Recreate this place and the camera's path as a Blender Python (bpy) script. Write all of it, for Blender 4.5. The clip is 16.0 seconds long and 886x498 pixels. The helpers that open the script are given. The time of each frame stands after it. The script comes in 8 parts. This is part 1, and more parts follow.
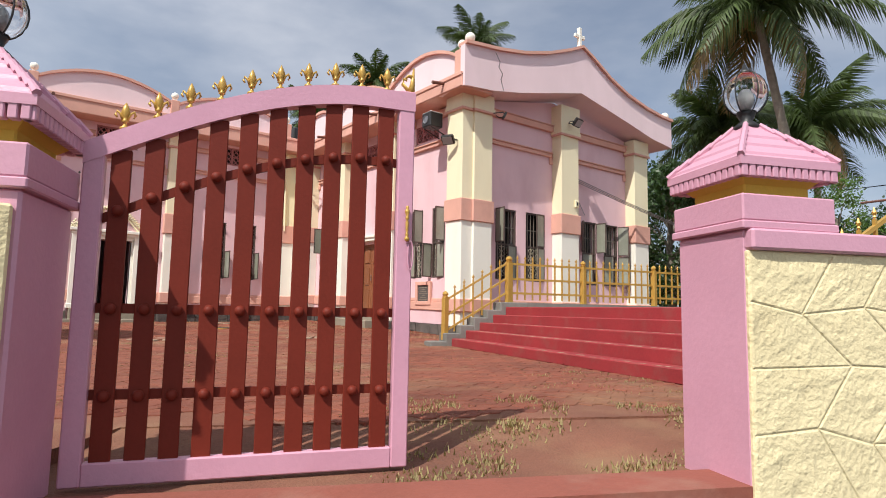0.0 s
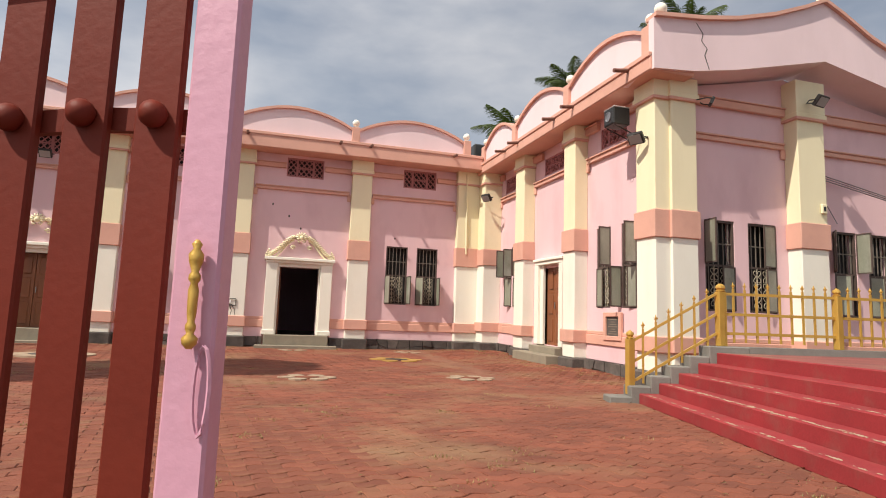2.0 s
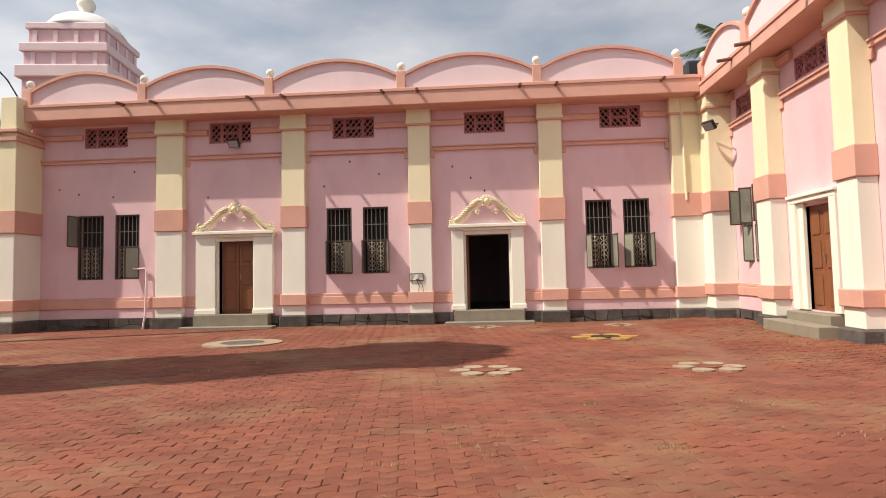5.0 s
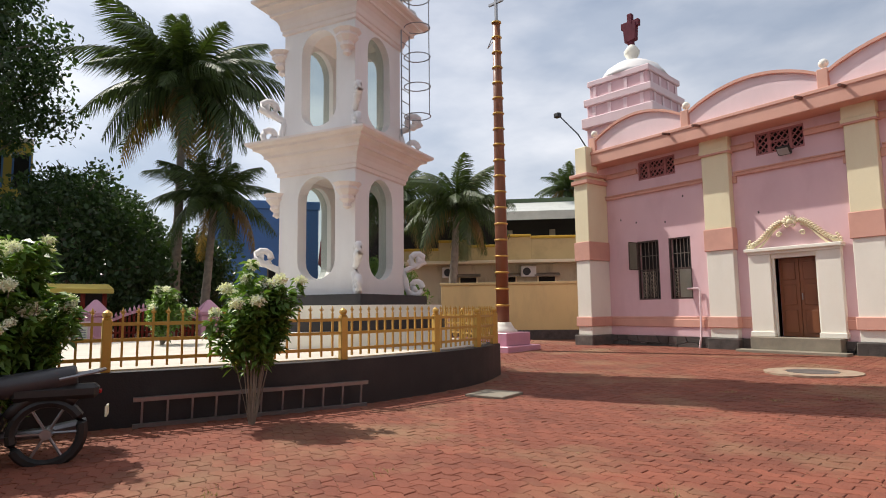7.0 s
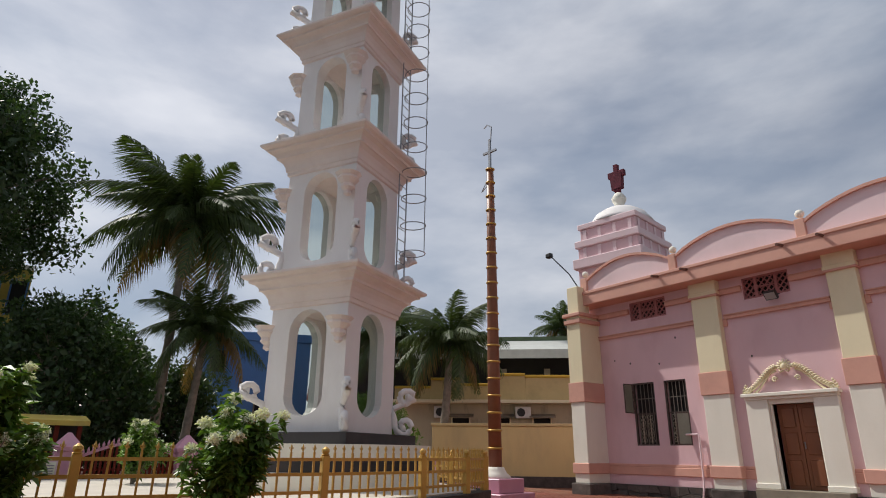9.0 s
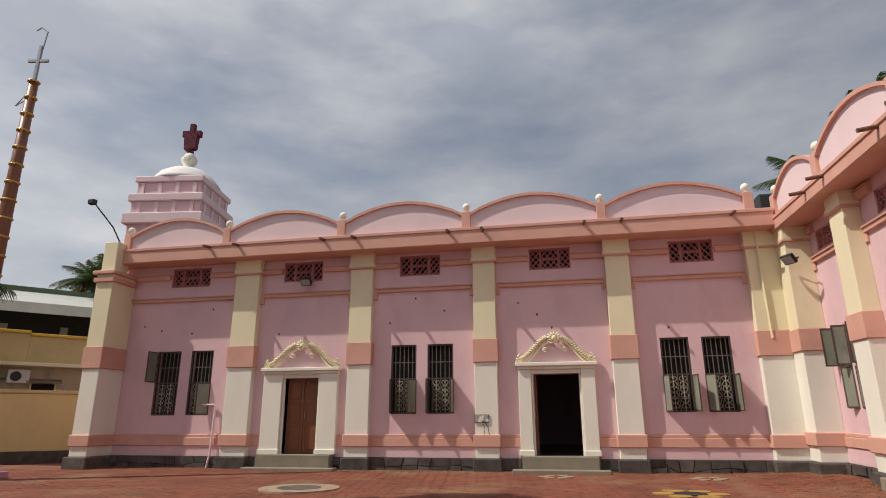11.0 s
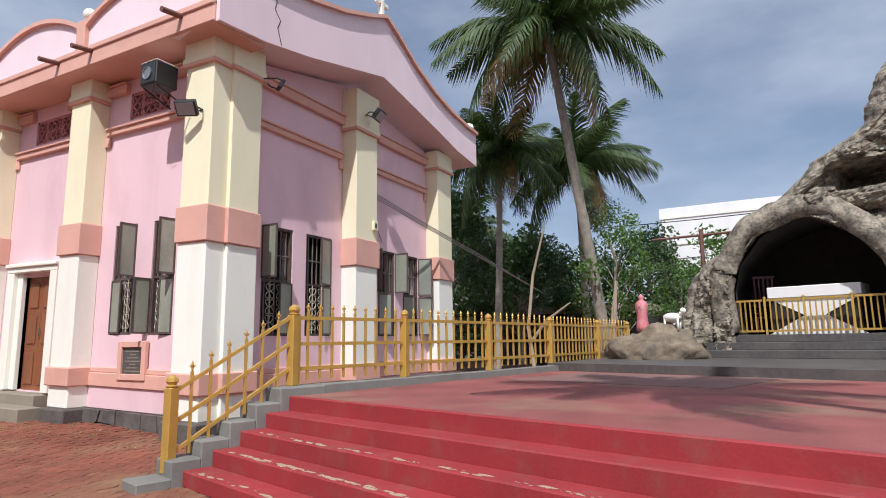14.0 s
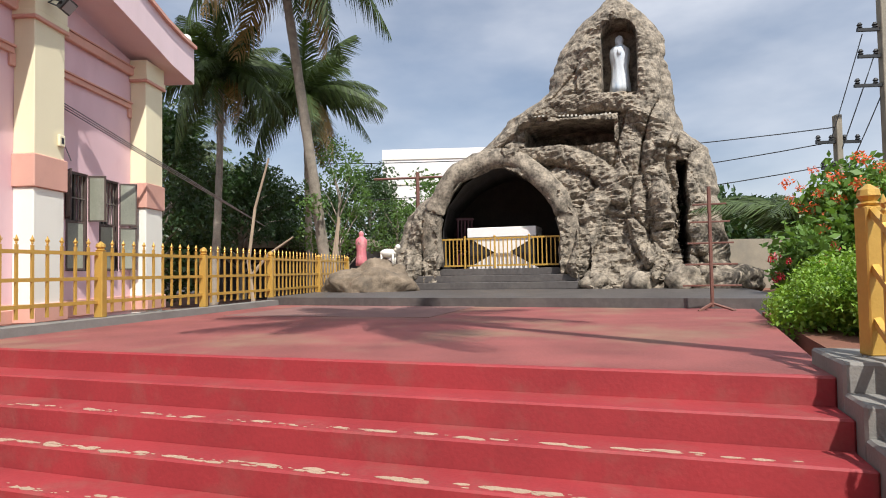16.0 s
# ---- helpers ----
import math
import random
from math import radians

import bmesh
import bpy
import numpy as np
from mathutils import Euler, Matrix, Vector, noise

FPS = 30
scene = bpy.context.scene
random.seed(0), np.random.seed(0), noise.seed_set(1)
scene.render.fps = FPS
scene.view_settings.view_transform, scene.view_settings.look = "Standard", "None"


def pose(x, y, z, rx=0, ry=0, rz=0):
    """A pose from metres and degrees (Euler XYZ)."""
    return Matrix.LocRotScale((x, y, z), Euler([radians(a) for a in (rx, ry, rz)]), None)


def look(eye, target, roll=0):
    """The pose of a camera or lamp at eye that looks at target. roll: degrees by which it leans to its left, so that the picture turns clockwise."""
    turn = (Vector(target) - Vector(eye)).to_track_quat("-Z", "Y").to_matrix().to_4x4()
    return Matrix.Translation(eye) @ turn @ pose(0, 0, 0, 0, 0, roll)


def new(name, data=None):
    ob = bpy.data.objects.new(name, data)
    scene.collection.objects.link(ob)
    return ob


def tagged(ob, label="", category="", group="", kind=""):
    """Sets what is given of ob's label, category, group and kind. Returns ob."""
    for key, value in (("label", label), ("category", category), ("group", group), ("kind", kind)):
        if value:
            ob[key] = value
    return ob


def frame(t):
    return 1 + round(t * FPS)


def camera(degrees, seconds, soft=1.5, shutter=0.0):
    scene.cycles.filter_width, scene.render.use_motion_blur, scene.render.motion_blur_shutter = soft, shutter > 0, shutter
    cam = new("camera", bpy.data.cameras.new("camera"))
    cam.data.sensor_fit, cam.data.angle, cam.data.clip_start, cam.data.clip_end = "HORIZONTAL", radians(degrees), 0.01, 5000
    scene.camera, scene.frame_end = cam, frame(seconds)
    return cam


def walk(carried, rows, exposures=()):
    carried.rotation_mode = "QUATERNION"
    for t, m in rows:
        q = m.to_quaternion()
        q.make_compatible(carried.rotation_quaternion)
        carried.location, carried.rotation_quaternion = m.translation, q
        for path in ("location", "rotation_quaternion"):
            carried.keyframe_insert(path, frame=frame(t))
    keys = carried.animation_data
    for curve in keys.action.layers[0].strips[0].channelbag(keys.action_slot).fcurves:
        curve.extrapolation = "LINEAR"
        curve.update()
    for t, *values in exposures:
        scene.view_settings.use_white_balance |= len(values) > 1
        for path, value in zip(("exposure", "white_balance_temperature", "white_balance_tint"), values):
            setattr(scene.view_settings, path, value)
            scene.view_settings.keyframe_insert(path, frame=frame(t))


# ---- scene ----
cam = camera(73.4, 16.0, soft=1.0)
PATH = [
    (0, (0.068, 0.396, 0.699), (1.249, 1.997, 0.906), 1.1),
    (0.5, (0.718, 0.543, 0.702), (1.725, 2.25, 0.97), 0.4),
    (1, (1.208, 0.86, 0.798), (1.923, 2.705, 1.085), 1.6),
    (1.5, (1.589, 1.309, 0.947), (2.227, 3.174, 1.286), 1.7),
    (2, (1.851, 1.852, 1.109), (2.395, 3.761, 1.356), 2.0),
    (2.5, (2.061, 2.366, 1.219), (2.444, 4.323, 1.361), 0.5),
    (3, (2.289, 2.871, 1.363), (2.534, 4.854, 1.448), -0.2),
    (3.2, (2.366, 3.052, 1.372), (2.617, 5.035, 1.447), -0.2),
    (5.3, (2.64, 4.498, 1.288), (2.263, 6.457, 1.422), -1.8),
    (5.5, (2.627, 4.521, 1.302), (1.958, 6.401, 1.424), -2.5),
    (6, (2.501, 4.51, 1.335), (1.248, 6.064, 1.465), -3.0),
    (6.5, (2.548, 4.451, 1.378), (1.072, 5.793, 1.521), -2.0),
    (7, (2.529, 4.437, 1.405), (0.923, 5.612, 1.61), -0.7),
    (7.5, (2.581, 4.411, 1.418), (0.945, 5.514, 1.747), 0.1),
    (8, (2.624, 4.449, 1.406), (1.011, 5.517, 1.916), 0.7),
    (8.2, (2.63, 4.45, 1.404), (1.036, 5.51, 1.982), 0.7),
    (10.3, (2.662, 4.459, 1.358), (1.625, 6.037, 2.017), 0.4),
    (10.5, (2.689, 4.523, 1.371), (1.845, 6.222, 2.003), 0.1),
    (11, (2.847, 4.56, 1.447), (2.477, 6.444, 2.006), -0.2),
    (11.5, (2.905, 4.61, 1.394), (3.08, 6.536, 1.904), 0.2),
    (12, (2.992, 4.639, 1.365), (3.4, 6.538, 1.844), -0.4),
    (12.5, (3.028, 4.579, 1.408), (3.808, 6.368, 1.845), -1.2),
    (13, (3.045, 4.567, 1.409), (4.336, 6.046, 1.791), -0.9),
    (13.5, (3.081, 4.53, 1.422), (4.644, 5.731, 1.759), -0.9),
    (14, (3.103, 4.499, 1.403), (4.833, 5.455, 1.711), -0.8),
    (14.5, (3.113, 4.464, 1.381), (4.957, 5.194, 1.637), -0.8),
    (15, (3.103, 4.482, 1.401), (5.022, 5.007, 1.605), -0.9),
    (15.5, (3.108, 4.465, 1.421), (5.077, 4.78, 1.58), -0.7),
    (16, (3.104, 4.48, 1.424), (5.1, 4.579, 1.497), -1.0),
]
walk(cam, [(t, look(eye, target, roll)) for t, eye, target, roll in PATH], [
    (0, 0.05, 6350, 10), (1.0, 0.06, 6500, 10), (2.0, 0.05, 6950, 10), (3.0, 0.08, 6950, 10), (5.5, 0.08, 7050, 10), (6.0, 0.08, 6950, 10),
    (7.0, 0.0, 6550, 10), (8.0, -0.38, 6400, 10), (10.5, -0.52, 6550, 10), (11.5, -0.39, 6950, 10), (12.5, -0.27, 6650, 10),
    (13.5, -0.17, 6000, 10), (14.0, -0.08, 5800, 10), (15.0, 0.06, 5950, 10), (16.0, 0.2, 6250, 10)])


# ---- light ----
SUN = Vector((-2.65, -1.06, 3.6)).normalized()
world = bpy.data.worlds.new("sky")
scene.world = world
world.use_nodes = True
wn, wl = world.node_tree.nodes, world.node_tree.links
bg = wn["Background"]
sky = wn.new("ShaderNodeTexSky")
sky.sky_type, sky.sun_disc = "NISHITA", False
sky.sun_elevation = math.asin(SUN.z)
sky.sun_rotation = math.atan2(SUN.x, SUN.y)
sky.air_density, sky.dust_density = 1.0, 1.2
co = wn.new("ShaderNodeTexCoord")
mp = wn.new("ShaderNodeMapping")
mp.inputs["Scale"].default_value = (1.0, 1.0, 2.6)
cloud = wn.new("ShaderNodeTexNoise")
cloud.inputs["Scale"].default_value, cloud.inputs["Detail"].default_value, cloud.inputs["Roughness"].default_value = 1.9, 7.0, 0.52
cr = wn.new("ShaderNodeValToRGB")
cr.color_ramp.elements[0].position, cr.color_ramp.elements[1].position = 0.38, 0.68
cr.color_ramp.elements[0].color, cr.color_ramp.elements[1].color = (0.42, 0.42, 0.42, 1), (0.97, 0.97, 0.97, 1)
shade = wn.new("ShaderNodeTexNoise")
shade.inputs["Scale"].default_value, shade.inputs["Detail"].default_value = 3.1, 6.0
sr = wn.new("ShaderNodeValToRGB")
sr.color_ramp.elements[0].position, sr.color_ramp.elements[1].position = 0.35, 0.62
sr.color_ramp.elements[0].color, sr.color_ramp.elements[1].color = (4.6, 5.1, 6.0, 1), (8.2, 8.3, 8.7, 1)
mixc = wn.new("ShaderNodeMix")
mixc.data_type = "RGBA"
wl.new(co.outputs["Generated"], mp.inputs["Vector"])
wl.new(mp.outputs["Vector"], cloud.inputs["Vector"])
wl.new(mp.outputs["Vector"], shade.inputs["Vector"])
wl.new(cloud.outputs["Fac"], cr.inputs["Fac"])
wl.new(shade.outputs["Fac"], sr.inputs["Fac"])
cover = wn.new("ShaderNodeMapRange")
cover.inputs["From Min"].default_value, cover.inputs["From Max"].default_value = -0.6, 0.25
cover.inputs["To Min"].default_value, cover.inputs["To Max"].default_value = 0.6, 1.0
thick = wn.new("ShaderNodeMath")
thick.operation = "MULTIPLY"
wl.new(cr.outputs["Color"], thick.inputs[0])
wl.new(cover.outputs["Result"], thick.inputs[1])
wl.new(thick.outputs[0], mixc.inputs[0])
wl.new(sky.outputs["Color"], mixc.inputs[6])
toward = wn.new("ShaderNodeVectorMath")
toward.operation = "DOT_PRODUCT"
toward.inputs[1].default_value = SUN
wl.new(co.outputs["Generated"], toward.inputs[0])
glow = wn.new("ShaderNodeMapRange")
glow.inputs["From Min"].default_value, glow.inputs["From Max"].default_value = -0.2, 0.9
glow.inputs["To Min"].default_value, glow.inputs["To Max"].default_value = 0.95, 1.55
wl.new(toward.outputs["Value"], glow.inputs["Value"])
wl.new(toward.outputs["Value"], cover.inputs["Value"])
lit = wn.new("ShaderNodeVectorMath")
lit.operation = "SCALE"
wl.new(sr.outputs["Color"], lit.inputs[0])
wl.new(glow.outputs["Result"], lit.inputs["Scale"])
wl.new(lit.outputs["Vector"], mixc.inputs[7])
wl.new(mixc.outputs[2], bg.inputs["Color"])
bg.inputs["Strength"].default_value = 0.098
sun = new("sun", bpy.data.lights.new("sun", "SUN"))
sun.data.energy, sun.data.angle, sun.data.color = 5.0, radians(0.6), (1.0, 0.95, 0.87)
sun.matrix_world = look((0, 0, 30) , tuple(Vector((0, 0, 30)) - SUN))


# ---- materials ----
def mat(name, col, rough=0.7, var=0.12, scale=3.0, fine=40.0, bump=0.15, metal=0.0, stain=None, stain_amt=0.0, stain_scale=1.3, rand=0.0, streak=1.0):
    """A procedural surface: base colour with broad and fine variation, stains and fine relief."""
    m = bpy.data.materials.new(name)
    m.use_nodes = True
    n, l = m.node_tree.nodes, m.node_tree.links
    b = n["Principled BSDF"]
    b.inputs["Roughness"].default_value, b.inputs["Metallic"].default_value = rough, metal
    tc, mpg = n.new("ShaderNodeTexCoord"), n.new("ShaderNodeMapping")
    mpg.inputs["Scale"].default_value = (1, 1, streak)
    l.new(tc.outputs["Object"], mpg.inputs["Vector"])
    n1, n2 = n.new("ShaderNodeTexNoise"), n.new("ShaderNodeTexNoise")
    n1.inputs["Scale"].default_value, n1.inputs["Detail"].default_value = scale, 6
    n2.inputs["Scale"].default_value, n2.inputs["Detail"].default_value = fine, 4
    l.new(mpg.outputs["Vector"], n1.inputs["Vector"])
    l.new(tc.outputs["Object"], n2.inputs["Vector"])
    add = n.new("ShaderNodeMath")
    add.operation = "MULTIPLY_ADD"
    l.new(n2.outputs["Fac"], add.inputs[0])
    add.inputs[1].default_value = 0.5
    l.new(n1.outputs["Fac"], add.inputs[2])
    rmp = n.new("ShaderNodeMapRange")
    rmp.inputs["From Min"].default_value, rmp.inputs["From Max"].default_value = 0.45, 1.05
    rmp.inputs["To Min"].default_value, rmp.inputs["To Max"].default_value = 1 - var, 1 + var
    l.new(add.outputs[0], rmp.inputs["Value"])
    last = rmp.outputs["Result"]
    if rand:
        oi, rr = n.new("ShaderNodeObjectInfo"), n.new("ShaderNodeMapRange")
        rr.inputs["To Min"].default_value, rr.inputs["To Max"].default_value = 1 - rand, 1 + rand
        gi, ad = n.new("ShaderNodeNewGeometry"), n.new("ShaderNodeMath")
        l.new(oi.outputs["Random"], ad.inputs[0])
        l.new(gi.outputs["Random Per Island"], ad.inputs[1])
        fr = n.new("ShaderNodeMath")
        fr.operation = "FRACT"
        l.new(ad.outputs[0], fr.inputs[0])
        l.new(fr.outputs[0], rr.inputs["Value"])
        ml = n.new("ShaderNodeMath")
        ml.operation = "MULTIPLY"
        l.new(last, ml.inputs[0])
        l.new(rr.outputs["Result"], ml.inputs[1])
        last = ml.outputs[0]
    sc = n.new("ShaderNodeVectorMath")
    sc.operation = "SCALE"
    sc.inputs[0].default_value = col
    l.new(last, sc.inputs["Scale"])
    out = sc.outputs["Vector"]
    if stain:
        n3, r3 = n.new("ShaderNodeTexNoise"), n.new("ShaderNodeMapRange")
        n3.inputs["Scale"].default_value, n3.inputs["Detail"].default_value, n3.inputs["Roughness"].default_value = stain_scale, 8, 0.62
        l.new(mpg.outputs["Vector"], n3.inputs["Vector"])
        r3.inputs["From Min"].default_value, r3.inputs["From Max"].default_value = 0.5, 0.72
        r3.inputs["To Min"].default_value, r3.inputs["To Max"].default_value = 0, stain_amt
        l.new(n3.outputs["Fac"], r3.inputs["Value"])
        mx = n.new("ShaderNodeMix")
        mx.data_type = "RGBA"
        mx.inputs[7].default_value = (*stain, 1)
        l.new(r3.outputs["Result"], mx.inputs[0])
        l.new(out, mx.inputs[6])
        out = mx.outputs[2]
    l.new(out, b.inputs["Base Color"])
    if bump:
        bp = n.new("ShaderNodeBump")
        bp.inputs["Strength"].default_value, bp.inputs["Distance"].default_value = bump, 0.02
        l.new(add.outputs[0], bp.inputs["Height"])
        l.new(bp.outputs["Normal"], b.inputs["Normal"])
    return m


def leafy(name, col, var=0.35, rough=0.45, trans=0.25):
    m = mat(name, col, rough, 0.15, 6, 30, 0.0, rand=var)
    b = m.node_tree.nodes["Principled BSDF"]
    b.inputs["Transmission Weight"].default_value = 0.0
    b.inputs["Subsurface Weight"].default_value = 0.0
    n, l = m.node_tree.nodes, m.node_tree.links
    tr, mx, o = n.new("ShaderNodeBsdfTranslucent"), n.new("ShaderNodeMixShader"), n["Material Output"]
    tr.inputs["Color"].default_value = (col[0] * 1.6, col[1] * 1.7, col[2] * 0.8, 1)
    mx.inputs["Fac"].default_value = trans
    l.new(b.outputs[0], mx.inputs[1])
    l.new(tr.outputs[0], mx.inputs[2])
    l.new(mx.outputs[0], o.inputs["Surface"])
    return m


PINK = mat("pink_wall_paint", (0.735, 0.50, 0.525), 0.8, 0.07, 0.9, 60, 0.12, stain=(0.50, 0.27, 0.30), stain_amt=0.28, streak=0.45)
PALE = mat("pale_pink_paint", (0.80, 0.62, 0.64), 0.8, 0.05, 1.2, 60, 0.1, stain=(0.62, 0.47, 0.47), stain_amt=0.25, streak=0.4)
SALMON = mat("salmon_paint", (0.66, 0.36, 0.28), 0.75, 0.07, 1.5, 60, 0.12, stain=(0.42, 0.22, 0.17), stain_amt=0.3)
CREAM = mat("cream_paint", (0.81, 0.73, 0.50), 0.8, 0.05, 1.2, 50, 0.12, stain=(0.62, 0.50, 0.30), stain_amt=0.25, streak=0.4)
IVORY = mat("ivory_paint", (0.82, 0.79, 0.69), 0.8, 0.05, 1.2, 50, 0.12, stain=(0.60, 0.54, 0.42), stain_amt=0.22, streak=0.4)
STONE = mat("dark_plinth_stone", (0.088, 0.074, 0.066), 0.94, 0.5, 4, 30, 0.9, rand=0.3, stain=(0.16, 0.13, 0.11), stain_amt=0.45)
GREYSTEP = mat("worn_concrete_step", (0.25, 0.215, 0.16), 0.85, 0.15, 3, 40, 0.4, stain=(0.14, 0.13, 0.11), stain_amt=0.5)
# near-black colour that stands in for the shade of unlit rooms
ROOMSHADE = mat("painted_room_shade", (0.015, 0.014, 0.014), 0.9, 0.2, 2, 30, 0.0)
IRON = mat("window_iron", (0.035, 0.03, 0.028), 0.5, 0.2, 8, 60, 0.2, metal=0.3)
GRILLE = mat("painted_grille", (0.46, 0.41, 0.31), 0.5, 0.15, 8, 60, 0.1)
BARS = mat("rusty_grey_bars", (0.17, 0.145, 0.12), 0.6, 0.2, 8, 60, 0.2)
SHUT = mat("brown_shutter_frame", (0.085, 0.058, 0.048), 0.6, 0.25, 8, 60, 0.3)
WOOD = mat("varnished_door_wood", (0.24, 0.085, 0.035), 0.42, 0.25, 2.5, 45, 0.25, streak=0.15)
JALI = mat("terracotta_jali", (0.42, 0.17, 0.17), 0.8, 0.15, 6, 50, 0.3)
PIPE = mat("rusty_spout_iron", (0.16, 0.07, 0.05), 0.7, 0.25, 9, 60, 0.4)
GOLD = mat("gold_paint", (0.56, 0.34, 0.075), 0.36, 0.1, 5, 60, 0.15, metal=0.35, stain=(0.34, 0.2, 0.05), stain_amt=0.4)
ASPHALT = mat("road_asphalt", (0.06, 0.055, 0.05), 0.9, 0.25, 2, 80, 0.6)
EARTH = mat("red_earth_joint", (0.185, 0.075, 0.045), 0.95, 0.3, 1.2, 60, 0.8, stain=(0.28, 0.17, 0.09), stain_amt=0.6)
PAVER = mat("red_paver", (0.190, 0.056, 0.031), 0.92, 0.3, 0.8, 70, 0.6, rand=0.16, stain=(0.25, 0.15, 0.08), stain_amt=0.9, stain_scale=0.45)
REDSTEP = mat("red_step_paint", (0.28, 0.026, 0.03), 0.66, 0.2, 1.6, 40, 0.2, stain=(0.23, 0.09, 0.07), stain_amt=0.5, stain_scale=3.5)
REDFLOOR = mat("faded_red_floor", (0.23, 0.066, 0.058), 0.75, 0.35, 1.3, 50, 0.25, stain=(0.25, 0.16, 0.10), stain_amt=1.0, stain_scale=0.7)
CEMENT = mat("grey_cement_kerb", (0.20, 0.19, 0.17), 0.85, 0.15, 3, 50, 0.35, stain=(0.1, 0.095, 0.085), stain_amt=0.5)
GRANITE = mat("dark_granite", (0.085, 0.075, 0.07), 0.5, 0.25, 12, 90, 0.2, stain=(0.18, 0.16, 0.14), stain_amt=0.4)
BLACKPAINT = mat("black_paint_and_shed_shade", (0.022, 0.019, 0.02), 0.6, 0.25, 2.5, 40, 0.3, stain=(0.06, 0.045, 0.04), stain_amt=0.5)
WHITE = mat("white_tower_paint", (0.80, 0.77, 0.75), 0.75, 0.04, 1.5, 50, 0.12, stain=(0.55, 0.49, 0.45), stain_amt=0.22, streak=0.4)
PEACH = mat("peach_white_paint", (0.80, 0.71, 0.66), 0.75, 0.05, 1.5, 50, 0.12, stain=(0.60, 0.45, 0.38), stain_amt=0.25, streak=0.4)
GATEPINK = mat("pink_gate_paint", (0.60, 0.31, 0.40), 0.42, 0.07, 2, 50, 0.15, stain=(0.46, 0.2, 0.27), stain_amt=0.25)
GATERED = mat("oxide_red_gate", (0.15, 0.020, 0.010), 0.6, 0.12, 3, 60, 0.12)
GATERED.node_tree.nodes["Principled BSDF"].inputs["Specular IOR Level"].default_value = 0.22
YELLOW = mat("yellow_cap_paint", (0.62, 0.42, 0.05), 0.7, 0.08, 2, 50, 0.15)
CRAZY = mat("cream_stone_paint", (0.78, 0.67, 0.40), 0.75, 0.08, 5, 34, 1.0, stain=(0.62, 0.48, 0.24), stain_amt=0.35)
ROCK = mat("grotto_cement_rock", (0.245, 0.205, 0.155), 0.92, 0.75, 4.5, 18, 1.0, stain=(0.04, 0.033, 0.026), stain_amt=1.0, stain_scale=4.2)
BARK = mat("palm_bark", (0.27, 0.23, 0.18), 0.95, 0.3, 5, 40, 0.8)
FROND = leafy("palm_frond", (0.056, 0.086, 0.022), 0.45, 0.58, 0.2)
LEAF = leafy("broad_leaf", (0.036, 0.07, 0.02))
LEAFB = leafy("bush_leaf", (0.115, 0.205, 0.038))
BLUEWALL = mat("blue_house_paint", (0.10, 0.22, 0.50), 0.8, 0.08, 1, 50, 0.15)
OCHRE = mat("ochre_house_paint", (0.58, 0.46, 0.22), 0.8, 0.08, 0.8, 50, 0.15, stain=(0.36, 0.28, 0.14), stain_amt=0.4)
ACWHITE = mat("ac_white", (0.7, 0.7, 0.68), 0.5, 0.05, 4, 50, 0.05)
BLACK = mat("black_plastic", (0.02, 0.02, 0.02), 0.45, 0.1, 5, 60, 0.1)
STEEL = mat("grey_steel", (0.32, 0.32, 0.33), 0.4, 0.1, 8, 60, 0.1, metal=0.8)
FLOWHITE = leafy("white_petal", (0.75, 0.75, 0.66), 0.08, 0.6, 0.2)
FLORED = leafy("orange_petal", (0.72, 0.14, 0.05), 0.25, 0.6, 0.2)
GRASS = leafy("dry_grass", (0.27, 0.22, 0.095), 0.35, 0.7, 0.2)
GLASS = mat("dusty_frosted_pane", (0.24, 0.245, 0.19), 0.32, 0.3, 2.2, 40, 0.03, stain=(0.42, 0.41, 0.37), stain_amt=0.7, stain_scale=1.6, streak=0.4)
LENS = bpy.data.materials.new("lamp_glass")
LENS.use_nodes = True
lb = LENS.node_tree.nodes["Principled BSDF"]
lb.inputs["Base Color"].default_value, lb.inputs["Roughness"].default_value = (0.34, 0.35, 0.35, 1), 0.12


# ---- mesh helpers ----
def box(bm, x0, x1, y0, y1, z0, z1, bev=0.0):
    g = bmesh.ops.create_cube(bm, size=1.0)
    vs = g["verts"]
    for v in vs:
        v.co = Vector((x0 + (v.co.x + 0.5) * (x1 - x0), y0 + (v.co.y + 0.5) * (y1 - y0), z0 + (v.co.z + 0.5) * (z1 - z0)))
    if bev:
        es = list({e for v in vs for e in v.link_edges})
        bmesh.ops.bevel(bm, geom=es, offset=bev, segments=1, affect="EDGES")
    return bm


def prism(bm, pts, axis, a0, a1):
    """Extrude a polygon of 2D points between a0 and a1 along an axis ('y': points are x,z; 'x': y,z; 'z': x,y)."""
    def P(p, a):
        return {"y": (p[0], a, p[1]), "x": (a, p[0], p[1]), "z": (p[0], p[1], a)}[axis]
    A = [bm.verts.new(P(p, a0)) for p in pts]
    B = [bm.verts.new(P(p, a1)) for p in pts]
    k = len(pts)
    fs = [bm.faces.new(A), bm.faces.new(B[::-1])]
    fs += [bm.faces.new((A[i], B[i], B[(i + 1) % k], A[(i + 1) % k])) for i in range(k)]
    bmesh.ops.recalc_face_normals(bm, faces=fs)
    return bm


def strip(bm, path, axis, a0, a1, thick):
    """A band of given thickness that follows a 2D path (first to last point), between a0 and a1 along an axis; the thickness is added upwards."""
    for p, q in zip(path[:-1], path[1:]):
        prism(bm, [p, q, (q[0], q[1] + thick), (p[0], p[1] + thick)], axis, a0, a1)


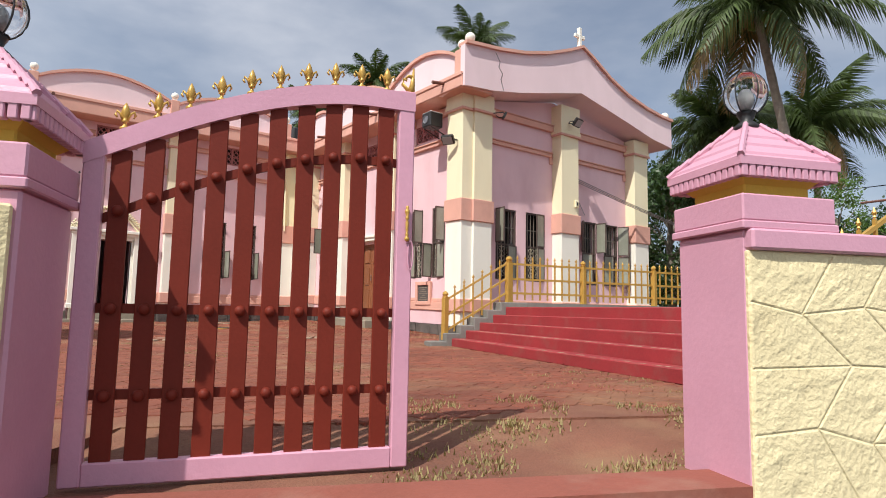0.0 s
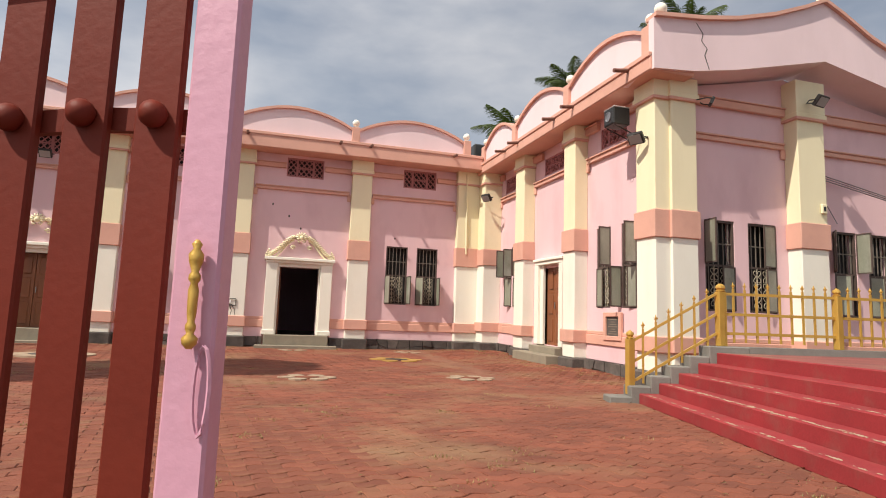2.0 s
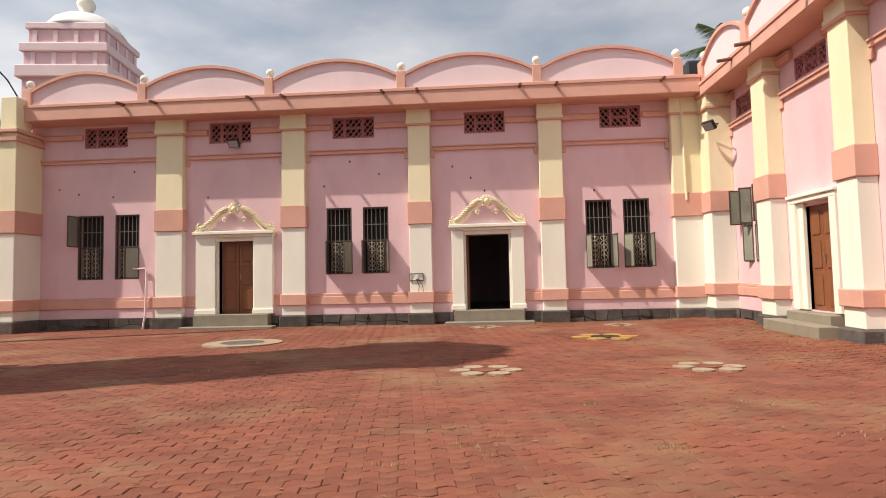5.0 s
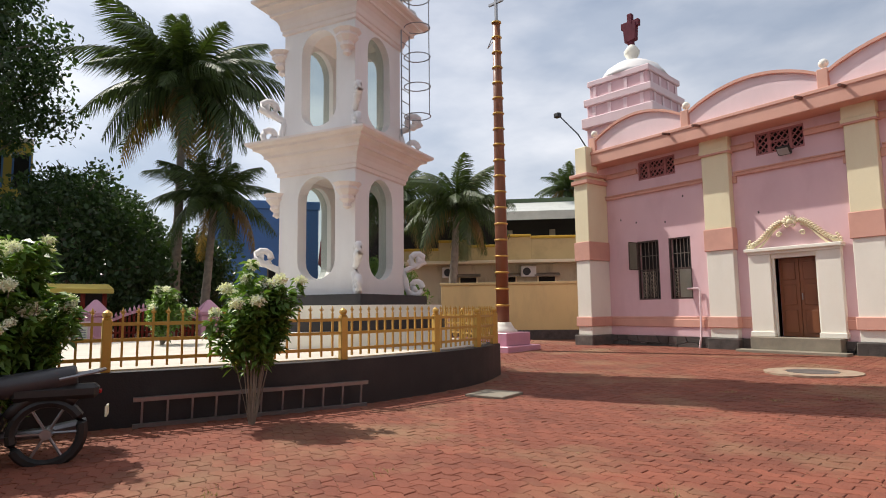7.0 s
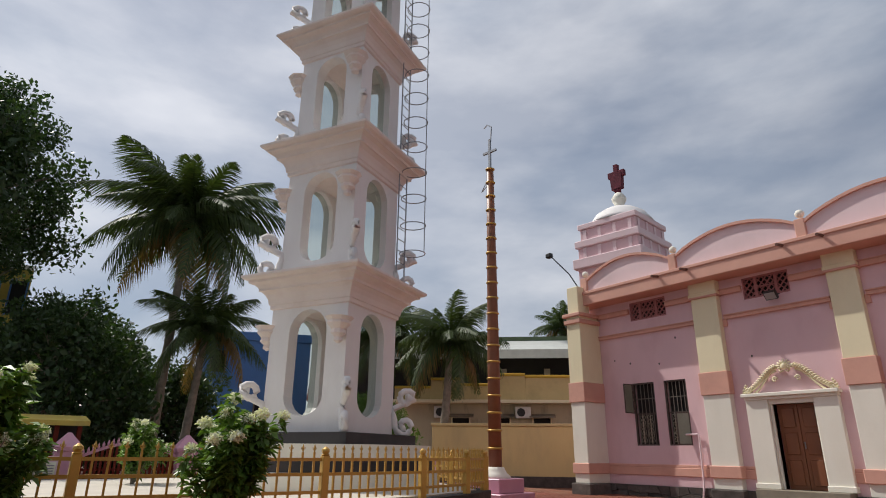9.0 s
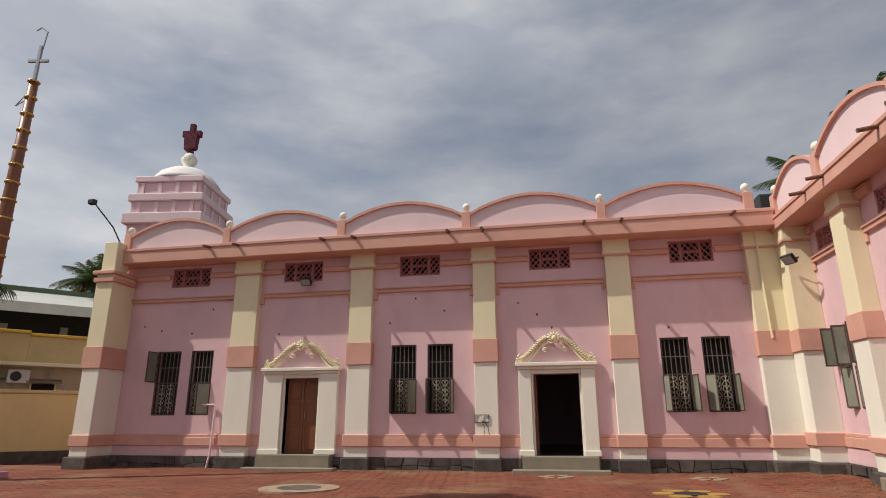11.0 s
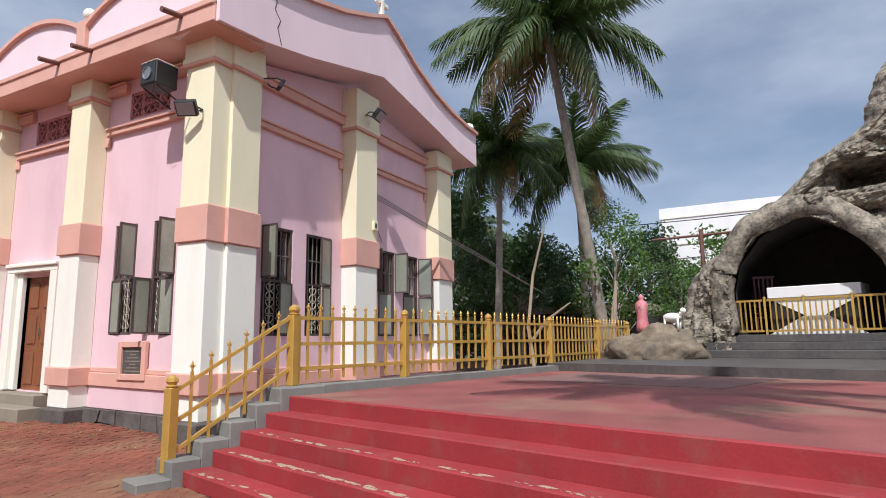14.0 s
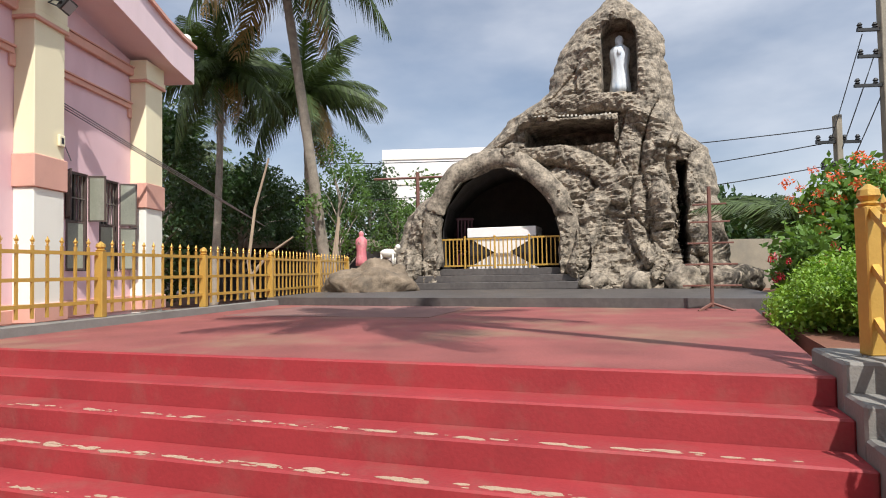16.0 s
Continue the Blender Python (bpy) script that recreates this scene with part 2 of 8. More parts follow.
def lathe(bm, prof, c=(0, 0, 0), seg=12, turn=0.0):
    """A turned solid from (radius, height) pairs."""
    rings = []
    for r, z in prof:
        rings.append([bm.verts.new((c[0] + r * math.cos(turn + 2 * math.pi * i / seg), c[1] + r * math.sin(turn + 2 * math.pi * i / seg), c[2] + z)) for i in range(seg)])
    fs = []
    for a, b in zip(rings[:-1], rings[1:]):
        fs += [bm.faces.new((a[i], a[(i + 1) % seg], b[(i + 1) % seg], b[i])) for i in range(seg)]
    fs.append(bm.faces.new(rings[0][::-1]))
    fs.append(bm.faces.new(rings[-1]))
    return bm


def tube(bm, pts, r, seg=6, r1=None):
    """A round bar along points, tapering from r to r1."""
    pts = [Vector(p) for p in pts]
    r1 = r if r1 is None else r1
    rings, up = [], Vector((0, 0, 1))
    for i, p in enumerate(pts):
        d = (pts[min(i + 1, len(pts) - 1)] - pts[max(i - 1, 0)]).normalized()
        s = d.cross(up if abs(d.z) < 0.95 else Vector((1, 0, 0))).normalized()
        t = s.cross(d)
        rad = r + (r1 - r) * i / (len(pts) - 1)
        rings.append([bm.verts.new(p + rad * (math.cos(2 * math.pi * k / seg) * s + math.sin(2 * math.pi * k / seg) * t)) for k in range(seg)])
    for a, b in zip(rings[:-1], rings[1:]):
        for k in range(seg):
            bm.faces.new((a[k], a[(k + 1) % seg], b[(k + 1) % seg], b[k]))
    bm.faces.new(rings[0][::-1])
    bm.faces.new(rings[-1])
    return bm


def ball(bm, c, r, seg=10, sz=1.0):
    g = bmesh.ops.create_uvsphere(bm, u_segments=seg, v_segments=max(6, seg - 2), radius=r)
    for v in g["verts"]:
        v.co = Vector((c[0] + v.co.x, c[1] + v.co.y, c[2] + v.co.z * sz))
    return bm


def BM():
    return bmesh.new()


def link(name, bm, material, M=None, smooth=False):
    if M is not None:
        bm.transform(M)
    me = bpy.data.meshes.new(name)
    bm.normal_update()
    bm.to_mesh(me)
    bm.free()
    me.materials.append(material)
    if smooth:
        for p in me.polygons:
            p.use_smooth = True
    return new(name, me)


def part(name, bm, material, parent, label="", M=None, smooth=False):
    """Links a bmesh, given in the parent's coordinates, as one mesh under a thing or a part."""
    ob = link(name, bm, material, M, smooth)
    ob.parent = parent
    return tagged(ob, label=label)


def thing(name, label, category, loc=(0, 0, 0), rz=0.0, group="", kind=""):
    ob = new(name)
    ob.matrix_world = pose(*loc, 0, 0, rz)
    ob.empty_display_size = 0.1
    return tagged(ob, label, category, group, kind)


def struct(name, bm, material, label, M=None, smooth=False):
    return tagged(link(name, bm, material, M, smooth), label, kind="structure")


def inst(name, src, parent, M):
    """Another object on the same mesh, at M in the parent's coordinates."""
    ob = new(name, src.data)
    ob.parent = parent
    ob.matrix_local = M
    return ob


# ---- church: walls ----
NY, SX, FY = 21.6, 9.3, 12.0
M_N = Matrix.Translation((0, NY, 0))
RISE = 0.02
M_S = Matrix(((0, 1, 0, SX), (-1, 0, 0, 0), (-RISE, 0, 1, -RISE * 11.7), (0, 0, 0, 1)))
M_F = Matrix.Translation((0, FY, 0))


def wall(bm, u0, u1, z0, z1, holes, thick=0.32):
    """A wall in its own plane with rectangular openings right through it (u, z ranges)."""
    us = sorted({u0, u1, *[c for h in holes for c in h[:2]]})
    zs = sorted({z0, z1, *[c for h in holes for c in h[2:]]})
    def hole(i, j):
        if not (0 <= i < len(us) - 1 and 0 <= j < len(zs) - 1):
            return None
        cu, cz = (us[i] + us[i + 1]) / 2, (zs[j] + zs[j + 1]) / 2
        return any(h[0] < cu < h[1] and h[2] < cz < h[3] for h in holes)
    def quad(*p):
        bm.faces.new([bm.verts.new(c) for c in p])
    for i in range(len(us) - 1):
        for j in range(len(zs) - 1):
            if hole(i, j):
                continue
            a, b, c, d = us[i], us[i + 1], zs[j], zs[j + 1]
            quad((a, 0, c), (b, 0, c), (b, 0, d), (a, 0, d))
            quad((a, thick, d), (b, thick, d), (b, thick, c), (a, thick, c))
            if hole(i - 1, j) is not False:
                quad((a, thick, c), (a, 0, c), (a, 0, d), (a, thick, d))
            if hole(i + 1, j) is not False:
                quad((b, 0, c), (b, thick, c), (b, thick, d), (b, 0, d))
            if hole(i, j - 1) is not False:
                quad((a, thick, c), (b, thick, c), (b, 0, c), (a, 0, c))
            if hole(i, j + 1) is not False:
                quad((a, 0, d), (b, 0, d), (b, thick, d), (a, thick, d))
    bmesh.ops.remove_doubles(bm, verts=bm.verts, dist=0.0005)
    return bm


NW = [(-9.78, -8.95), (-8.59, -7.82), (-2.06, -1.30), (-0.97, -0.21), (5.49, 6.23), (6.55, 7.29)]
ND = [(-5.32, -4.28), (2.05, 3.28)]
NV = [(-9.60, -8.21), (-5.64, -4.34), (-1.85, -0.59), (2.07, 3.26), (5.98, 7.15)]
LN = dict(base=0.0, plinth=0.50, cream=0.79, low=1.12, w0=1.67, w1=3.63, b0=3.06, b1=3.71, p0=5.20, p1=5.36, s0=5.96, s1=6.10, v0=5.70, v1=6.34, cap=6.00, top=6.42, fas=6.88, sill=0.57, door=2.72)
LT = dict(base=-0.3, plinth=0.32, cream=0.68, low=1.0, w0=1.54, w1=3.43, b0=2.92, b1=3.47, p0=5.09, p1=5.25, s0=5.85, s1=6.02, v0=5.35, v1=5.85, cap=5.78, top=6.12, fas=6.46, sill=0.5, door=2.64)
SW = [(-20.35, -19.75), (-19.62, -19.1), (-14.48, -13.88), (-13.43, -12.85)]
SD = [(-17.25, -16.3)]
SV = [(-20.4, -19.3), (-17.4, -16.2), (-14.3, -13.2)]
FW = [(10.33, 11.07), (11.42, 12.14), (13.73, 14.38), (14.72, 15.40)]


def holes(L, W, D, V):
    return [(a, b, L["w0"], L["w1"]) for a, b in W] + [(a, b, L["sill"], L["door"]) for a, b in D] + [(a, b, L["v0"], L["v1"]) for a, b in V]


wall_nave = struct("wall_nave", wall(BM(), -11.3, SX, 0.0, LN["top"] + 0.1, holes(LN, NW, ND, NV)), PINK, "long pink painted nave wall of a church", M_N)
wall_side = struct("wall_transept_side", wall(BM(), -NY, -FY, 0.0, LT["top"] + 0.1, holes(LT, SW, SD, SV)), PINK, "pink painted side wall of the church transept", M_S)
front = wall(BM(), SX, 16.6, 0.0, 6.0, holes(LT, FW, [], []))
prism(front, [(SX, 6.0), (16.6, 6.0), (16.6, 6.1), (12.5, 6.75), (SX, 6.1)], "y", 0.0, 0.32)
wall_front = struct("wall_transept_front", front, PINK, "pink gabled front wall of the church transept", M_F)


def pilaster(parent, M, L, u0, u1, d, top=None):
    """A painted pilaster: dark plinth block, cream foot, salmon bands, ivory and cream shaft, moulded cap."""
    top = top or L["top"]
    p = part("pilaster", box(BM(), u0, u1, -d, 0.0, L["plinth"], L["b0"], 0.012), IVORY, parent, "ivory painted pilaster", M)
    part("upper_shaft", box(BM(), u0, u1, -d, 0.0, L["b1"], top + 0.02, 0.012), CREAM, p, "cream upper shaft", M)
    part("band", box(BM(), u0 - 0.04, u1 + 0.04, -d - 0.04, 0.0, L["b0"], L["b1"], 0.012), SALMON, p, "salmon band", M)
    part("foot_band", box(BM(), u0 - 0.05, u1 + 0.05, -d - 0.06, 0.0, L["cream"], L["low"], 0.02), SALMON, p, "salmon foot band", M)
    part("plinth_block", box(BM(), u0 - 0.07, u1 + 0.07, -d - 0.1, 0.0, L["base"], L["plinth"], 0.03), STONE, p, "dark stone block", M)
    part("cap", box(box(BM(), u0 - 0.05, u1 + 0.05, -d - 0.05, 0.0, L["cap"], L["cap"] + 0.1, 0.01), u0 - 0.03, u1 + 0.03, -d - 0.03, 0.0, L["cap"] + 0.1, top + 0.01, 0.01), CREAM, p, "cream cap", M)
    part("cap_line", box(BM(), u0 - 0.06, u1 + 0.06, -d - 0.06, 0.0, L["cap"] - 0.06, L["cap"], 0.01), SALMON, p, "salmon moulding", M)


PD = 0.36
for a, b in [(-7.18, -6.36), (-3.33, -2.64), (0.43, 1.07), (4.20, 4.86), (7.91, 8.74)]:
    pilaster(wall_nave, M_N, LN, a, b, 0.23)
for a, b in [(-18.69, -18.03), (-15.51, -14.92)]:
    pilaster(wall_side, M_S, LT, a, b, PD)
pilaster(wall_side, M_S, LT, -21.58, -20.75, 0.62)
pilaster(wall_side, M_S, LT, -12.33, -11.7, PD)
for a, b in [(9.28, 9.88), (12.45, 13.18), (15.80, 16.5)]:
    pilaster(wall_front, M_F, LT, a, b, PD, 6.2 if a < 12 or a > 14 else 6.6)


def bays(parent, M, L, spans, d_open, vents=()):
    """Bands, strings and the raised panel frame in each bay between two pilasters; d_open are the door spans that break the lower band."""
    for a, b in spans:
        cuts = [a] + [c for o in d_open if a < o[0] < b for c in o] + [b]
        for s, e in zip(cuts[::2], cuts[1::2]):
            lb_ = box(BM(), s, e, -0.06, 0.0, L["cream"], L["low"] - 0.09, 0.012)
            box(lb_, s, e, -0.04, 0.0, L["low"] - 0.09, L["low"], 0.012)
            part("lower_band", lb_, SALMON, parent, "salmon band", M)
            part("skirt", box(BM(), s, e, -0.025, 0.0, L["plinth"], L["cream"], 0.005), PINK, parent, "pink skirt", M)
            st = BM()
            random.seed(int((s + 50) * 7))
            z0, z2 = L["base"], L["plinth"]
            cols, w = [], s
            while w < e:
                zm = z0 + (z2 - z0) * random.uniform(0.35, 0.68)
                cols.append([(w, z0), (w + random.uniform(-0.06, 0.06), zm), (w + random.uniform(-0.1, 0.1), z2)])
                w += random.uniform(0.24, 0.5)
            cols[0] = [(s, p[1]) for p in cols[0]]
            cols.append([(e, z0), (e, (z0 + z2) / 2), (e, z2)])
            for ca, cb in zip(cols[:-1], cols[1:]):
                for lv in (0, 1):
                    q = [ca[lv], cb[lv], cb[lv + 1], ca[lv + 1]]
                    cx, cz = sum(p[0] for p in q) / 4, sum(p[1] for p in q) / 4
                    q = [(cx + (p[0] - cx) * 0.95, cz + (p[1] - cz) * 0.93) for p in q]
                    prism(st, q, "y", -0.09 - random.uniform(0, 0.05), 0.0)
            part("plinth_stones", st, STONE, parent, "rough dark stone plinth", M)
        cuts = [a] + [c for o in vents if a < o[0] and o[1] < b for c in (o[0] - 0.02, o[1] + 0.02)] + [b]
        for s, e in zip(cuts[::2], cuts[1::2]):
            part("string_course", box(BM(), s, e, -0.1, 0.0, L["s0"], L["s1"], 0.012), SALMON, parent, "salmon string course", M)
            part("string_fillet", box(BM(), s, e, -0.13, 0.0, L["s1"], L["s1"] + 0.03, 0.006), SALMON, parent, "", M)
        fr = BM()
        box(fr, a + 0.06, b - 0.06, -0.075, 0.0, L["p0"] + 0.02, L["p1"] - 0.04, 0.01)
        box(fr, a + 0.06, b - 0.06, -0.11, 0.0, L["p1"] - 0.04, L["p1"], 0.008)
        box(fr, a + 0.002, a + 0.13, -0.05, 0.0, L["p0"] - 0.18, L["p0"] + 0.05, 0.01)
        box(fr, b - 0.13, b - 0.002, -0.05, 0.0, L["p0"] - 0.18, L["p0"] + 0.05, 0.01)
        part("panel_moulding", fr, SALMON, parent, "salmon panel moulding", M)


bays(wall_nave, M_N, LN, [(-11.3, -7.18), (-6.36, -3.33), (-2.64, 0.43), (1.07, 4.20), (4.86, 7.91)], [(-5.98, -3.84), (1.64, 3.71)], NV)
bays(wall_side, M_S, LT, [(-20.75, -18.69), (-18.03, -15.51), (-14.92, -12.33)], [(-17.7, -15.9)], SV)
bays(wall_front, M_F, LT, [(9.88, 12.45), (13.18, 15.80)], [])


holes_ = BM()
random.seed(9)
for k in range(16):
    u, z = random.uniform(-10.5, 7.6), random.uniform(3.8, 5.1)
    if all(abs(u - c) > 0.6 for c in (-6.77, -2.98, 0.75, 4.53)):
        lathe(holes_, [(0.02, 0.0), (0.03, 0.006)], (0, 0, 0), 7)
        for v in list(holes_.verts)[-14:]:
            v.co = Vector((u + v.co.x, -0.004 - v.co.z * 0.5, z + v.co.y * 1.3))
part("plaster_mark", holes_, STONE, wall_nave, "small dark marks in the plaster", M_N)


def jali(parent, M, L, u0, u1):
    """A cut terracotta ventilator: a frame, two bars and slanting lattice slats."""
    z0, z1 = L["v0"], L["v1"]
    v = part("ventilator", box(box(box(box(BM(), u0, u1, 0.02, 0.1, z0, z0 + 0.05), u0, u1, 0.02, 0.1, z1 - 0.05, z1), u0, u0 + 0.04, 0.02, 0.1, z0, z1), u1 - 0.04, u1, 0.02, 0.1, z0, z1), JALI, parent, "terracotta lattice ventilator", M)
    lat = BM()
    w = u1 - u0
    box(lat, u0 + w * 0.25, u0 + w * 0.31, 0.03, 0.095, z0, z1)
    box(lat, u1 - w * 0.31, u1 - w * 0.25, 0.03, 0.095, z0, z1)
    box(lat, u0 + w * 0.3, u1 - w * 0.3, 0.03, 0.095, (z0 + z1) / 2 - 0.018, (z0 + z1) / 2 + 0.018)
    h = z1 - z0
    for k in range(-5, 11):
        for s in (1, -1):
            a, b = u0 + k * 0.17, u0 + k * 0.17 + h * 0.9
            if s < 0:
                a, b = b, a
            lo, hi = (a, z0), (b, z1)
            pts = []
            for t in (0.0, 1.0):
                pts.append((lo[0] + (hi[0] - lo[0]) * t, lo[1] + (hi[1] - lo[1]) * t))
            t0 = max(0.0, min(1.0, ((u0 if a < b else u1) - a) / (b - a)))
            t1 = max(0.0, min(1.0, ((u1 if a < b else u0) - a) / (b - a)))
            if t1 - t0 < 0.1:
                continue
            p, q = (a + (b - a) * t0, z0 + h * t0), (a + (b - a) * t1, z0 + h * t1)
            prism(lat, [(p[0] - 0.017, p[1]), (p[0] + 0.017, p[1]), (q[0] + 0.017, q[1]), (q[0] - 0.017, q[1])], "y", 0.024, 0.07)
    part("lattice", lat, JALI, v, "", M)
    # dark sheet paints the shade seen through the lattice holes
    part("shade_backing", box(BM(), u0, u1, 0.2, 0.22, z0, z1), ROOMSHADE, v, "", M)


for a, b in NV:
    jali(wall_nave, M_N, LN, a, b)
for a, b in SV:
    jali(wall_side, M_S, LT, a, b)


# ---- church: cornice and parapet ----
def arc(u0, u1, z0, z1, n=12):
    """A flat arch line that leaves both ends with a short level shoulder."""
    out = []
    for i in range(n + 1):
        t = i / n
        out.append((u0 + (u1 - u0) * t, z0 + (z1 - z0) * (math.sin(math.pi * t) ** 0.85)))
    return out


def parapet(M, L, ends, posts, spring, crown, over, name):
    u0, u1 = ends
    c = struct(name, box(BM(), u0, u1, -over, 0.3, L["top"], L["fas"], 0.02), SALMON, "salmon painted projecting cornice with scalloped pale pink parapet", M)
    part("soffit_edge", box(BM(), u0, u1, -over - 0.03, -over + 0.06, L["fas"] - 0.07, L["fas"] + 0.03, 0.012), SALMON, c, "salmon drip edge", M)
    for a, b in zip(posts[:-1], posts[1:]):
        line = arc(a + 0.12, b - 0.12, spring, crown)
        pts = [(a + 0.12, L["fas"])] + line + [(b - 0.12, L["fas"])]
        part("parapet_panel", prism(BM(), pts, "y", -over + 0.14, -over + 0.3), PALE, c, "pale pink arched parapet panel", M)
        cop = BM()
        strip(cop, line, "y", -over + 0.06, -over + 0.36, 0.085)
        part("coping", cop, SALMON, c, "salmon arched coping", M)
    for q in posts:
        part("parapet_post", box(BM(), q - 0.13, q + 0.13, -over + 0.05, -over + 0.36, L["fas"], spring + 0.13, 0.015), SALMON, c, "salmon parapet post", M)
        part("ball_finial", ball(lathe(BM(), [(0.09, 0), (0.05, 0.05), (0.05, 0.08)], (q, -over + 0.2, spring + 0.13), 10), (q, -over + 0.2, spring + 0.3), 0.12), IVORY, c, "round cream ball finial", M, True)
    for q in posts[1:]:
        for s in (-0.5, 0.5):
            if u0 < q + s < u1 - 0.3:
                part("rain_spout", tube(BM(), [(q + s, -over + 0.1, L["fas"] - 0.07), (q + s, -over - 0.34, L["fas"] - 0.13)], 0.045, 8), PIPE, c, "rusty rain spout", M)
    return c


OV = 0.72
parapet(M_N, LN, (-11.5, 8.6), [-10.97, -7.4, -3.55, 0.32, 4.18, 8.05], 7.3, 7.8, OV, "cornice_nave")
parapet(M_S, LT, (-NY + 0.1, -11.32), [-21.0, -18.24, -14.88, -11.55], 6.98, 7.42, OV, "cornice_side")
roof = box(box(BM(), -11.3, SX, NY + 0.2, 32, 6.5, 6.7), SX + 0.1, 16.6, FY + 0.31, 32, 6.12, 6.3)
struct("roof_slab", roof, CEMENT, "flat concrete church roof slab")
struct("wall_back", box(box(box(BM(), -11.3, 16.6, 31.7, 32, 0, 6.5), 16.3, 16.6, FY + 0.32, 31.7, 0, 6.2), -11.3, -11.0, NY + 0.32, 31.7, 0, 6.5), PINK, "plain pink back walls of the church")
struct("floor_church", box(BM(), -11.0, 16.3, NY + 0.3, 31.7, 0.3, 0.5), GREYSTEP, "dark church floor inside the open door")
struct("floor_transept", box(BM(), SX + 0.3, 16.3, FY + 0.3, NY + 0.29, 0.3, 0.5), GREYSTEP, "dark transept floor")
part("tank", box(BM(), 8.55, 9.3, NY + 0.1, NY + 1.0, 7.0, 7.62, 0.05), BLACK, bpy.data.objects["roof_slab"], "black roof tank")

# the gabled fascia of the transept
low = [(8.42, 5.95), (9.3, 6.02), (10.3, 6.2), (11.4, 6.46), (12.5, 6.72), (13.6, 6.5), (14.7, 6.28), (15.7, 6.06), (16.75, 5.94)]
upp = [(8.42, 6.95), (8.9, 7.0), (9.5, 7.06), (10.3, 7.2), (11.2, 7.45), (12.0, 7.76), (12.52, 8.0), (13.0, 7.78), (13.7, 7.4), (14.5, 7.1), (15.4, 6.9), (16.2, 6.8), (16.75, 6.78)]
low = [(3 + (x - 3) * 1.038, 1.4 + (z - 1.4) * 1.038) for x, z in low]
upp = [(3 + (x - 3) * 1.038, 1.4 + (z - 1.4) * 1.038) for x, z in upp]
gable = struct("gable_fascia", prism(BM(), low + upp[::-1], "y", 11.25, 11.42), PALE, "pale pink swept gable fascia with a crack")
cop = BM()
strip(cop, upp, "y", 11.17, 11.5, 0.08)
part("gable_coping", cop, SALMON, gable, "salmon swept coping")
sof = BM()
for p, q in zip(low[:-1], low[1:]):
    prism(sof, [p, q, (q[0], q[1] + 0.12), (p[0], p[1] + 0.12)], "y", 11.42, FY + 0.3)
part("soffit", sof, PALE, gable, "pale pink sloping soffit")
crk = BM()
for p, q in zip([(9.6, 7.2), (9.75, 7.0), (9.71, 6.85), (9.84, 6.7), (9.78, 6.55), (9.88, 6.28)][:-1], [(9.75, 7.0), (9.71, 6.85), (9.84, 6.7), (9.78, 6.55), (9.88, 6.28), (9.96, 6.24)]):
    prism(crk, [(p[0], p[1]), (p[0] + 0.02, p[1]), (q[0] + 0.02, q[1]), (q[0], q[1])], "y", 11.246, 11.26)
part("crack", crk, STONE, gable, "dark crack in the plaster")
cr2 = BM()
box(cr2, 12.83, 12.94, 11.29, 11.39, 8.3, 8.9, 0.015)
box(cr2, 12.67, 13.1, 11.3, 11.38, 8.58, 8.69, 0.015)
cr_t = thing("gable_cross", "cream stone cross on the gable top", "cross")
part("cross_body", cr2, IVORY, cr_t)
for gx, gz in ((8.85, 7.3), (17.05, 7.05)):
    part("ball_finial", ball(BM(), (gx, 11.34, gz + 0.1), 0.13), IVORY, gable, "round cream ball finial", None, True)

# west corner buttress
wb = struct("west_buttress", box(BM(), -11.55, -10.95, 20.55, NY, LN["plinth"], LN["b0"], 0.015), IVORY, "cream and salmon corner buttress")
part("band", box(BM(), -11.59, -10.91, 20.51, NY, LN["b0"], LN["b1"], 0.012), SALMON, wb, "salmon band")
part("upper_shaft", box(BM(), -11.55, -10.95, 20.55, NY, LN["b1"], 6.1, 0.012), CREAM, wb, "cream upper shaft")
part("foot_band", box(BM(), -11.6, -10.9, 20.5, NY, LN["cream"], LN["low"], 0.02), SALMON, wb, "salmon foot band")
part("plinth_block", box(BM(), -11.65, -10.85, 20.44, NY, 0, LN["plinth"], 0.03), STONE, wb, "dark stone block")
part("moulding", box(box(BM(), -11.62, -10.88, 20.48, NY, 5.75, 5.9, 0.02), -11.66, -10.84, 20.44, NY, 6.0, 6.12, 0.02), SALMON, wb, "salmon mouldings")
part("head", box(BM(), -11.5, -11.0, 20.6, 21.2, 6.12, 7.1, 0.02), CREAM, wb, "cream block head")


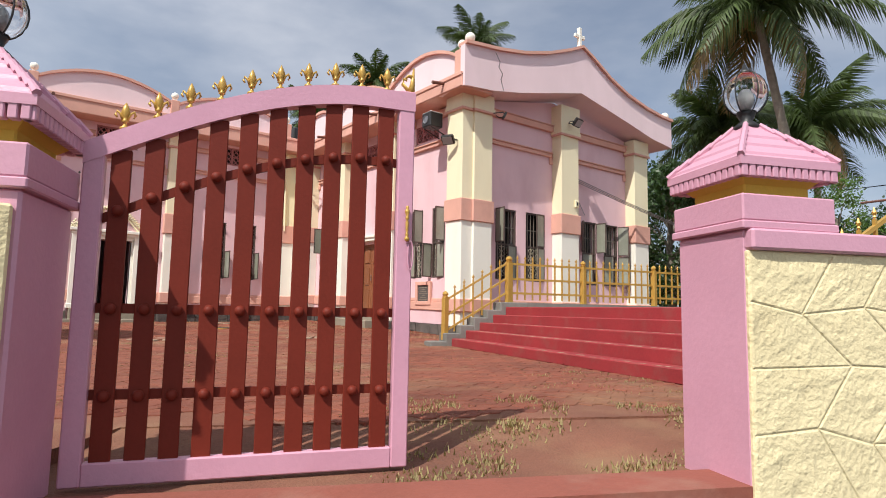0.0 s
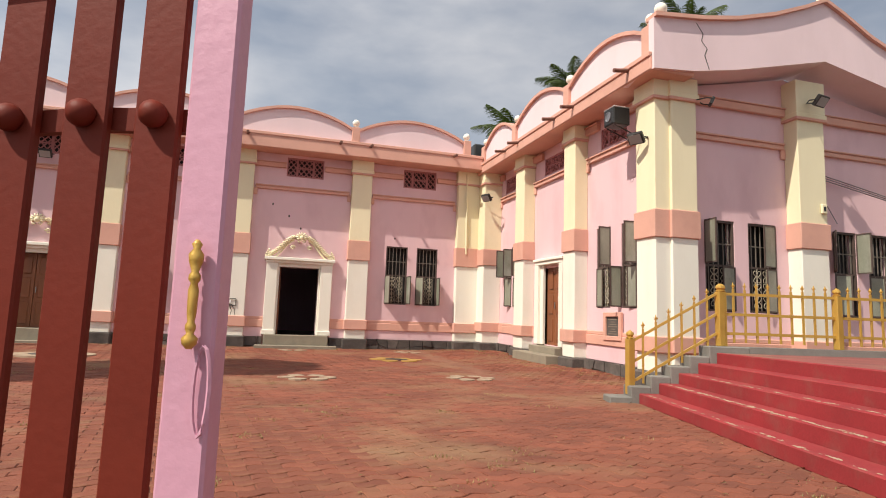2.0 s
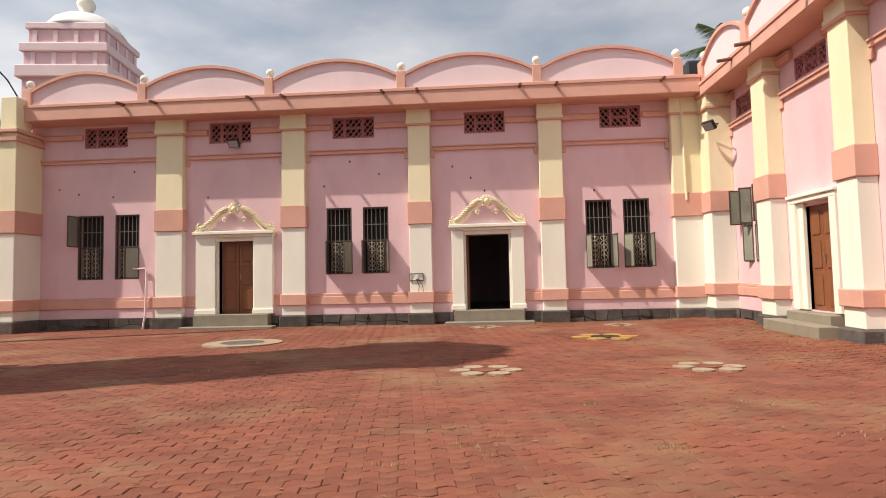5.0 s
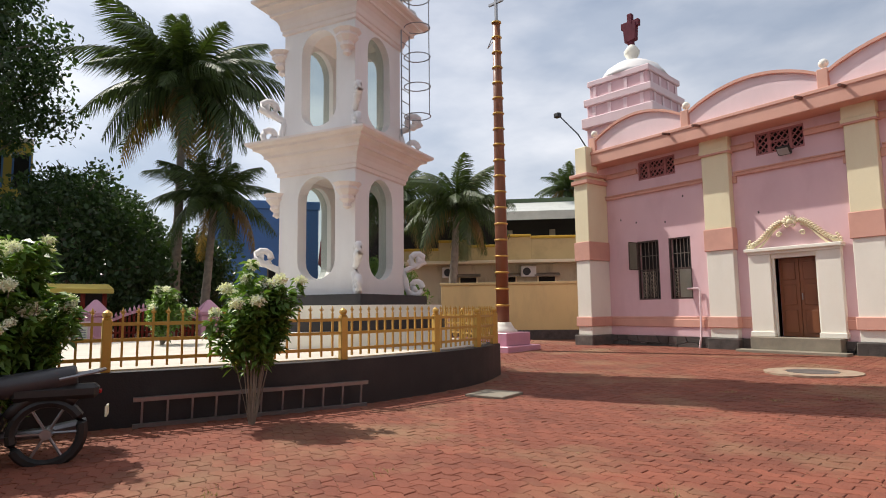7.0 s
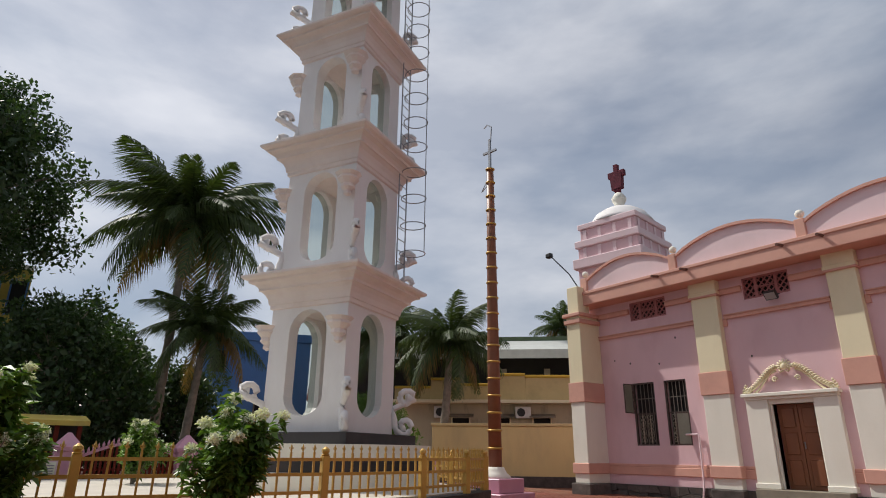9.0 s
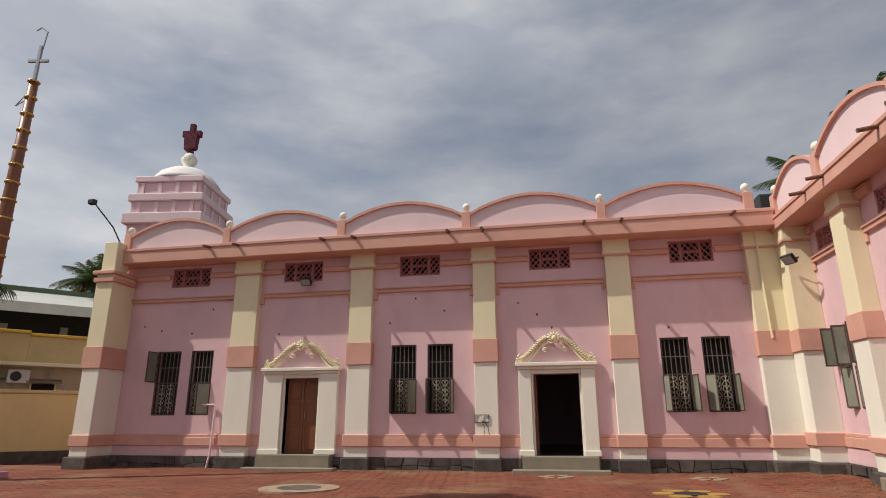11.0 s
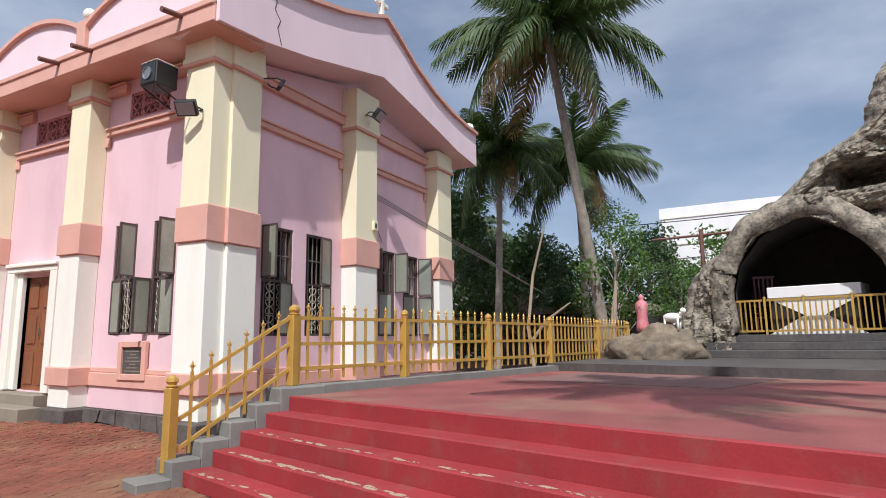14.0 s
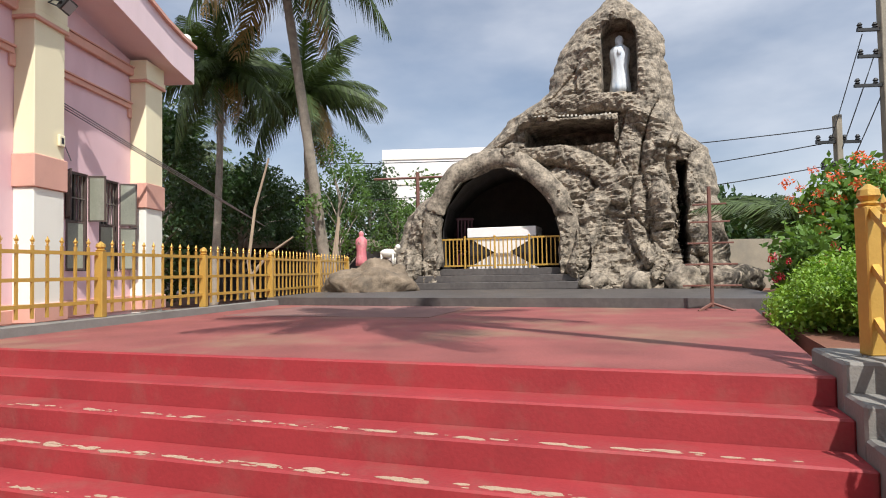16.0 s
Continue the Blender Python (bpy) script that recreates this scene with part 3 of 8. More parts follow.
# ---- church: windows and doors ----
def window(no, M, L, u0, u1, leaves):
    """A tall barred window; leaves: (hinge 'l' or 'r', 'up' or 'low', opening angle) of glazed steel shutters."""
    z0, z1 = L["w0"], L["w1"]
    fr = BM()
    t = 0.045
    box(fr, u0, u0 + t, 0.02, 0.1, z0, z1)
    box(fr, u1 - t, u1, 0.02, 0.1, z0, z1)
    box(fr, u0 + t, u1 - t, 0.02, 0.1, z0, z0 + t)
    box(fr, u0 + t, u1 - t, 0.02, 0.1, z1 - t, z1)
    zm = z0 + (z1 - z0) * 0.5
    box(fr, u0 + t, u1 - t, 0.03, 0.09, zm - 0.02, zm + 0.02)
    w = tagged(link("window_%d" % no, fr, SHUT, M), "tall dark steel window with bars, scrolled grille and open shutters", kind="structure")
    wd = u1 - u0
    for k in range(1, 6):
        uu = u0 + wd * k / 6
        part("bar", box(BM(), uu - 0.009, uu + 0.009, 0.05, 0.068, z0 + t, z1 - t), BARS, w, "rusty grey bar", M)
    for f in (0.74,):
        part("cross_bar", box(BM(), u0 + t, u1 - t, 0.044, 0.052, z0 + (z1 - z0) * f - 0.012, z0 + (z1 - z0) * f + 0.012), BARS, w, "", M)
    g = BM()
    zl, zh = z0 + t + 0.05, zm - 0.05
    for c in (0.33, 0.67):
        uc = u0 + wd * c
        tube(g, [(uc, 0.036, z0 + t), (uc, 0.036, zm)], 0.009, 4)
        for r in range(3):
            zc = zl + (zh - zl) * (r + 0.5) / 3
            hh = (zh - zl) / 6.6
            for sg in (-1, 1):
                for fl in (-1, 1):
                    pts = [(uc + sg * 0.008, 0.034, zc)]
                    for i in range(1, 10):
                        q = i / 9
                        ang = q * 1.45 * math.pi
                        rr = wd * 0.13 * (1 - 0.45 * max(0.0, q - 0.4))
                        pts.append((uc + sg * rr * math.sin(ang * 0.75), 0.034, zc + fl * hh * (1 - math.cos(ang)) * 0.5))
                    tube(g, pts, 0.0075, 4)
    part("scroll_grille", g, GRILLE, w, "pale scrolled grille", M)
    # near-black sheet behind the bars, the room's shade put into its colour
    part("shade_sheet", box(BM(), u0, u1, 0.26, 0.28, z0, z1), ROOMSHADE, w, "near-black sheet painted as the unlit room behind", M)
    for side, lvl, ang in leaves:
        a, b = (zm + 0.02, z1 - 0.02) if lvl == "up" else (z0 + 0.02, zm - 0.02)
        lw = wd * 0.5
        fb, pb = BM(), BM()
        q = 0.03
        for bb in ((0, q, a, b), (lw - q, lw, a, b), (q, lw - q, a, a + q), (q, lw - q, b - q, b)):
            box(fb, bb[0], bb[1], -0.012, 0.012, bb[2], bb[3])
        box(pb, q, lw - q, -0.004, 0.004, a + q, b - q)
        T = M @ Matrix.Translation((u0 if side == "l" else u1, 0.0, 0)) @ (pose(0, 0, 0, 0, 0, -ang) if side == "l" else pose(0, 0, 0, 0, 0, 180 + ang))
        s = part("shutter", fb, SHUT, w, "open steel shutter leaf", T)
        part("pane", pb, GLASS, s, "dusty frosted pane", T)
    return w


n = 1
A = [[("l", "up", 95)], [("r", "low", 35)], [("l", "low", 78), ("r", "low", 62)], [("l", "low", 84), ("r", "low", 88)], [("l", "low", 74), ("r", "low", 100)], [("l", "low", 58), ("r", "low", 92)]]
for (a, b), lv in zip(NW, A):
    window(n, M_N, LN, a, b, lv)
    n += 1
for (a, b), lv in zip(SW, [[("l", "up", 96), ("r", "up", 84), ("r", "low", 30)], [("r", "up", 86), ("l", "low", 12)], [("r", "up", 88), ("l", "low", 4)], [("r", "up", 80), ("l", "low", 92), ("r", "low", 10)]]):
    window(n, M_S, LT, a, b, lv)
    n += 1
for (a, b), lv in zip(FW, [[("l", "up", 94), ("r", "low", 10)], [("r", "low", 15), ("r", "up", 8)], [("l", "up", 130), ("l", "low", 35), ("r", "up", 100)], [("r", "up", 120), ("r", "low", 130), ("l", "low", 20)]]):
    window(n, M_F, LT, a, b, lv)
    n += 1


def panel_door(parent, M, u0, u1, z0, z1, d=0.2):
    um = (u0 + u1) / 2
    for a, b in ((u0, um - 0.006), (um + 0.006, u1)):
        lf = part("door_leaf", box(BM(), a, b, d, d + 0.05, z0, z1, 0.006), WOOD, parent, "varnished brown wooden door leaf", M)
        h = z1 - z0
        for s, e in ((0.05, 0.34), (0.40, 0.66), (0.72, 0.95)):
            part("door_panel", box(BM(), a + 0.09, b - 0.09, d - 0.02, d, z0 + h * s, z0 + h * e, 0.015), WOOD, lf, "", M)
    part("door_handle", tube(BM(), [(um + 0.06, d - 0.04, z0 + 1.0), (um + 0.06, d - 0.04, z0 + 1.18)], 0.014, 6), STEEL, parent, "steel pull handle", M)


def portal(no, M, L, u0, u1, o0, o1, ground, closed):
    """A classical door surround with a scrolled pediment, and two steps in front."""
    s, t = L["sill"], L["door"]
    fr = BM()
    for a, b in ((o0, u0 - 0.06), (u1 + 0.06, o1)):
        box(fr, a, b, -0.16, 0.02, s, t + 0.12, 0.012)
        box(fr, a - 0.03, b + 0.03, -0.2, 0.02, s, s + 0.14, 0.012)
    for a, b in ((u0 - 0.06, u0), (u1, u1 + 0.06)):
        box(fr, a, b, -0.05, 0.2, s, t + 0.05, 0.008)
    box(fr, u0 - 0.06, u1 + 0.06, -0.1, 0.2, t, t + 0.12, 0.008)
    box(fr, o0 - 0.02, o1 + 0.02, -0.19, 0.02, t + 0.12, t + 0.2, 0.012)
    box(fr, o0 - 0.07, o1 + 0.07, -0.26, 0.02, t + 0.2, t + 0.3, 0.015)
    d = tagged(link("door_%d" % no, fr, IVORY, M), "cream moulded church doorway with a scrolled pediment" + (" and closed brown doors" if closed else " standing open on a dark room"), kind="structure")
    zb, um = t + 0.3, (o0 + o1) / 2
    hw = (o1 - o0) / 2
    ped = BM()
    for sg in (-1, 1):
        pts = []
        for i in range(19):
            k = i / 18
            pts.append(Vector((um + sg * hw * (1.0 - 0.86 * k), -0.09, zb + 0.05 + 0.64 * (k - 0.09 * math.sin(k * 2 * math.pi)))))
        tube(ped, pts, 0.05, 7, 0.055)
        low_ = [p + Vector((-sg * 0.03, 0.02, -0.1 - 0.03 * math.sin(i / 18 * math.pi * 2))) for i, p in enumerate(pts)][2:17]
        tube(ped, low_, 0.032, 6, 0.03)
        # slanting lobes along the rake
        for i in range(3, 18):
            p, dv = pts[i], (pts[min(i + 1, 18)] - pts[i - 1]).normalized()
            up = Vector((-dv.z, 0, dv.x)) * (1 if dv.x > 0 else -1)
            if up.z < 0:
                up = -up
            tube(ped, [p + Vector((0, -0.05, 0)) - up * 0.03, p + Vector((0, -0.06, 0)) + up * 0.04 - dv * 0.015, p + Vector((0, 0.0, 0)) + up * 0.085 - dv * 0.045], 0.026, 5, 0.018)
        # foot and head volutes
        for cx, cz, r0, fl in ((um + sg * hw * 0.9, zb + 0.085, 0.085, 1), (um + sg * hw * 0.26, zb + 0.34, 0.075, -1)):
            tube(ped, [(cx + sg * fl * (r0 * (1 - 0.75 * j / 13)) * math.cos(j * 0.72), -0.12, cz + (r0 * (1 - 0.75 * j / 13)) * math.sin(j * 0.72)) for j in range(14)], 0.024, 5, 0.014)
        for j, (ox, oz) in enumerate(((0.0, 0.12), (0.07, 0.05), (0.1, -0.02), (-0.06, 0.17))):
            ball(ped, (um + sg * (hw * 0.98 + ox * 0.6), -0.11, zb + 0.06 + oz), 0.036, 6)
    part("pediment", ped, CREAM, d, "cream twisted scroll pediment", M, True)
    cr = BM()
    ball(cr, (um, -0.15, zb + 0.66), 0.075, 10, 1.15)
    for k in range(9):
        a = math.radians(-25 + 28.75 * k)
        c, q = math.cos(a), math.sin(a)
        tube(cr, [(um + 0.06 * c, -0.12, zb + 0.66 + 0.06 * q), (um + 0.13 * c, -0.15, zb + 0.67 + 0.12 * q), (um + 0.19 * c, -0.11, zb + 0.69 + 0.155 * q)], 0.034, 6, 0.022)
    for sg in (-1, 1):
        tube(cr, [(um + sg * 0.03, -0.12, zb + 0.56), (um + sg * 0.1, -0.14, zb + 0.52), (um + sg * 0.13, -0.12, zb + 0.58), (um + sg * 0.08, -0.12, zb + 0.6)], 0.026, 6)
    part("crest", cr, CREAM, d, "shell crest", M, True)
    part("door_step", box(BM(), o0 + 0.05, o1 - 0.05, -0.42, 0.3, ground, s, 0.015), GREYSTEP, d, "worn grey doorstep", M)
    part("door_step", box(BM(), o0 - 0.2, o1 + 0.2, -0.78, -0.42, ground, ground + 0.24, 0.015), GREYSTEP, d, "worn grey doorstep", M)
    if closed:
        panel_door(d, M, u0, u1, s, t)
    else:
        part("open_leaf", box(BM(), u0 + 0.01, u0 + 0.06, 0.34, 0.34 + (u1 - u0) / 2, s, t), WOOD, d, "door leaf folded open inside", M)
    return d


portal(1, M_N, LN, ND[0][0], ND[0][1], -5.98, -3.84 + 0.2, 0.0, True)
portal(2, M_N, LN, ND[1][0], ND[1][1], 1.64, 3.71, 0.02, False)
u0, u1 = SD[0]
sd = BM()
for a, b, dd in ((-17.66, -17.42, -0.16), (-17.42, u0, -0.08), (u1, u1 + 0.14, -0.08), (u1 + 0.14, -15.95, -0.16)):
    box(sd, a, b, dd, 0.2, LT["sill"], LT["door"] + 0.08, 0.012)
box(sd, -17.66, -15.95, -0.16, 0.1, LT["door"] + 0.08, LT["door"] + 0.18, 0.012)
box(sd, -17.7, -15.93, -0.2, 0.1, LT["door"] + 0.18, LT["door"] + 0.26, 0.015)
d3 = tagged(link("door_3", sd, IVORY, M_S), "plain cream moulded side doorway with brown wooden doors", kind="structure")
panel_door(d3, M_S, u0, u1, LT["sill"], LT["door"], 0.06)
part("door_step", box(BM(), -17.6, -16.0, -0.34, 0.2, -0.1, LT["sill"] - 0.02, 0.015), GREYSTEP, d3, "worn grey doorstep", M_S)
part("door_step", box(BM(), -17.85, -15.7, -0.72, -0.34, -0.1, 0.3, 0.015), GREYSTEP, d3, "worn grey doorstep", M_S)


# ---- ground and yard ----
G = Vector((0.92, -0.39, 0)).normalized()
NRM = Vector((-0.39, -0.92, 0)).normalized()
HINGE = Vector((0.32, 3.46, 0))
RPIL = Vector((3.042, 2.243, 0))
struct("ground", box(BM(), -600, 600, -600, 600, -1.2, -0.45), ASPHALT, "worn road and flat land around the church")
r2 = RPIL + G * 40
yard_pts = [(HINGE.x - NRM.x * 0.9, HINGE.y - NRM.y * 0.9), (RPIL.x + G.x * 0.85 - NRM.x * 0.9, RPIL.y + G.y * 0.85 - NRM.y * 0.9), (RPIL.x + G.x * 0.85, RPIL.y + G.y * 0.85), (r2.x, r2.y), (60, 70), (-60, 70), (-60, 3.5), (0.0, 3.5)]
struct("yard", prism(BM(), yard_pts, "z", -0.6, 0.001), EARTH, "red earth bed of the paved church yard")
thr = BM()
tp = [HINGE + NRM * 0.2, RPIL + NRM * 0.2, RPIL + NRM * 0.5, HINGE + NRM * 0.5]
prism(thr, [(p.x, p.y) for p in tp], "z", -0.6, -0.06)
struct("threshold", thr, mat("red_oxide_cement", (0.25, 0.075, 0.05), 0.8, 0.15, 2, 40, 0.4, stain=(0.34, 0.22, 0.16), stain_amt=0.6), "red oxide cement threshold under the gate")



def rise(x, y):
    """Height of the yard: it climbs gently towards the church and dips to the gate."""
    z = 0.018 * max(0.0, min(9.6, y - 12.0))
    z += 0.1 * max(0.0, min(1.0, (x - 6.5) / 2.5)) * max(0.0, min(1.0, (y - 11.0) / 3.0))
    n = (Vector((x, y, 0)) - HINGE).dot(NRM)
    if x > -0.3 and n > -0.9:
        z -= 0.1 * min(1.0, (n + 0.9) / 0.7)
    return z


wedge, rows_ = BM(), []
for i in range(25):
    x = -20.0 + 29.3 * i / 24
    rows_.append([wedge.verts.new((x, 11.0 + 10.6 * j / 12, rise(x, 11.0 + 10.6 * j / 12) + 0.0025)) for j in range(13)])
for ra, rb_ in zip(rows_[:-1], rows_[1:]):
    for j in range(12):
        wedge.faces.new((ra[j], rb_[j], rb_[j + 1], ra[j + 1]))
struct("yard_slope", wedge, EARTH, "red earth under the paving that climbs to the church")
GW = (RPIL - HINGE).length
apron = prism(BM(), [(-0.9, -0.008), (-0.2, -0.1), (0.22, -0.1), (0.22, -0.6), (-0.9, -0.6)], "x", -0.9, GW + 0.9)
struct("gate_apron", apron, EARTH, "bare red earth sloping down to the gate", Matrix(((G.x, NRM.x, 0, HINGE.x), (G.y, NRM.y, 0, HINGE.y), (0, 0, 1, 0), (0, 0, 0, 1))))

# ---- stairs and platform ----
M_P = Matrix(((0.964, 0.2655, 0, 6.45), (-0.2655, 0.964, 0, 2.3), (0, 0, 1, 0), (0, 0, 0, 1)))
plat = BM()
prism(plat, [(0.0, 0.2), (6.4, 0.0 - 0.4), (6.4, 8.15), (0.0, 7.48)], "z", 0.0, 0.8)
platform = struct("platform", plat, REDFLOOR, "faded red painted platform floor before the grotto", M_P)
for k in range(5):
    x0 = -0.3 * (4 - k)
    st = BM()
    box(st, x0 - (0.012 if k == 4 else 0), 0.3 + x0 if k < 4 else 0.05, 0.2, 7.48, 0.0, 0.16 * (k + 1) + (0.004 if k == 4 else 0), 0.012)
    part("step", st, REDSTEP, platform, "glossy red painted step with chipped nosing", M_P)
    chips = BM()
    random.seed(40 + k)
    if k in (0, 1, 2):
        for c in range(230 if k == 1 else 110):
            y, q0 = random.uniform(0.5, 7.2), 0.004 + 0.03 * random.random() ** 2.2
            xx = x0 + random.uniform(0.03, 0.085)
            fs = [random.uniform(0.65, 1.15) for _ in range(9)]
            q = [(xx + q0 * 0.8 * f * math.cos(i * 2 * math.pi / 9), y + q0 * 2.6 * f * math.sin(i * 2 * math.pi / 9)) for i, f in enumerate(fs)]
            prism(chips, q, "z", 0.16 * (k + 1) - 0.01, 0.16 * (k + 1) + 0.0012 + 0.00001 * c)
        part("bare_patch", chips, mat("bare_cement_patch", (0.38, 0.26, 0.18), 0.85, 0.12, 6, 50, 0.3), platform, "patches of bare cement", M_P)
for y0, y1 in ((-0.22, 0.2), (7.48, 7.86)):
    kb = BM()
    for k in range(5):
        x0 = -0.3 * (4 - k) - 0.12
        box(kb, x0, x0 + 0.31 if k < 4 else 0.5, y0, y1, -0.02, 0.16 * (k + 1) + 0.1, 0.015)
    box(kb, -1.64, -1.3, y0, y1, -0.02, 0.1, 0.015)
    part("stair_kerb", kb, CEMENT, platform, "grey cement stepped kerb", M_P)
kb = BM()
prism(kb, [(0.5, 7.48), (6.4, 8.02), (11.5, 8.9), (11.5, 9.2), (6.4, 8.32), (0.5, 7.86)], "z", 0.0, 0.9)
part("edge_kerb", kb, CEMENT, platform, "grey cement edge kerb", M_P)
slab = BM()
prism(slab, [(6.4, 8.3), (5.65, -0.9), (16, -0.9), (16, 9.5), (11.5, 9.2)], "z", 0.0, 0.95)
gslab = struct("granite_slab", slab, GRANITE, "dark granite landing of the grotto", M_P)
part("cement_patch", box(BM(), 3.7, 6.0, 3.9, 7.2, 0.79, 0.806), mat("worn_cement_screed", (0.20, 0.105, 0.09), 0.8, 0.2, 1.4, 40, 0.3), platform, "bare worn screed in the red floor", M_P)


# ---- gold railings ----
def finial(bm, x, y, z, s=1.0):
    """A small spear bud with two side leaves."""
    lathe(bm, [(0.006 * s, 0), (0.016 * s, 0.02 * s), (0.008 * s, 0.035 * s), (0.02 * s, 0.06 * s), (0.002 * s, 0.11 * s)], (x, y, z), 6)
    for k in (-1, 1):
        tube(bm, [(x, y, z + 0.03 * s), (x + k * 0.025 * s, y, z + 0.045 * s), (x + k * 0.03 * s, y, z + 0.065 * s)], 0.006 * s, 4)


def post_mesh(h, slim=False):
    if slim:
        return ball(box(BM(), -0.025, 0.025, -0.025, 0.025, 0, h - 0.05, 0.004), (0, 0, h - 0.03), 0.034, 8)
    bm = box(BM(), -0.055, 0.055, -0.055, 0.055, 0, h - 0.13, 0.008)
    lathe(bm, [(0.05, h - 0.13), (0.065, h - 0.115), (0.04, h - 0.1), (0.062, h - 0.07), (0.055, h - 0.035), (0.01, h)], (0, 0, 0), 10)
    return bm


def picket_mesh(z0, z1, fin=True):
    bm = box(BM(), -0.014, 0.014, -0.014, 0.014, z0, z1)
    if fin:
        finial(bm, 0, 0, z1, 1.0)
    return bm


SRC = {}


def railing(label, pts, h=0.98, rails=(0.2, 0.5, 0.82), gap=0.19, group="", top=0.9, fin=True):
    """A railing over base points (x, y, z): a post at each point, sloping rails and pickets between."""
    o = Vector(pts[0])
    t = thing("railing", label, "railing", tuple(o), 0, group)
    key = (h, top, fin)
    if key not in SRC:
        SRC[key] = (post_mesh(h, not fin), picket_mesh(0.06, top, fin))
        a = part("post", SRC[key][0], GOLD, t, "", None, False)
        b = part("picket", SRC[key][1], GOLD, t)
        SRC[key] = (a, b)
        first = True
    else:
        first = False
    a, b = SRC[key]
    used_b = not first
    for i, p in enumerate(pts):
        d = Vector(p) - o
        if first and i == 0:
            continue
        inst("post", a, t, Matrix.Translation(d))
    for p, q in zip(pts[:-1], pts[1:]):
        p, q = Vector(p) - o, Vector(q) - o
        flat = Vector((q.x - p.x, q.y - p.y, 0))
        ang = math.atan2(flat.y, flat.x)
        for r in rails:
            s = flat.normalized().cross(Vector((0, 0, 1))) * 0.018
            bm = BM()
            A, B = p + flat.normalized() * 0.05, q - flat.normalized() * 0.05
            vs = []
            for e in (A, B):
                for sx, sz in ((-1, -1), (1, -1), (1, 1), (-1, 1)):
                    vs.append(bm.verts.new(e + s * sx + Vector((0, 0, r + sz * 0.022))))
            for k in range(4):
                bm.faces.new((vs[k], vs[(k + 1) % 4], vs[4 + (k + 1) % 4], vs[4 + k]))
            bm.faces.new(vs[3::-1])
            bm.faces.new(vs[4:])
            bmesh.ops.recalc_face_normals(bm, faces=bm.faces)
            part("rail", bm, GOLD, t)
        n = max(2, round(flat.length / gap))
        for k in range(1, n):
            c = p.lerp(q, k / n)
            Mk = Matrix.Translation(c) @ Matrix.Rotation(ang, 4, "Z")
            if not used_b:
                b.matrix_local = Mk
                used_b = True
            else:
                inst("picket", b, t, Mk)
    return t


def W(x, y, z):
    return tuple(M_P @ Vector((x, y, z)))


railing("gold painted steel railing descending beside the red steps", [W(0.16, 7.7, 0.9), W(-1.27, 7.68, 0.12)], gap=0.2, group="stair railings")
railing("gold painted steel railing along the grey platform kerb", [W(0.2, 7.72, 0.9), W(2.12, 7.84, 0.9), W(4.25, 8.02, 0.9), W(6.5, 8.28, 0.9), W(9.2, 8.75, 0.9), W(11.2, 9.0, 0.9)], gap=0.2, group="platform railings")
railing("gold painted steel railing descending beside the steps at the planted bed", [W(0.2, -0.05, 0.9), W(-1.3, -0.05, 0.12)], gap=0.2, group="stair railings")


# ---- gate and gate pillars ----
def gate_pillar(corner, side, label):
    """A square pink pillar with a collar, a yellow neck and a tiled pyramid cap; corner is its inner back corner, side = +1 or -1 along the gate line."""
    w = 0.5
    c = corner + G * side * w / 2 + NRM * w / 2
    t = thing("gate_pillar", label, "gate pillar", (c.x, c.y, -0.45), math.degrees(math.atan2(G.y, G.x)), "gate pillars")
    part("shaft", box(BM(), -0.25, 0.25, -0.25, 0.25, 0, 1.56, 0.012), GATEPINK, t, "pink painted shaft")
    part("collar", box(box(BM(), -0.275, 0.275, -0.275, 0.275, 1.56, 1.60, 0.006), -0.266, 0.266, -0.266, 0.266, 1.6, 1.73, 0.008), GATEPINK, t, "pink collar")
    part("neck", box(BM(), -0.19, 0.19, -0.19, 0.19, 1.73, 1.88, 0.008), YELLOW, t, "yellow neck")
    soff = BM()
    lathe(soff, [(0.27, 1.79), (0.37, 1.86)], (0, 0, 0), 4, math.pi / 4)
    part("yellow_soffit", soff, YELLOW, t, "yellow flared soffit")
    for k in range(4):
        rim = BM()
        for j in range(13):
            x = -0.275 + j * 0.0425
            box(rim, x, x + 0.033, -0.283, -0.24, 1.81, 1.875, 0.004)
        bmesh.ops.rotate(rim, verts=rim.verts, cent=(0, 0, 0), matrix=Matrix.Rotation(k * math.pi / 2, 3, "Z"))
        part("dentil_row", rim, GATEPINK, t, "row of small dentils")
    cap = BM()
    lathe(cap, [(0.405, 1.865), (0.405, 1.905), (0.37, 1.92), (0.365, 1.935), (0.275, 1.985), (0.27, 2.0), (0.18, 2.05), (0.175, 2.065), (0.09, 2.12), (0.07, 2.14)], (0, 0, 0), 4, math.pi / 4)
    part("tiled_cap", cap, GATEPINK, t, "pink stepped tile cap")
    hips = BM()
    for k in range(4):
        a = math.pi / 4 + k * math.pi / 2
        for j in range(6):
            f0, f1 = j / 6, (j + 1) / 6 + 0.03
            r0, r1 = 0.4 - 0.33 * f0, 0.4 - 0.33 * f1
            tube(hips, [(r0 * math.cos(a), r0 * math.sin(a), 1.91 + 0.22 * f0), (r1 * math.cos(a), r1 * math.sin(a), 1.925 + 0.22 * f1)], 0.018, 6, 0.013)
    part("hip_tile", hips, GATEPINK, t, "rounded hip tiles")
    return t


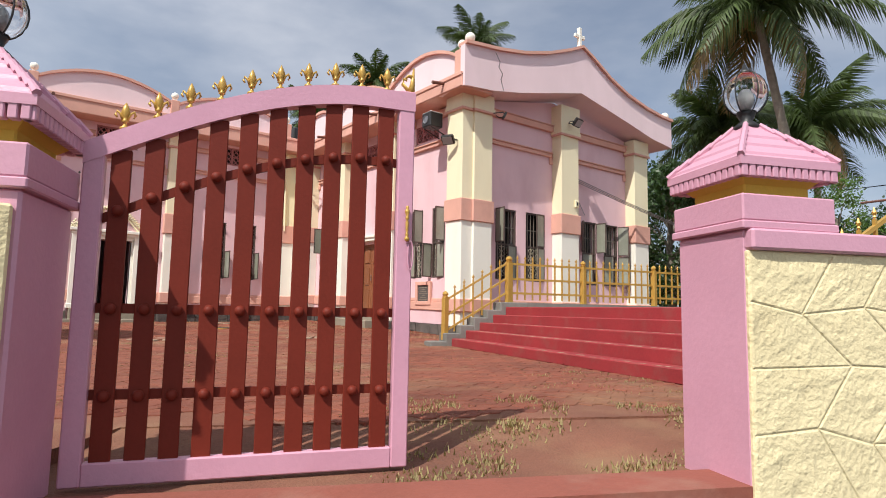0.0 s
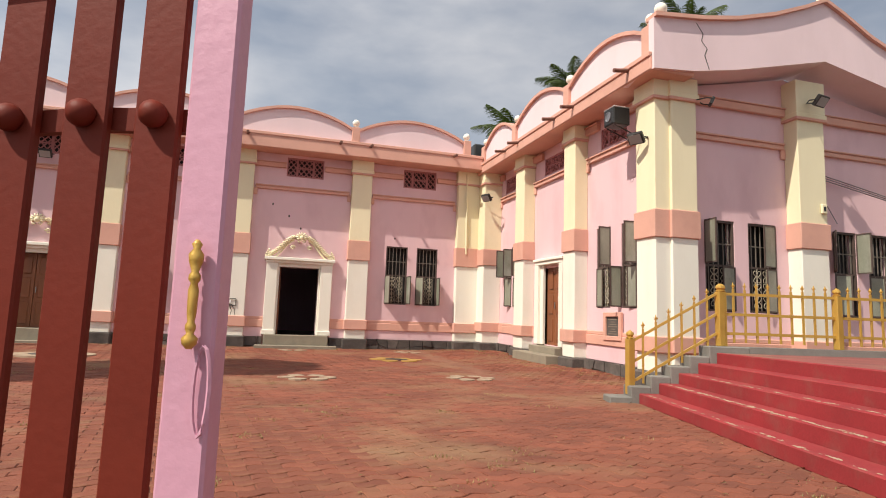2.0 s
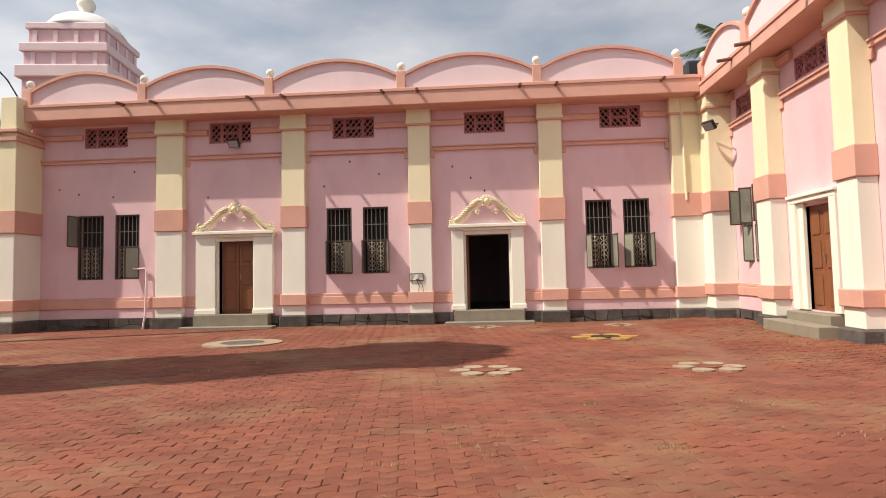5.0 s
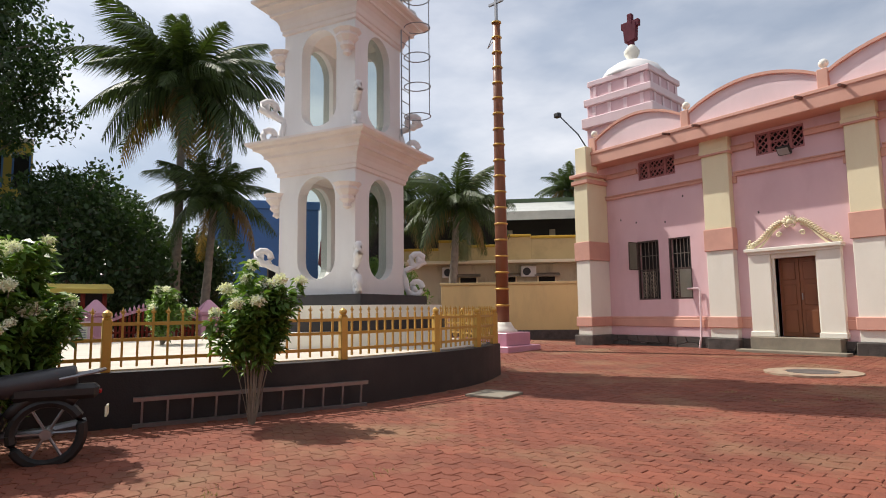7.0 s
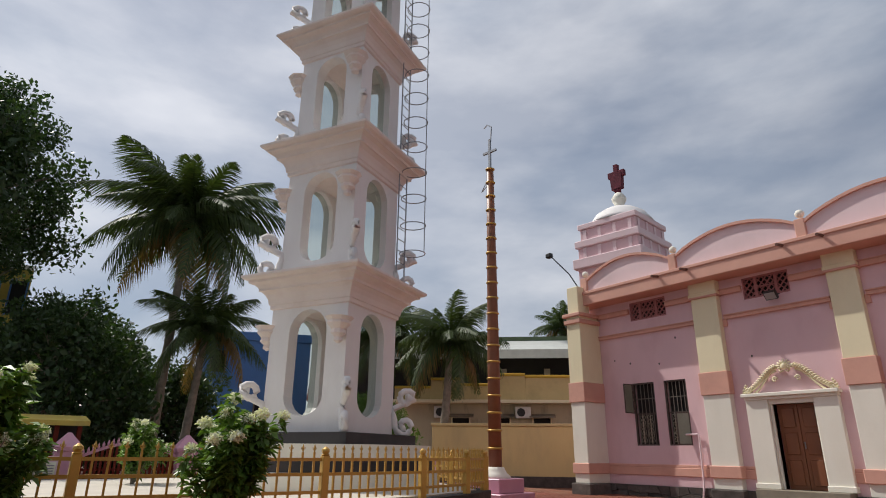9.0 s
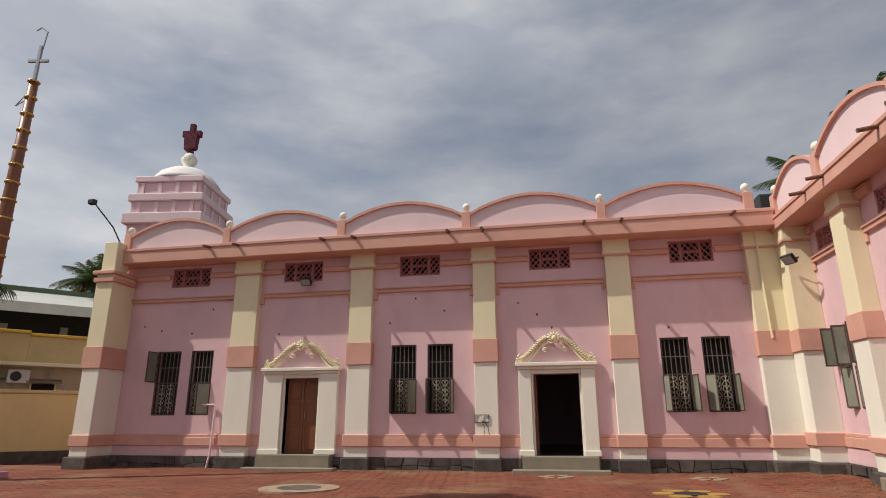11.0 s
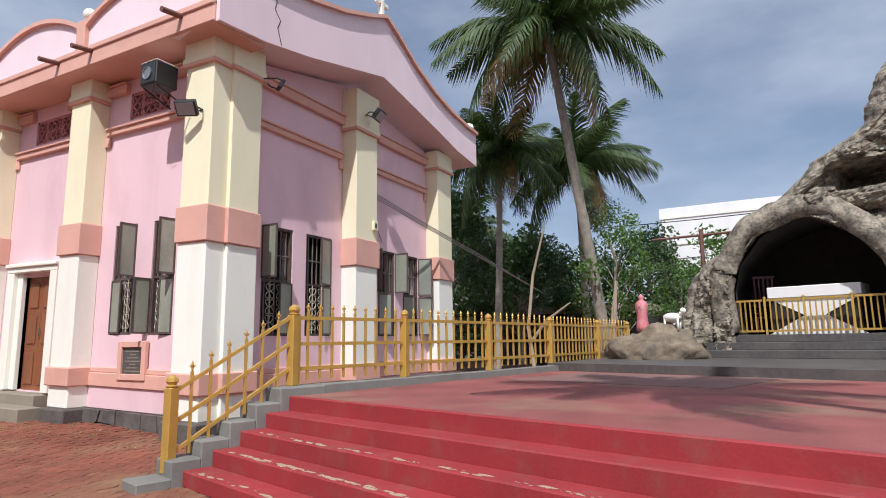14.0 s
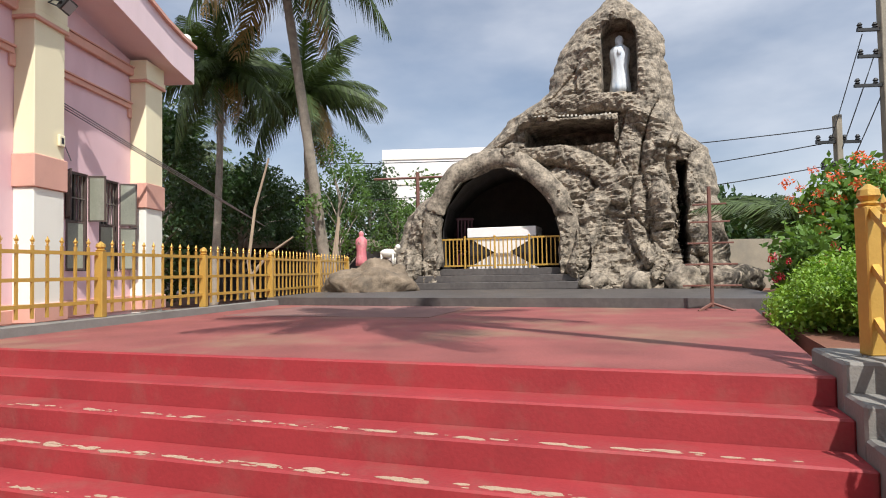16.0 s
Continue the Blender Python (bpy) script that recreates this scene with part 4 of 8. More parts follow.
gp_r = gate_pillar(RPIL, 1, "pink gate pillar with a yellow neck and tiled cap, joined to the stone wall")
gp_l = gate_pillar(HINGE - G * 0.03, -1, "pink gate pillar with a yellow neck and tiled cap, carrying the gate leaf")
for gp in (gp_r, gp_l):
    lp = thing("globe_lamp", "clear glass globe lamp on a pillar cap", "lamp", (gp.location.x, gp.location.y, -0.45 + 2.13), 0, "globe lamps")
    part("lamp_base", lathe(BM(), [(0.06, 0), (0.065, 0.02), (0.03, 0.05), (0.045, 0.08), (0.05, 0.1)], (0, 0, 0), 12), BLACK, lp, "", None, True)
    globe = part("globe", ball(BM(), (0, 0, 0.2), 0.105, 16, 1.15), STEEL, lp, "shiny clear globe", None, True)
    gm = bpy.data.materials.get("globe_glass") or bpy.data.materials.new("globe_glass")
    gm.use_nodes = True
    g2 = gm.node_tree.nodes["Principled BSDF"]
    g2.inputs["Transmission Weight"].default_value, g2.inputs["Roughness"].default_value, g2.inputs["IOR"].default_value = 1.0, 0.02, 1.3
    g2.inputs["Base Color"].default_value = (0.75, 0.75, 0.75, 1)
    globe.data.materials[0] = gm
    part("bulb", ball(BM(), (0, 0, 0.17), 0.035, 8, 1.5), LENS, lp, "", None, True)
    ribs = BM()
    for k in range(6):
        a = k * math.pi / 3
        tube(ribs, [(0.107 * math.cos(a) * math.sin(q), 0.107 * math.sin(a) * math.sin(q), 0.2 - 0.124 * math.cos(q)) for q in [0.35 + i * 0.3 for i in range(9)]], 0.004, 4)
    part("cage_rib", ribs, BLACK, lp)
    part("lamp_top", lathe(BM(), [(0.04, 0.3), (0.045, 0.315), (0.02, 0.33), (0.004, 0.37)], (0, 0, 0), 10), BLACK, lp, "", None, True)

# street wall of crazy paving with proud pieces and recessed joints
def street_wall(start, direction, length, name, seed):
    random.seed(seed)
    ang = math.degrees(math.atan2(direction.y, direction.x))
    M = pose(start.x, start.y, -0.45, 0, 0, ang)
    w = struct(name, box(BM(), 0, length, 0.0175, 0.25, 0, 1.46, 0.006), CRAZY, "cream painted street wall of irregular stones under a pink coping", M)
    part("coping", box(BM(), 0, length, -0.02, 0.3, 1.46, 1.56, 0.012), GATEPINK, w, "pink coping", M)
    cells = []
    nx, nz = int(length / 0.36), 5
    P = {}
    for i in range(nx + 1):
        for j in range(nz + 1):
            jx = 0 if i in (0, nx) else random.uniform(-0.09, 0.09)
            jz = 0 if j in (0, nz) else random.uniform(-0.06, 0.06)
            P[i, j] = ((i + (0.5 if j % 2 and 0 < i < nx else 0)) * length / nx * 0.99 + jx, j * 1.46 / nz + jz)
    for i in range(nx):
        for j in range(nz):
            q = [P[i, j], P[i + 1, j], P[i + 1, j + 1], P[i, j + 1]]
            c = (sum(p[0] for p in q) / 4, sum(p[1] for p in q) / 4)
            sh = []
            for p in q:
                d = math.hypot(p[0] - c[0], p[1] - c[1])
                k = max(0.2, 1 - 0.0035 / max(0.05, d))
                sh.append((c[0] + (p[0] - c[0]) * k, c[1] + (p[1] - c[1]) * k))
            bm = BM()
            US = (0, 0.025, 0.2, 0.4, 0.6, 0.8, 0.975, 1)
            n = 8
            grid = {}
            for a in range(n):
                for b in range(n):
                    u, v = US[a], US[b]
                    x = (sh[0][0] * (1 - u) + sh[1][0] * u) * (1 - v) + (sh[3][0] * (1 - u) + sh[2][0] * u) * v
                    z = (sh[0][1] * (1 - u) + sh[1][1] * u) * (1 - v) + (sh[3][1] * (1 - u) + sh[2][1] * u) * v
                    e = min(u, 1 - u, v, 1 - v)
                    y = 0.0155 if e == 0 else 0.012 - (0.0 if e < 0.1 else 0.006) * noise.fractal((x * 9, z * 13, seed), 0.7, 2.0, 4)
                    grid[a, b] = bm.verts.new((x, y, z))
            for a in range(n - 1):
                for b in range(n - 1):
                    bm.faces.new((grid[a, b], grid[a + 1, b], grid[a + 1, b + 1], grid[a, b + 1]))
            part("wall_stone", bm, CRAZY, w, "", M)
    return w


street_wall(RPIL + G * 0.004 + NRM * 0.53, G, 6.5, "street_wall_east", 5)
far = RPIL + G * 6.5 + NRM * 0.53
struct("street_wall_far", box(BM(), 0, 40, 0.0, 0.25, 0, 1.5, 0.01), CRAZY, "cream street wall going on", pose(far.x, far.y, -0.45, 0, 0, math.degrees(math.atan2(G.y, G.x))))
lw = HINGE - G * 0.04 + NRM * 0.53
struct("street_wall_west", box(BM(), -30, 0, 0.0, 0.25, 0, 1.5, 0.01), CRAZY, "cream street wall beside the gate", pose(lw.x, lw.y, -0.45, 0, 0, 0))

# the gate leaf
E_ = Vector((1.77, 2.99, 0))
gdir = (E_ - HINGE).normalized()
GL = (E_ - HINGE).length
gate = thing("gate_leaf", "arched pink steel gate leaf with oxide red slats and gold finials", "gate", (HINGE.x, HINGE.y, -0.08), math.degrees(math.atan2(gdir.y, gdir.x)))


def gz(s):
    return 1.50 + 0.43 * math.sin(math.pi / 2 * min(1.0, (s / GL) / 0.86)) - 0.02 * max(0, s / GL - 0.86)


fr = BM()
box(fr, 0, 0.085, -0.03, 0.03, 0, gz(0) - 0.02, 0.006)
box(fr, GL - 0.085, GL, -0.03, 0.03, 0, gz(GL) + 0.01, 0.006)
box(fr, 0.085, GL - 0.085, -0.03, 0.03, 0, 0.1, 0.006)
part("gate_frame", fr, GATEPINK, gate, "pink steel frame")
topb = BM()
strip(topb, [(GL * i / 24, gz(GL * i / 24) - 0.1) for i in range(25)], "y", -0.034, 0.034, 0.1)
part("arched_rail", topb, GATEPINK, gate, "pink arched top rail")
for zf in (lambda s: 0.36, lambda s: 0.74, lambda s: gz(s) - 0.40):
    bm = BM()
    strip(bm, [(0.08 + (GL - 0.16) * i / 16, zf(0.08 + (GL - 0.16) * i / 16)) for i in range(17)], "y", 0.012, 0.03, 0.045)
    part("cross_bar", bm, GATERED, gate, "dark red cross bar")
NS = 10
for k in range(NS):
    s = 0.15 + (GL - 0.30) * k / (NS - 1)
    slat = part("slat", box(BM(), s - 0.042, s + 0.042, -0.012, 0.01, 0.09, gz(s) - 0.095, 0.004), GATERED, gate, "oxide red flat slat")
    for z in (0.38, 0.76, gz(s) - 0.378):
        kn = ball(BM(), (s, -0.024, z), 0.026, 10)
        part("knob", kn, GATERED, slat, "", None, True)
    f = BM()
    zt = gz(s)
    lathe(f, [(0.02, 0), (0.022, 0.012), (0.008, 0.02), (0.009, 0.035), (0.018, 0.04), (0.009, 0.048), (0.012, 0.06), (0.02, 0.085), (0.012, 0.11), (0.002, 0.13)], (s, 0, zt), 8)
    for q in (-1, 1):
        tube(f, [(s + q * 0.008, 0, zt + 0.045), (s + q * 0.02, 0, zt + 0.075), (s + q * 0.036, 0, zt + 0.088), (s + q * 0.042, 0, zt + 0.07), (s + q * 0.034, 0, zt + 0.058)], 0.008, 5, 0.005)
    part("fleur_finial", f, GOLD, gate, "gold fleur-de-lis finial", None, True)
f = BM()
tube(f, [(GL - 0.02, 0, gz(GL)), (GL - 0.012, 0, gz(GL) + 0.07), (GL - 0.006, 0, gz(GL) + 0.15)], 0.022, 7, 0.004)
tube(f, [(GL - 0.012, 0, gz(GL) + 0.035), (GL - 0.04, 0, gz(GL) + 0.03), (GL - 0.066, 0, gz(GL) + 0.055), (GL - 0.06, 0, gz(GL) + 0.085), (GL - 0.042, 0, gz(GL) + 0.08)], 0.012, 6, 0.008)
tube(f, [(GL - 0.012, 0, gz(GL) + 0.1), (GL - 0.036, 0, gz(GL) + 0.105), (GL - 0.05, 0, gz(GL) + 0.09)], 0.011, 6, 0.006)
part("edge_finial", f, GOLD, gate, "gold half finial", None, True)
hd = BM()
lathe(hd, [(0.005, 0), (0.012, 0.008), (0.014, 0.018), (0.006, 0.026), (0.009, 0.034), (0.009, 0.04), (0.006, 0.046), (0.008, 0.06), (0.009, 0.1), (0.006, 0.112), (0.01, 0.118), (0.01, 0.126), (0.006, 0.132), (0.012, 0.15), (0.013, 0.162), (0.006, 0.172), (0.009, 0.18), (0.003, 0.188)], (GL - 0.035, -0.048, 1.13), 12)
part("gate_bolt", hd, GOLD, gate, "turned brass pull", None, True)
loop_ = [(GL - 0.012 + 0.014 * math.sin(a), -0.04, 1.06 + 0.075 * math.cos(a)) for a in [i * math.pi / 8 for i in range(17)]]
part("latch_loop", tube(BM(), loop_, 0.004, 5), GATEPINK, gate, "painted wire latch loop")


# ---- island with the white tower ----
def smooth_line(pts, n=6):
    """Points along a rounded line through the given ones."""
    out = []
    P = [Vector(p) for p in pts]
    for i in range(len(P) - 1):
        a, b, c, d = P[max(i - 1, 0)], P[i], P[i + 1], P[min(i + 2, len(P) - 1)]
        for k in range(n):
            t = k / n
            out.append(0.5 * ((2 * b) + (c - a) * t + (2 * a - 5 * b + 4 * c - d) * t * t + (3 * b - a - 3 * c + d) * t ** 3))
    out.append(P[-1])
    return out


edge = smooth_line([(-6.6, 1.6), (-6.2, 3.6), (-5.95, 5.4), (-5.72, 7.0), (-5.62, 8.6), (-5.95, 10.6), (-6.5, 12.0), (-7.2, 13.05)], 5)
edge2 = [Vector((-9.5, 13.9)), Vector((-13.5, 14.6)), Vector((-15.5, 12.0)), Vector((-15.0, 2.0))]
island = struct("island_wall", prism(BM(), [(p.x, p.y) for p in edge + edge2], "z", 0.0, 0.68), BLACKPAINT, "low black painted curved wall of the tower island")
inn = [p + (Vector((-10.2, 8.0)) - p).normalized() * 0.3 for p in edge + edge2]
part("island_floor", prism(BM(), [(p.x, p.y) for p in inn], "z", 0.5, 0.70), mat("pale_cement_floor", (0.55, 0.50, 0.42), 0.8, 0.12, 2, 40, 0.3), island, "pale cement island floor")
rl = [e + (Vector((-10.2, 8.0)) - e).normalized() * 0.12 for e in edge]
fpts = [(p.x, p.y, 0.68) for p in rl[::5]]
railing("gold painted railing on the black island wall", fpts, h=0.78, rails=(0.16, 0.4, 0.6), gap=0.17, top=0.7)
railing("gold painted railing on the far edge of the island wall", [(-7.25, 12.9, 0.68), (-9.4, 13.75, 0.68), (-11.5, 14.1, 0.68)], h=0.78, rails=(0.16, 0.4, 0.6), gap=0.17, top=0.7)

TC = Vector((-10.1, 10.77, 0))
M_T = pose(TC.x, TC.y, 0.68, 0, 0, 28)
tower = thing("bell_tower", "white open storeyed bell tower with arched openings, scrolls and moulded cornices", "tower", (TC.x, TC.y, 0.68), 28)
part("base_drum", lathe(BM(), [(2.5, 0), (2.5, 0.32), (2.35, 0.34), (2.35, 0.55), (2.3, 0.57), (2.3, 0.85)], (0, 0, 0), 28), IVORY, tower, "cream round base")
part("dark_course", lathe(BM(), [(2.36, 0.34), (2.37, 0.36), (2.37, 0.54), (2.36, 0.55)], (0, 0, 0), 28), BLACKPAINT, tower, "black painted course")
part("black_plinth", lathe(BM(), [(2.05, 0.85), (2.05, 1.08)], (0, 0, 0), 4, math.pi / 4), BLACKPAINT, tower, "black plinth")


def arch_face(bm, w, z0, z1, aw, a0, a1, y, th):
    """A wall face at distance y with a tall opening, round at head and foot."""
    r = aw / 2
    loop = []
    for i in range(11):
        t = math.pi * i / 10
        loop.append((r * math.cos(t), a1 - r + r * math.sin(t)))
    for i in range(11):
        t = math.pi + math.pi * i / 10
        loop.append((r * math.cos(t), a0 + r * 0.8 + r * 0.8 * math.sin(t)))
    cz = (z0 + z1) / 2
    outer = []
    for x, z in loop:
        dx, dz = x, z - cz
        k = min((w / 2) / abs(dx) if dx else 1e9, ((z1 - z0) / 2) / abs(dz) if dz else 1e9)
        outer.append([dx * k, cz + dz * k])
    for sx in (-1, 1):
        for zz in (z0, z1):
            j = min(range(len(outer)), key=lambda i: (outer[i][0] - sx * w / 2) ** 2 + (outer[i][1] - zz) ** 2)
            outer[j] = [sx * w / 2, zz]
    n = len(loop)
    def V(p, d):
        return bm.verts.new((p[0], -y + d, p[1]))
    A, B = [V(p, 0) for p in loop], [V(p, 0) for p in outer]
    C, D = [V(p, th) for p in loop], [V(p, th) for p in outer]
    for i in range(n):
        j = (i + 1) % n
        bm.faces.new((A[i], B[i], B[j], A[j]))
        bm.faces.new((C[j], D[j], D[i], C[i]))
        bm.faces.new((A[j], C[j], C[i], A[i]))


def scroll(bm, x, y, z, s, dirx, diry, flip=1):
    """A thick C scroll standing in the vertical plane of (dirx, diry)."""
    pts = []
    for i in range(14):
        t = i / 13
        a, r = -0.5 * math.pi + 2.5 * math.pi * (1 - t), 0.05 + 0.17 * t
        pts.append((0.22 - r * math.cos(a + math.pi / 2) * -1, 0.86 + r * math.sin(a + math.pi / 2)))
    pts += [(-0.08, 0.62), (-0.1, 0.48), (-0.06, 0.36)]
    for i in range(14):
        t = i / 13
        a, r = math.pi - 2.6 * math.pi * t * -1, 0.24 - 0.19 * t
        pts.append((0.2 + r * math.cos(a), 0.24 + r * math.sin(a)))
    pts = [(x + dirx * u * s, y + diry * u * s, z + w * s) for u, w in pts]
    tube(bm, pts, 0.085 * s, 6, 0.075 * s)


TG = bpy.data.materials.new("tower_glass")
TG.use_nodes = True
tgb = TG.node_tree.nodes["Principled BSDF"]
tgb.inputs["Transmission Weight"].default_value, tgb.inputs["Roughness"].default_value, tgb.inputs["Base Color"].default_value, tgb.inputs["IOR"].default_value = 1.0, 0.03, (0.60, 0.66, 0.62, 1), 1.1
z = 1.08
HW = 1.04
for st in range(4):
    h, cor = 2.85 * (0.98 ** st), 0.62
    stage = part("storey", BM(), WHITE, tower, "white storey with tall arched openings")
    bm = BM()
    for k in range(4):
        f = BM()
        arch_face(f, 2 * HW, z, z + h, 0.98 * HW, z + 0.34, z + h - 0.2, HW, 0.3)
        f.transform(Matrix.Rotation(k * math.pi / 2, 4, "Z"))
        me = bpy.data.meshes.new("tmp")
        f.to_mesh(me)
        f.free()
        bm.from_mesh(me)
        bpy.data.meshes.remove(me)
    bmesh.ops.remove_doubles(bm, verts=bm.verts, dist=0.002)
    box(bm, -HW + 0.05, HW - 0.05, -HW + 0.05, HW - 0.05, z + h - 0.1, z + h, 0)
    bm.to_mesh(stage.data)
    bm.free()
    for k in range(2):
        g = part("glass_pane", box(BM(), -0.5 * HW, 0.5 * HW, HW - 0.18, HW - 0.172, z + 0.33, z + h - 0.2), TG, stage, "greenish glass pane", Matrix.Rotation((k * 2 + 1) * math.pi / 2, 4, "Z"))
        g.visible_shadow = False
    q = 1.4142 * HW
    part("cornice", lathe(BM(), [(q + 0.02, z + h - 0.14), (q + 0.07, z + h - 0.12), (q + 0.07, z + h - 0.04), (q + 0.11, z + h - 0.02), (q + 0.14, z + h + 0.1), (q + 0.21, z + h + 0.2), (q + 0.31, z + h + 0.27), (q + 0.37, z + h + 0.28), (q + 0.37, z + h + 0.34), (q + 0.45, z + h + 0.41), (q + 0.57, z + h + 0.45), (q + 0.61, z + h + 0.45), (q + 0.62, z + h + 0.51), (q + 0.74, z + h + 0.53), (q + 0.8, z + h + 0.57), (q + 0.8, z + h + cor), (q + 0.5, z + h + cor + 0.05), (q + 0.1, z + h + cor + 0.16)], (0, 0, 0), 4, math.pi / 4), PEACH, stage, "peach white moulded cornice")
    for k in range(4):
        a = math.pi / 4 + k * math.pi / 2
        c, s_ = math.cos(a), math.sin(a)
        sb = BM()
        scroll(sb, (q + 0.1) * c, (q + 0.1) * s_, z - 0.02, 1.0, c, s_)
        part("scroll", sb, WHITE, stage, "white C scroll", None, True)
        cb = BM()
        b = k * math.pi / 2
        if k in (2, 3):
            lathe(cb, [(0.02, -0.55), (0.1, -0.5), (0.08, -0.42), (0.17, -0.34), (0.15, -0.26), (0.26, -0.14), (0.24, -0.08), (0.32, 0.0)], ((HW + 0.16) * math.cos(b) - 0.9 * HW * math.sin(b), (HW + 0.16) * math.sin(b) + 0.9 * HW * math.cos(b), z + h - 0.5), 8)
            part("corbel", cb, PEACH, stage, "carved corbel")
    z += h + cor
    HW *= 0.95
part("tower_cap", lathe(BM(), [(1.9, z), (1.5, z + 0.5), (0.8, z + 1.6), (0.1, z + 2.4)], (0, 0, 0), 8), WHITE, tower, "white tower cap")

ladder = thing("caged_ladder", "thin grey steel caged ladder up the tower", "ladder", (-9.36, 12.16, 5.9), 28)
for s in (-0.2, 0.2):
    part("ladder_rail", tube(BM(), [(-0.1, s, -0.3), (-0.1, s, 9.5)], 0.018, 5), STEEL, ladder)
rung = part("rung", tube(BM(), [(-0.1, -0.2, 0), (-0.1, 0.2, 0)], 0.012, 5), STEEL, ladder)
for k in range(1, 30):
    inst("rung", rung, ladder, Matrix.Translation((0, 0, k * 0.3)))
hoop = part("cage_hoop", tube(BM(), [(-0.1 + 0.33 * (1 - math.cos(a)), 0.3 * math.sin(a), 0.2) for a in [i * 2 * math.pi / 16 for i in range(17)]], 0.014, 5), STEEL, ladder)
for k in range(1, 13):
    inst("cage_hoop", hoop, ladder, Matrix.Translation((0, 0, k * 0.75)))
part("cage_strap", tube(BM(), [(0.56, 0, 0.2), (0.56, 0, 9.4)], 0.012, 5), STEEL, ladder)

# ---- mast ----
mast = thing("flag_mast", "tall brown mast with brass bands and a pink stepped base", "mast", (-11.9, 17.35, 0), 10)
part("base", box(box(BM(), -0.85, 0.85, -0.85, 0.85, 0, 0.28, 0.02), -0.62, 0.62, -0.62, 0.62, 0.28, 0.68, 0.02), GATEPINK, mast, "pink stepped plinth")
part("foot", lathe(BM(), [(0.46, 0.68), (0.46, 0.74), (0.36, 0.82), (0.3, 0.92), (0.26, 1.0)], (0, 0, 0), 12), IVORY, mast, "cream flared foot", None, True)
part("shaft", lathe(BM(), [(0.21, 1.0), (0.2, 4), (0.16, 8), (0.125, 11.1)], (0, 0, 0), 14), mat("brown_mast_paint", (0.22, 0.075, 0.03), 0.45, 0.2, 3, 40, 0.2), mast, "brown painted shaft", None, True)
for k in range(19):
    zz = 1.5 + k * 0.53
    r = 0.22 - 0.085 * (zz - 1) / 10
    part("brass_band", lathe(BM(), [(r, zz), (r + 0.035, zz + 0.02), (r + 0.035, zz + 0.05), (r, zz + 0.07)], (0, 0, 0), 14), GOLD, mast, "brass band", None, True)
mc = BM()
box(mc, -0.04, 0.04, -0.04, 0.04, 11.1, 12.3)
box(mc, -0.3, 0.3, -0.035, 0.035, 11.75, 11.83)
part("mast_cross", mc, STEEL, mast, "grey cross")
part("mast_lamp", tube(BM(), [(0.05, 0, 12.2), (0.1, 0, 12.8), (-0.1, 0, 12.95), (-0.25, 0, 12.85)], 0.025, 5), STEEL, mast)
part("pulley_arm", tube(BM(), [(0, 0, 10.9), (-0.4, 0, 10.3), (-0.1, 0, 10.5)], 0.02, 5), STEEL, mast)

# ---- domed turret behind the nave ----
dt = thing("domed_turret", "pink turret with pale mouldings, low dome and dark cross", "turret", (-13.1, 26.5, 0), 8)
dt.scale = (0.86, 0.86, 1.0)
part("turret_shaft", box(BM(), -1.75, 1.75, -1.75, 1.75, 0, 9.7, 0.02), PINK, dt, "pink shaft")
for z0, z1, w in ((9.3, 9.75, 1.95), (9.75, 10.3, 1.72), (10.3, 10.62, 1.85), (10.62, 11.2, 1.6), (11.2, 11.45, 1.7)):
    part("turret_course", box(BM(), -w, w, -w, w, z0, z1, 0.03), PALE if w > 1.69 and w != 1.72 else PINK, dt, "white moulding" if w > 1.75 else "pink course")
for k in range(4):
    for zz, w in ((9.78, 1.74), (10.65, 1.62)):
        for j in range(4):
            u = -1.3 + j * 0.87
            part("pier", box(BM(), u - 0.09, u + 0.09, -w - 0.03, -w, zz, zz + 0.5), PALE, dt, "", Matrix.Rotation(k * math.pi / 2, 4, "Z"))
part("dome", lathe(BM(), [(1.75, 11.45), (1.6, 11.65), (1.35, 11.95), (0.9, 12.2), (0.4, 12.35), (0.2, 12.4)], (0, 0, 0), 20), WHITE, dt, "white low dome", None, True)
part("urn", lathe(BM(), [(0.3, 12.35), (0.22, 12.45), (0.38, 12.7), (0.4, 12.85), (0.25, 13.05), (0.12, 13.15)], (0, 0, 0), 12), IVORY, dt, "cream urn", None, True)
cb = BM()
box(cb, -0.13, 0.13, -0.13, 0.13, 13.1, 14.6, 0.02)
box(cb, -0.5, 0.5, -0.12, 0.12, 13.95, 14.25, 0.02)
prism(cb, [(-0.3, 13.3), (0.28, 13.35), (0.34, 14.1), (-0.36, 14.0)], "y", -0.17, 0.17)
part("draped_cross", cb, mat("dark_red_cloth", (0.12, 0.02, 0.035), 0.9, 0.2, 4, 40, 0.3), dt, "dark red cross wrapped in cloth")
sl = thing("roof_spotlight", "small spotlight on a slanting pole at the roof corner", "spotlight", (-11.3, 21.2, 7.0), 0)
part("arm", tube(BM(), [(0, 0, 0), (-0.35, -0.2, 0.75), (-0.95, -0.5, 1.55)], 0.025, 6), BLACK, sl)
part("lamp_head", box(BM(), -1.15, -0.9, -0.62, -0.42, 1.5, 1.68, 0.03), BLACK, sl)

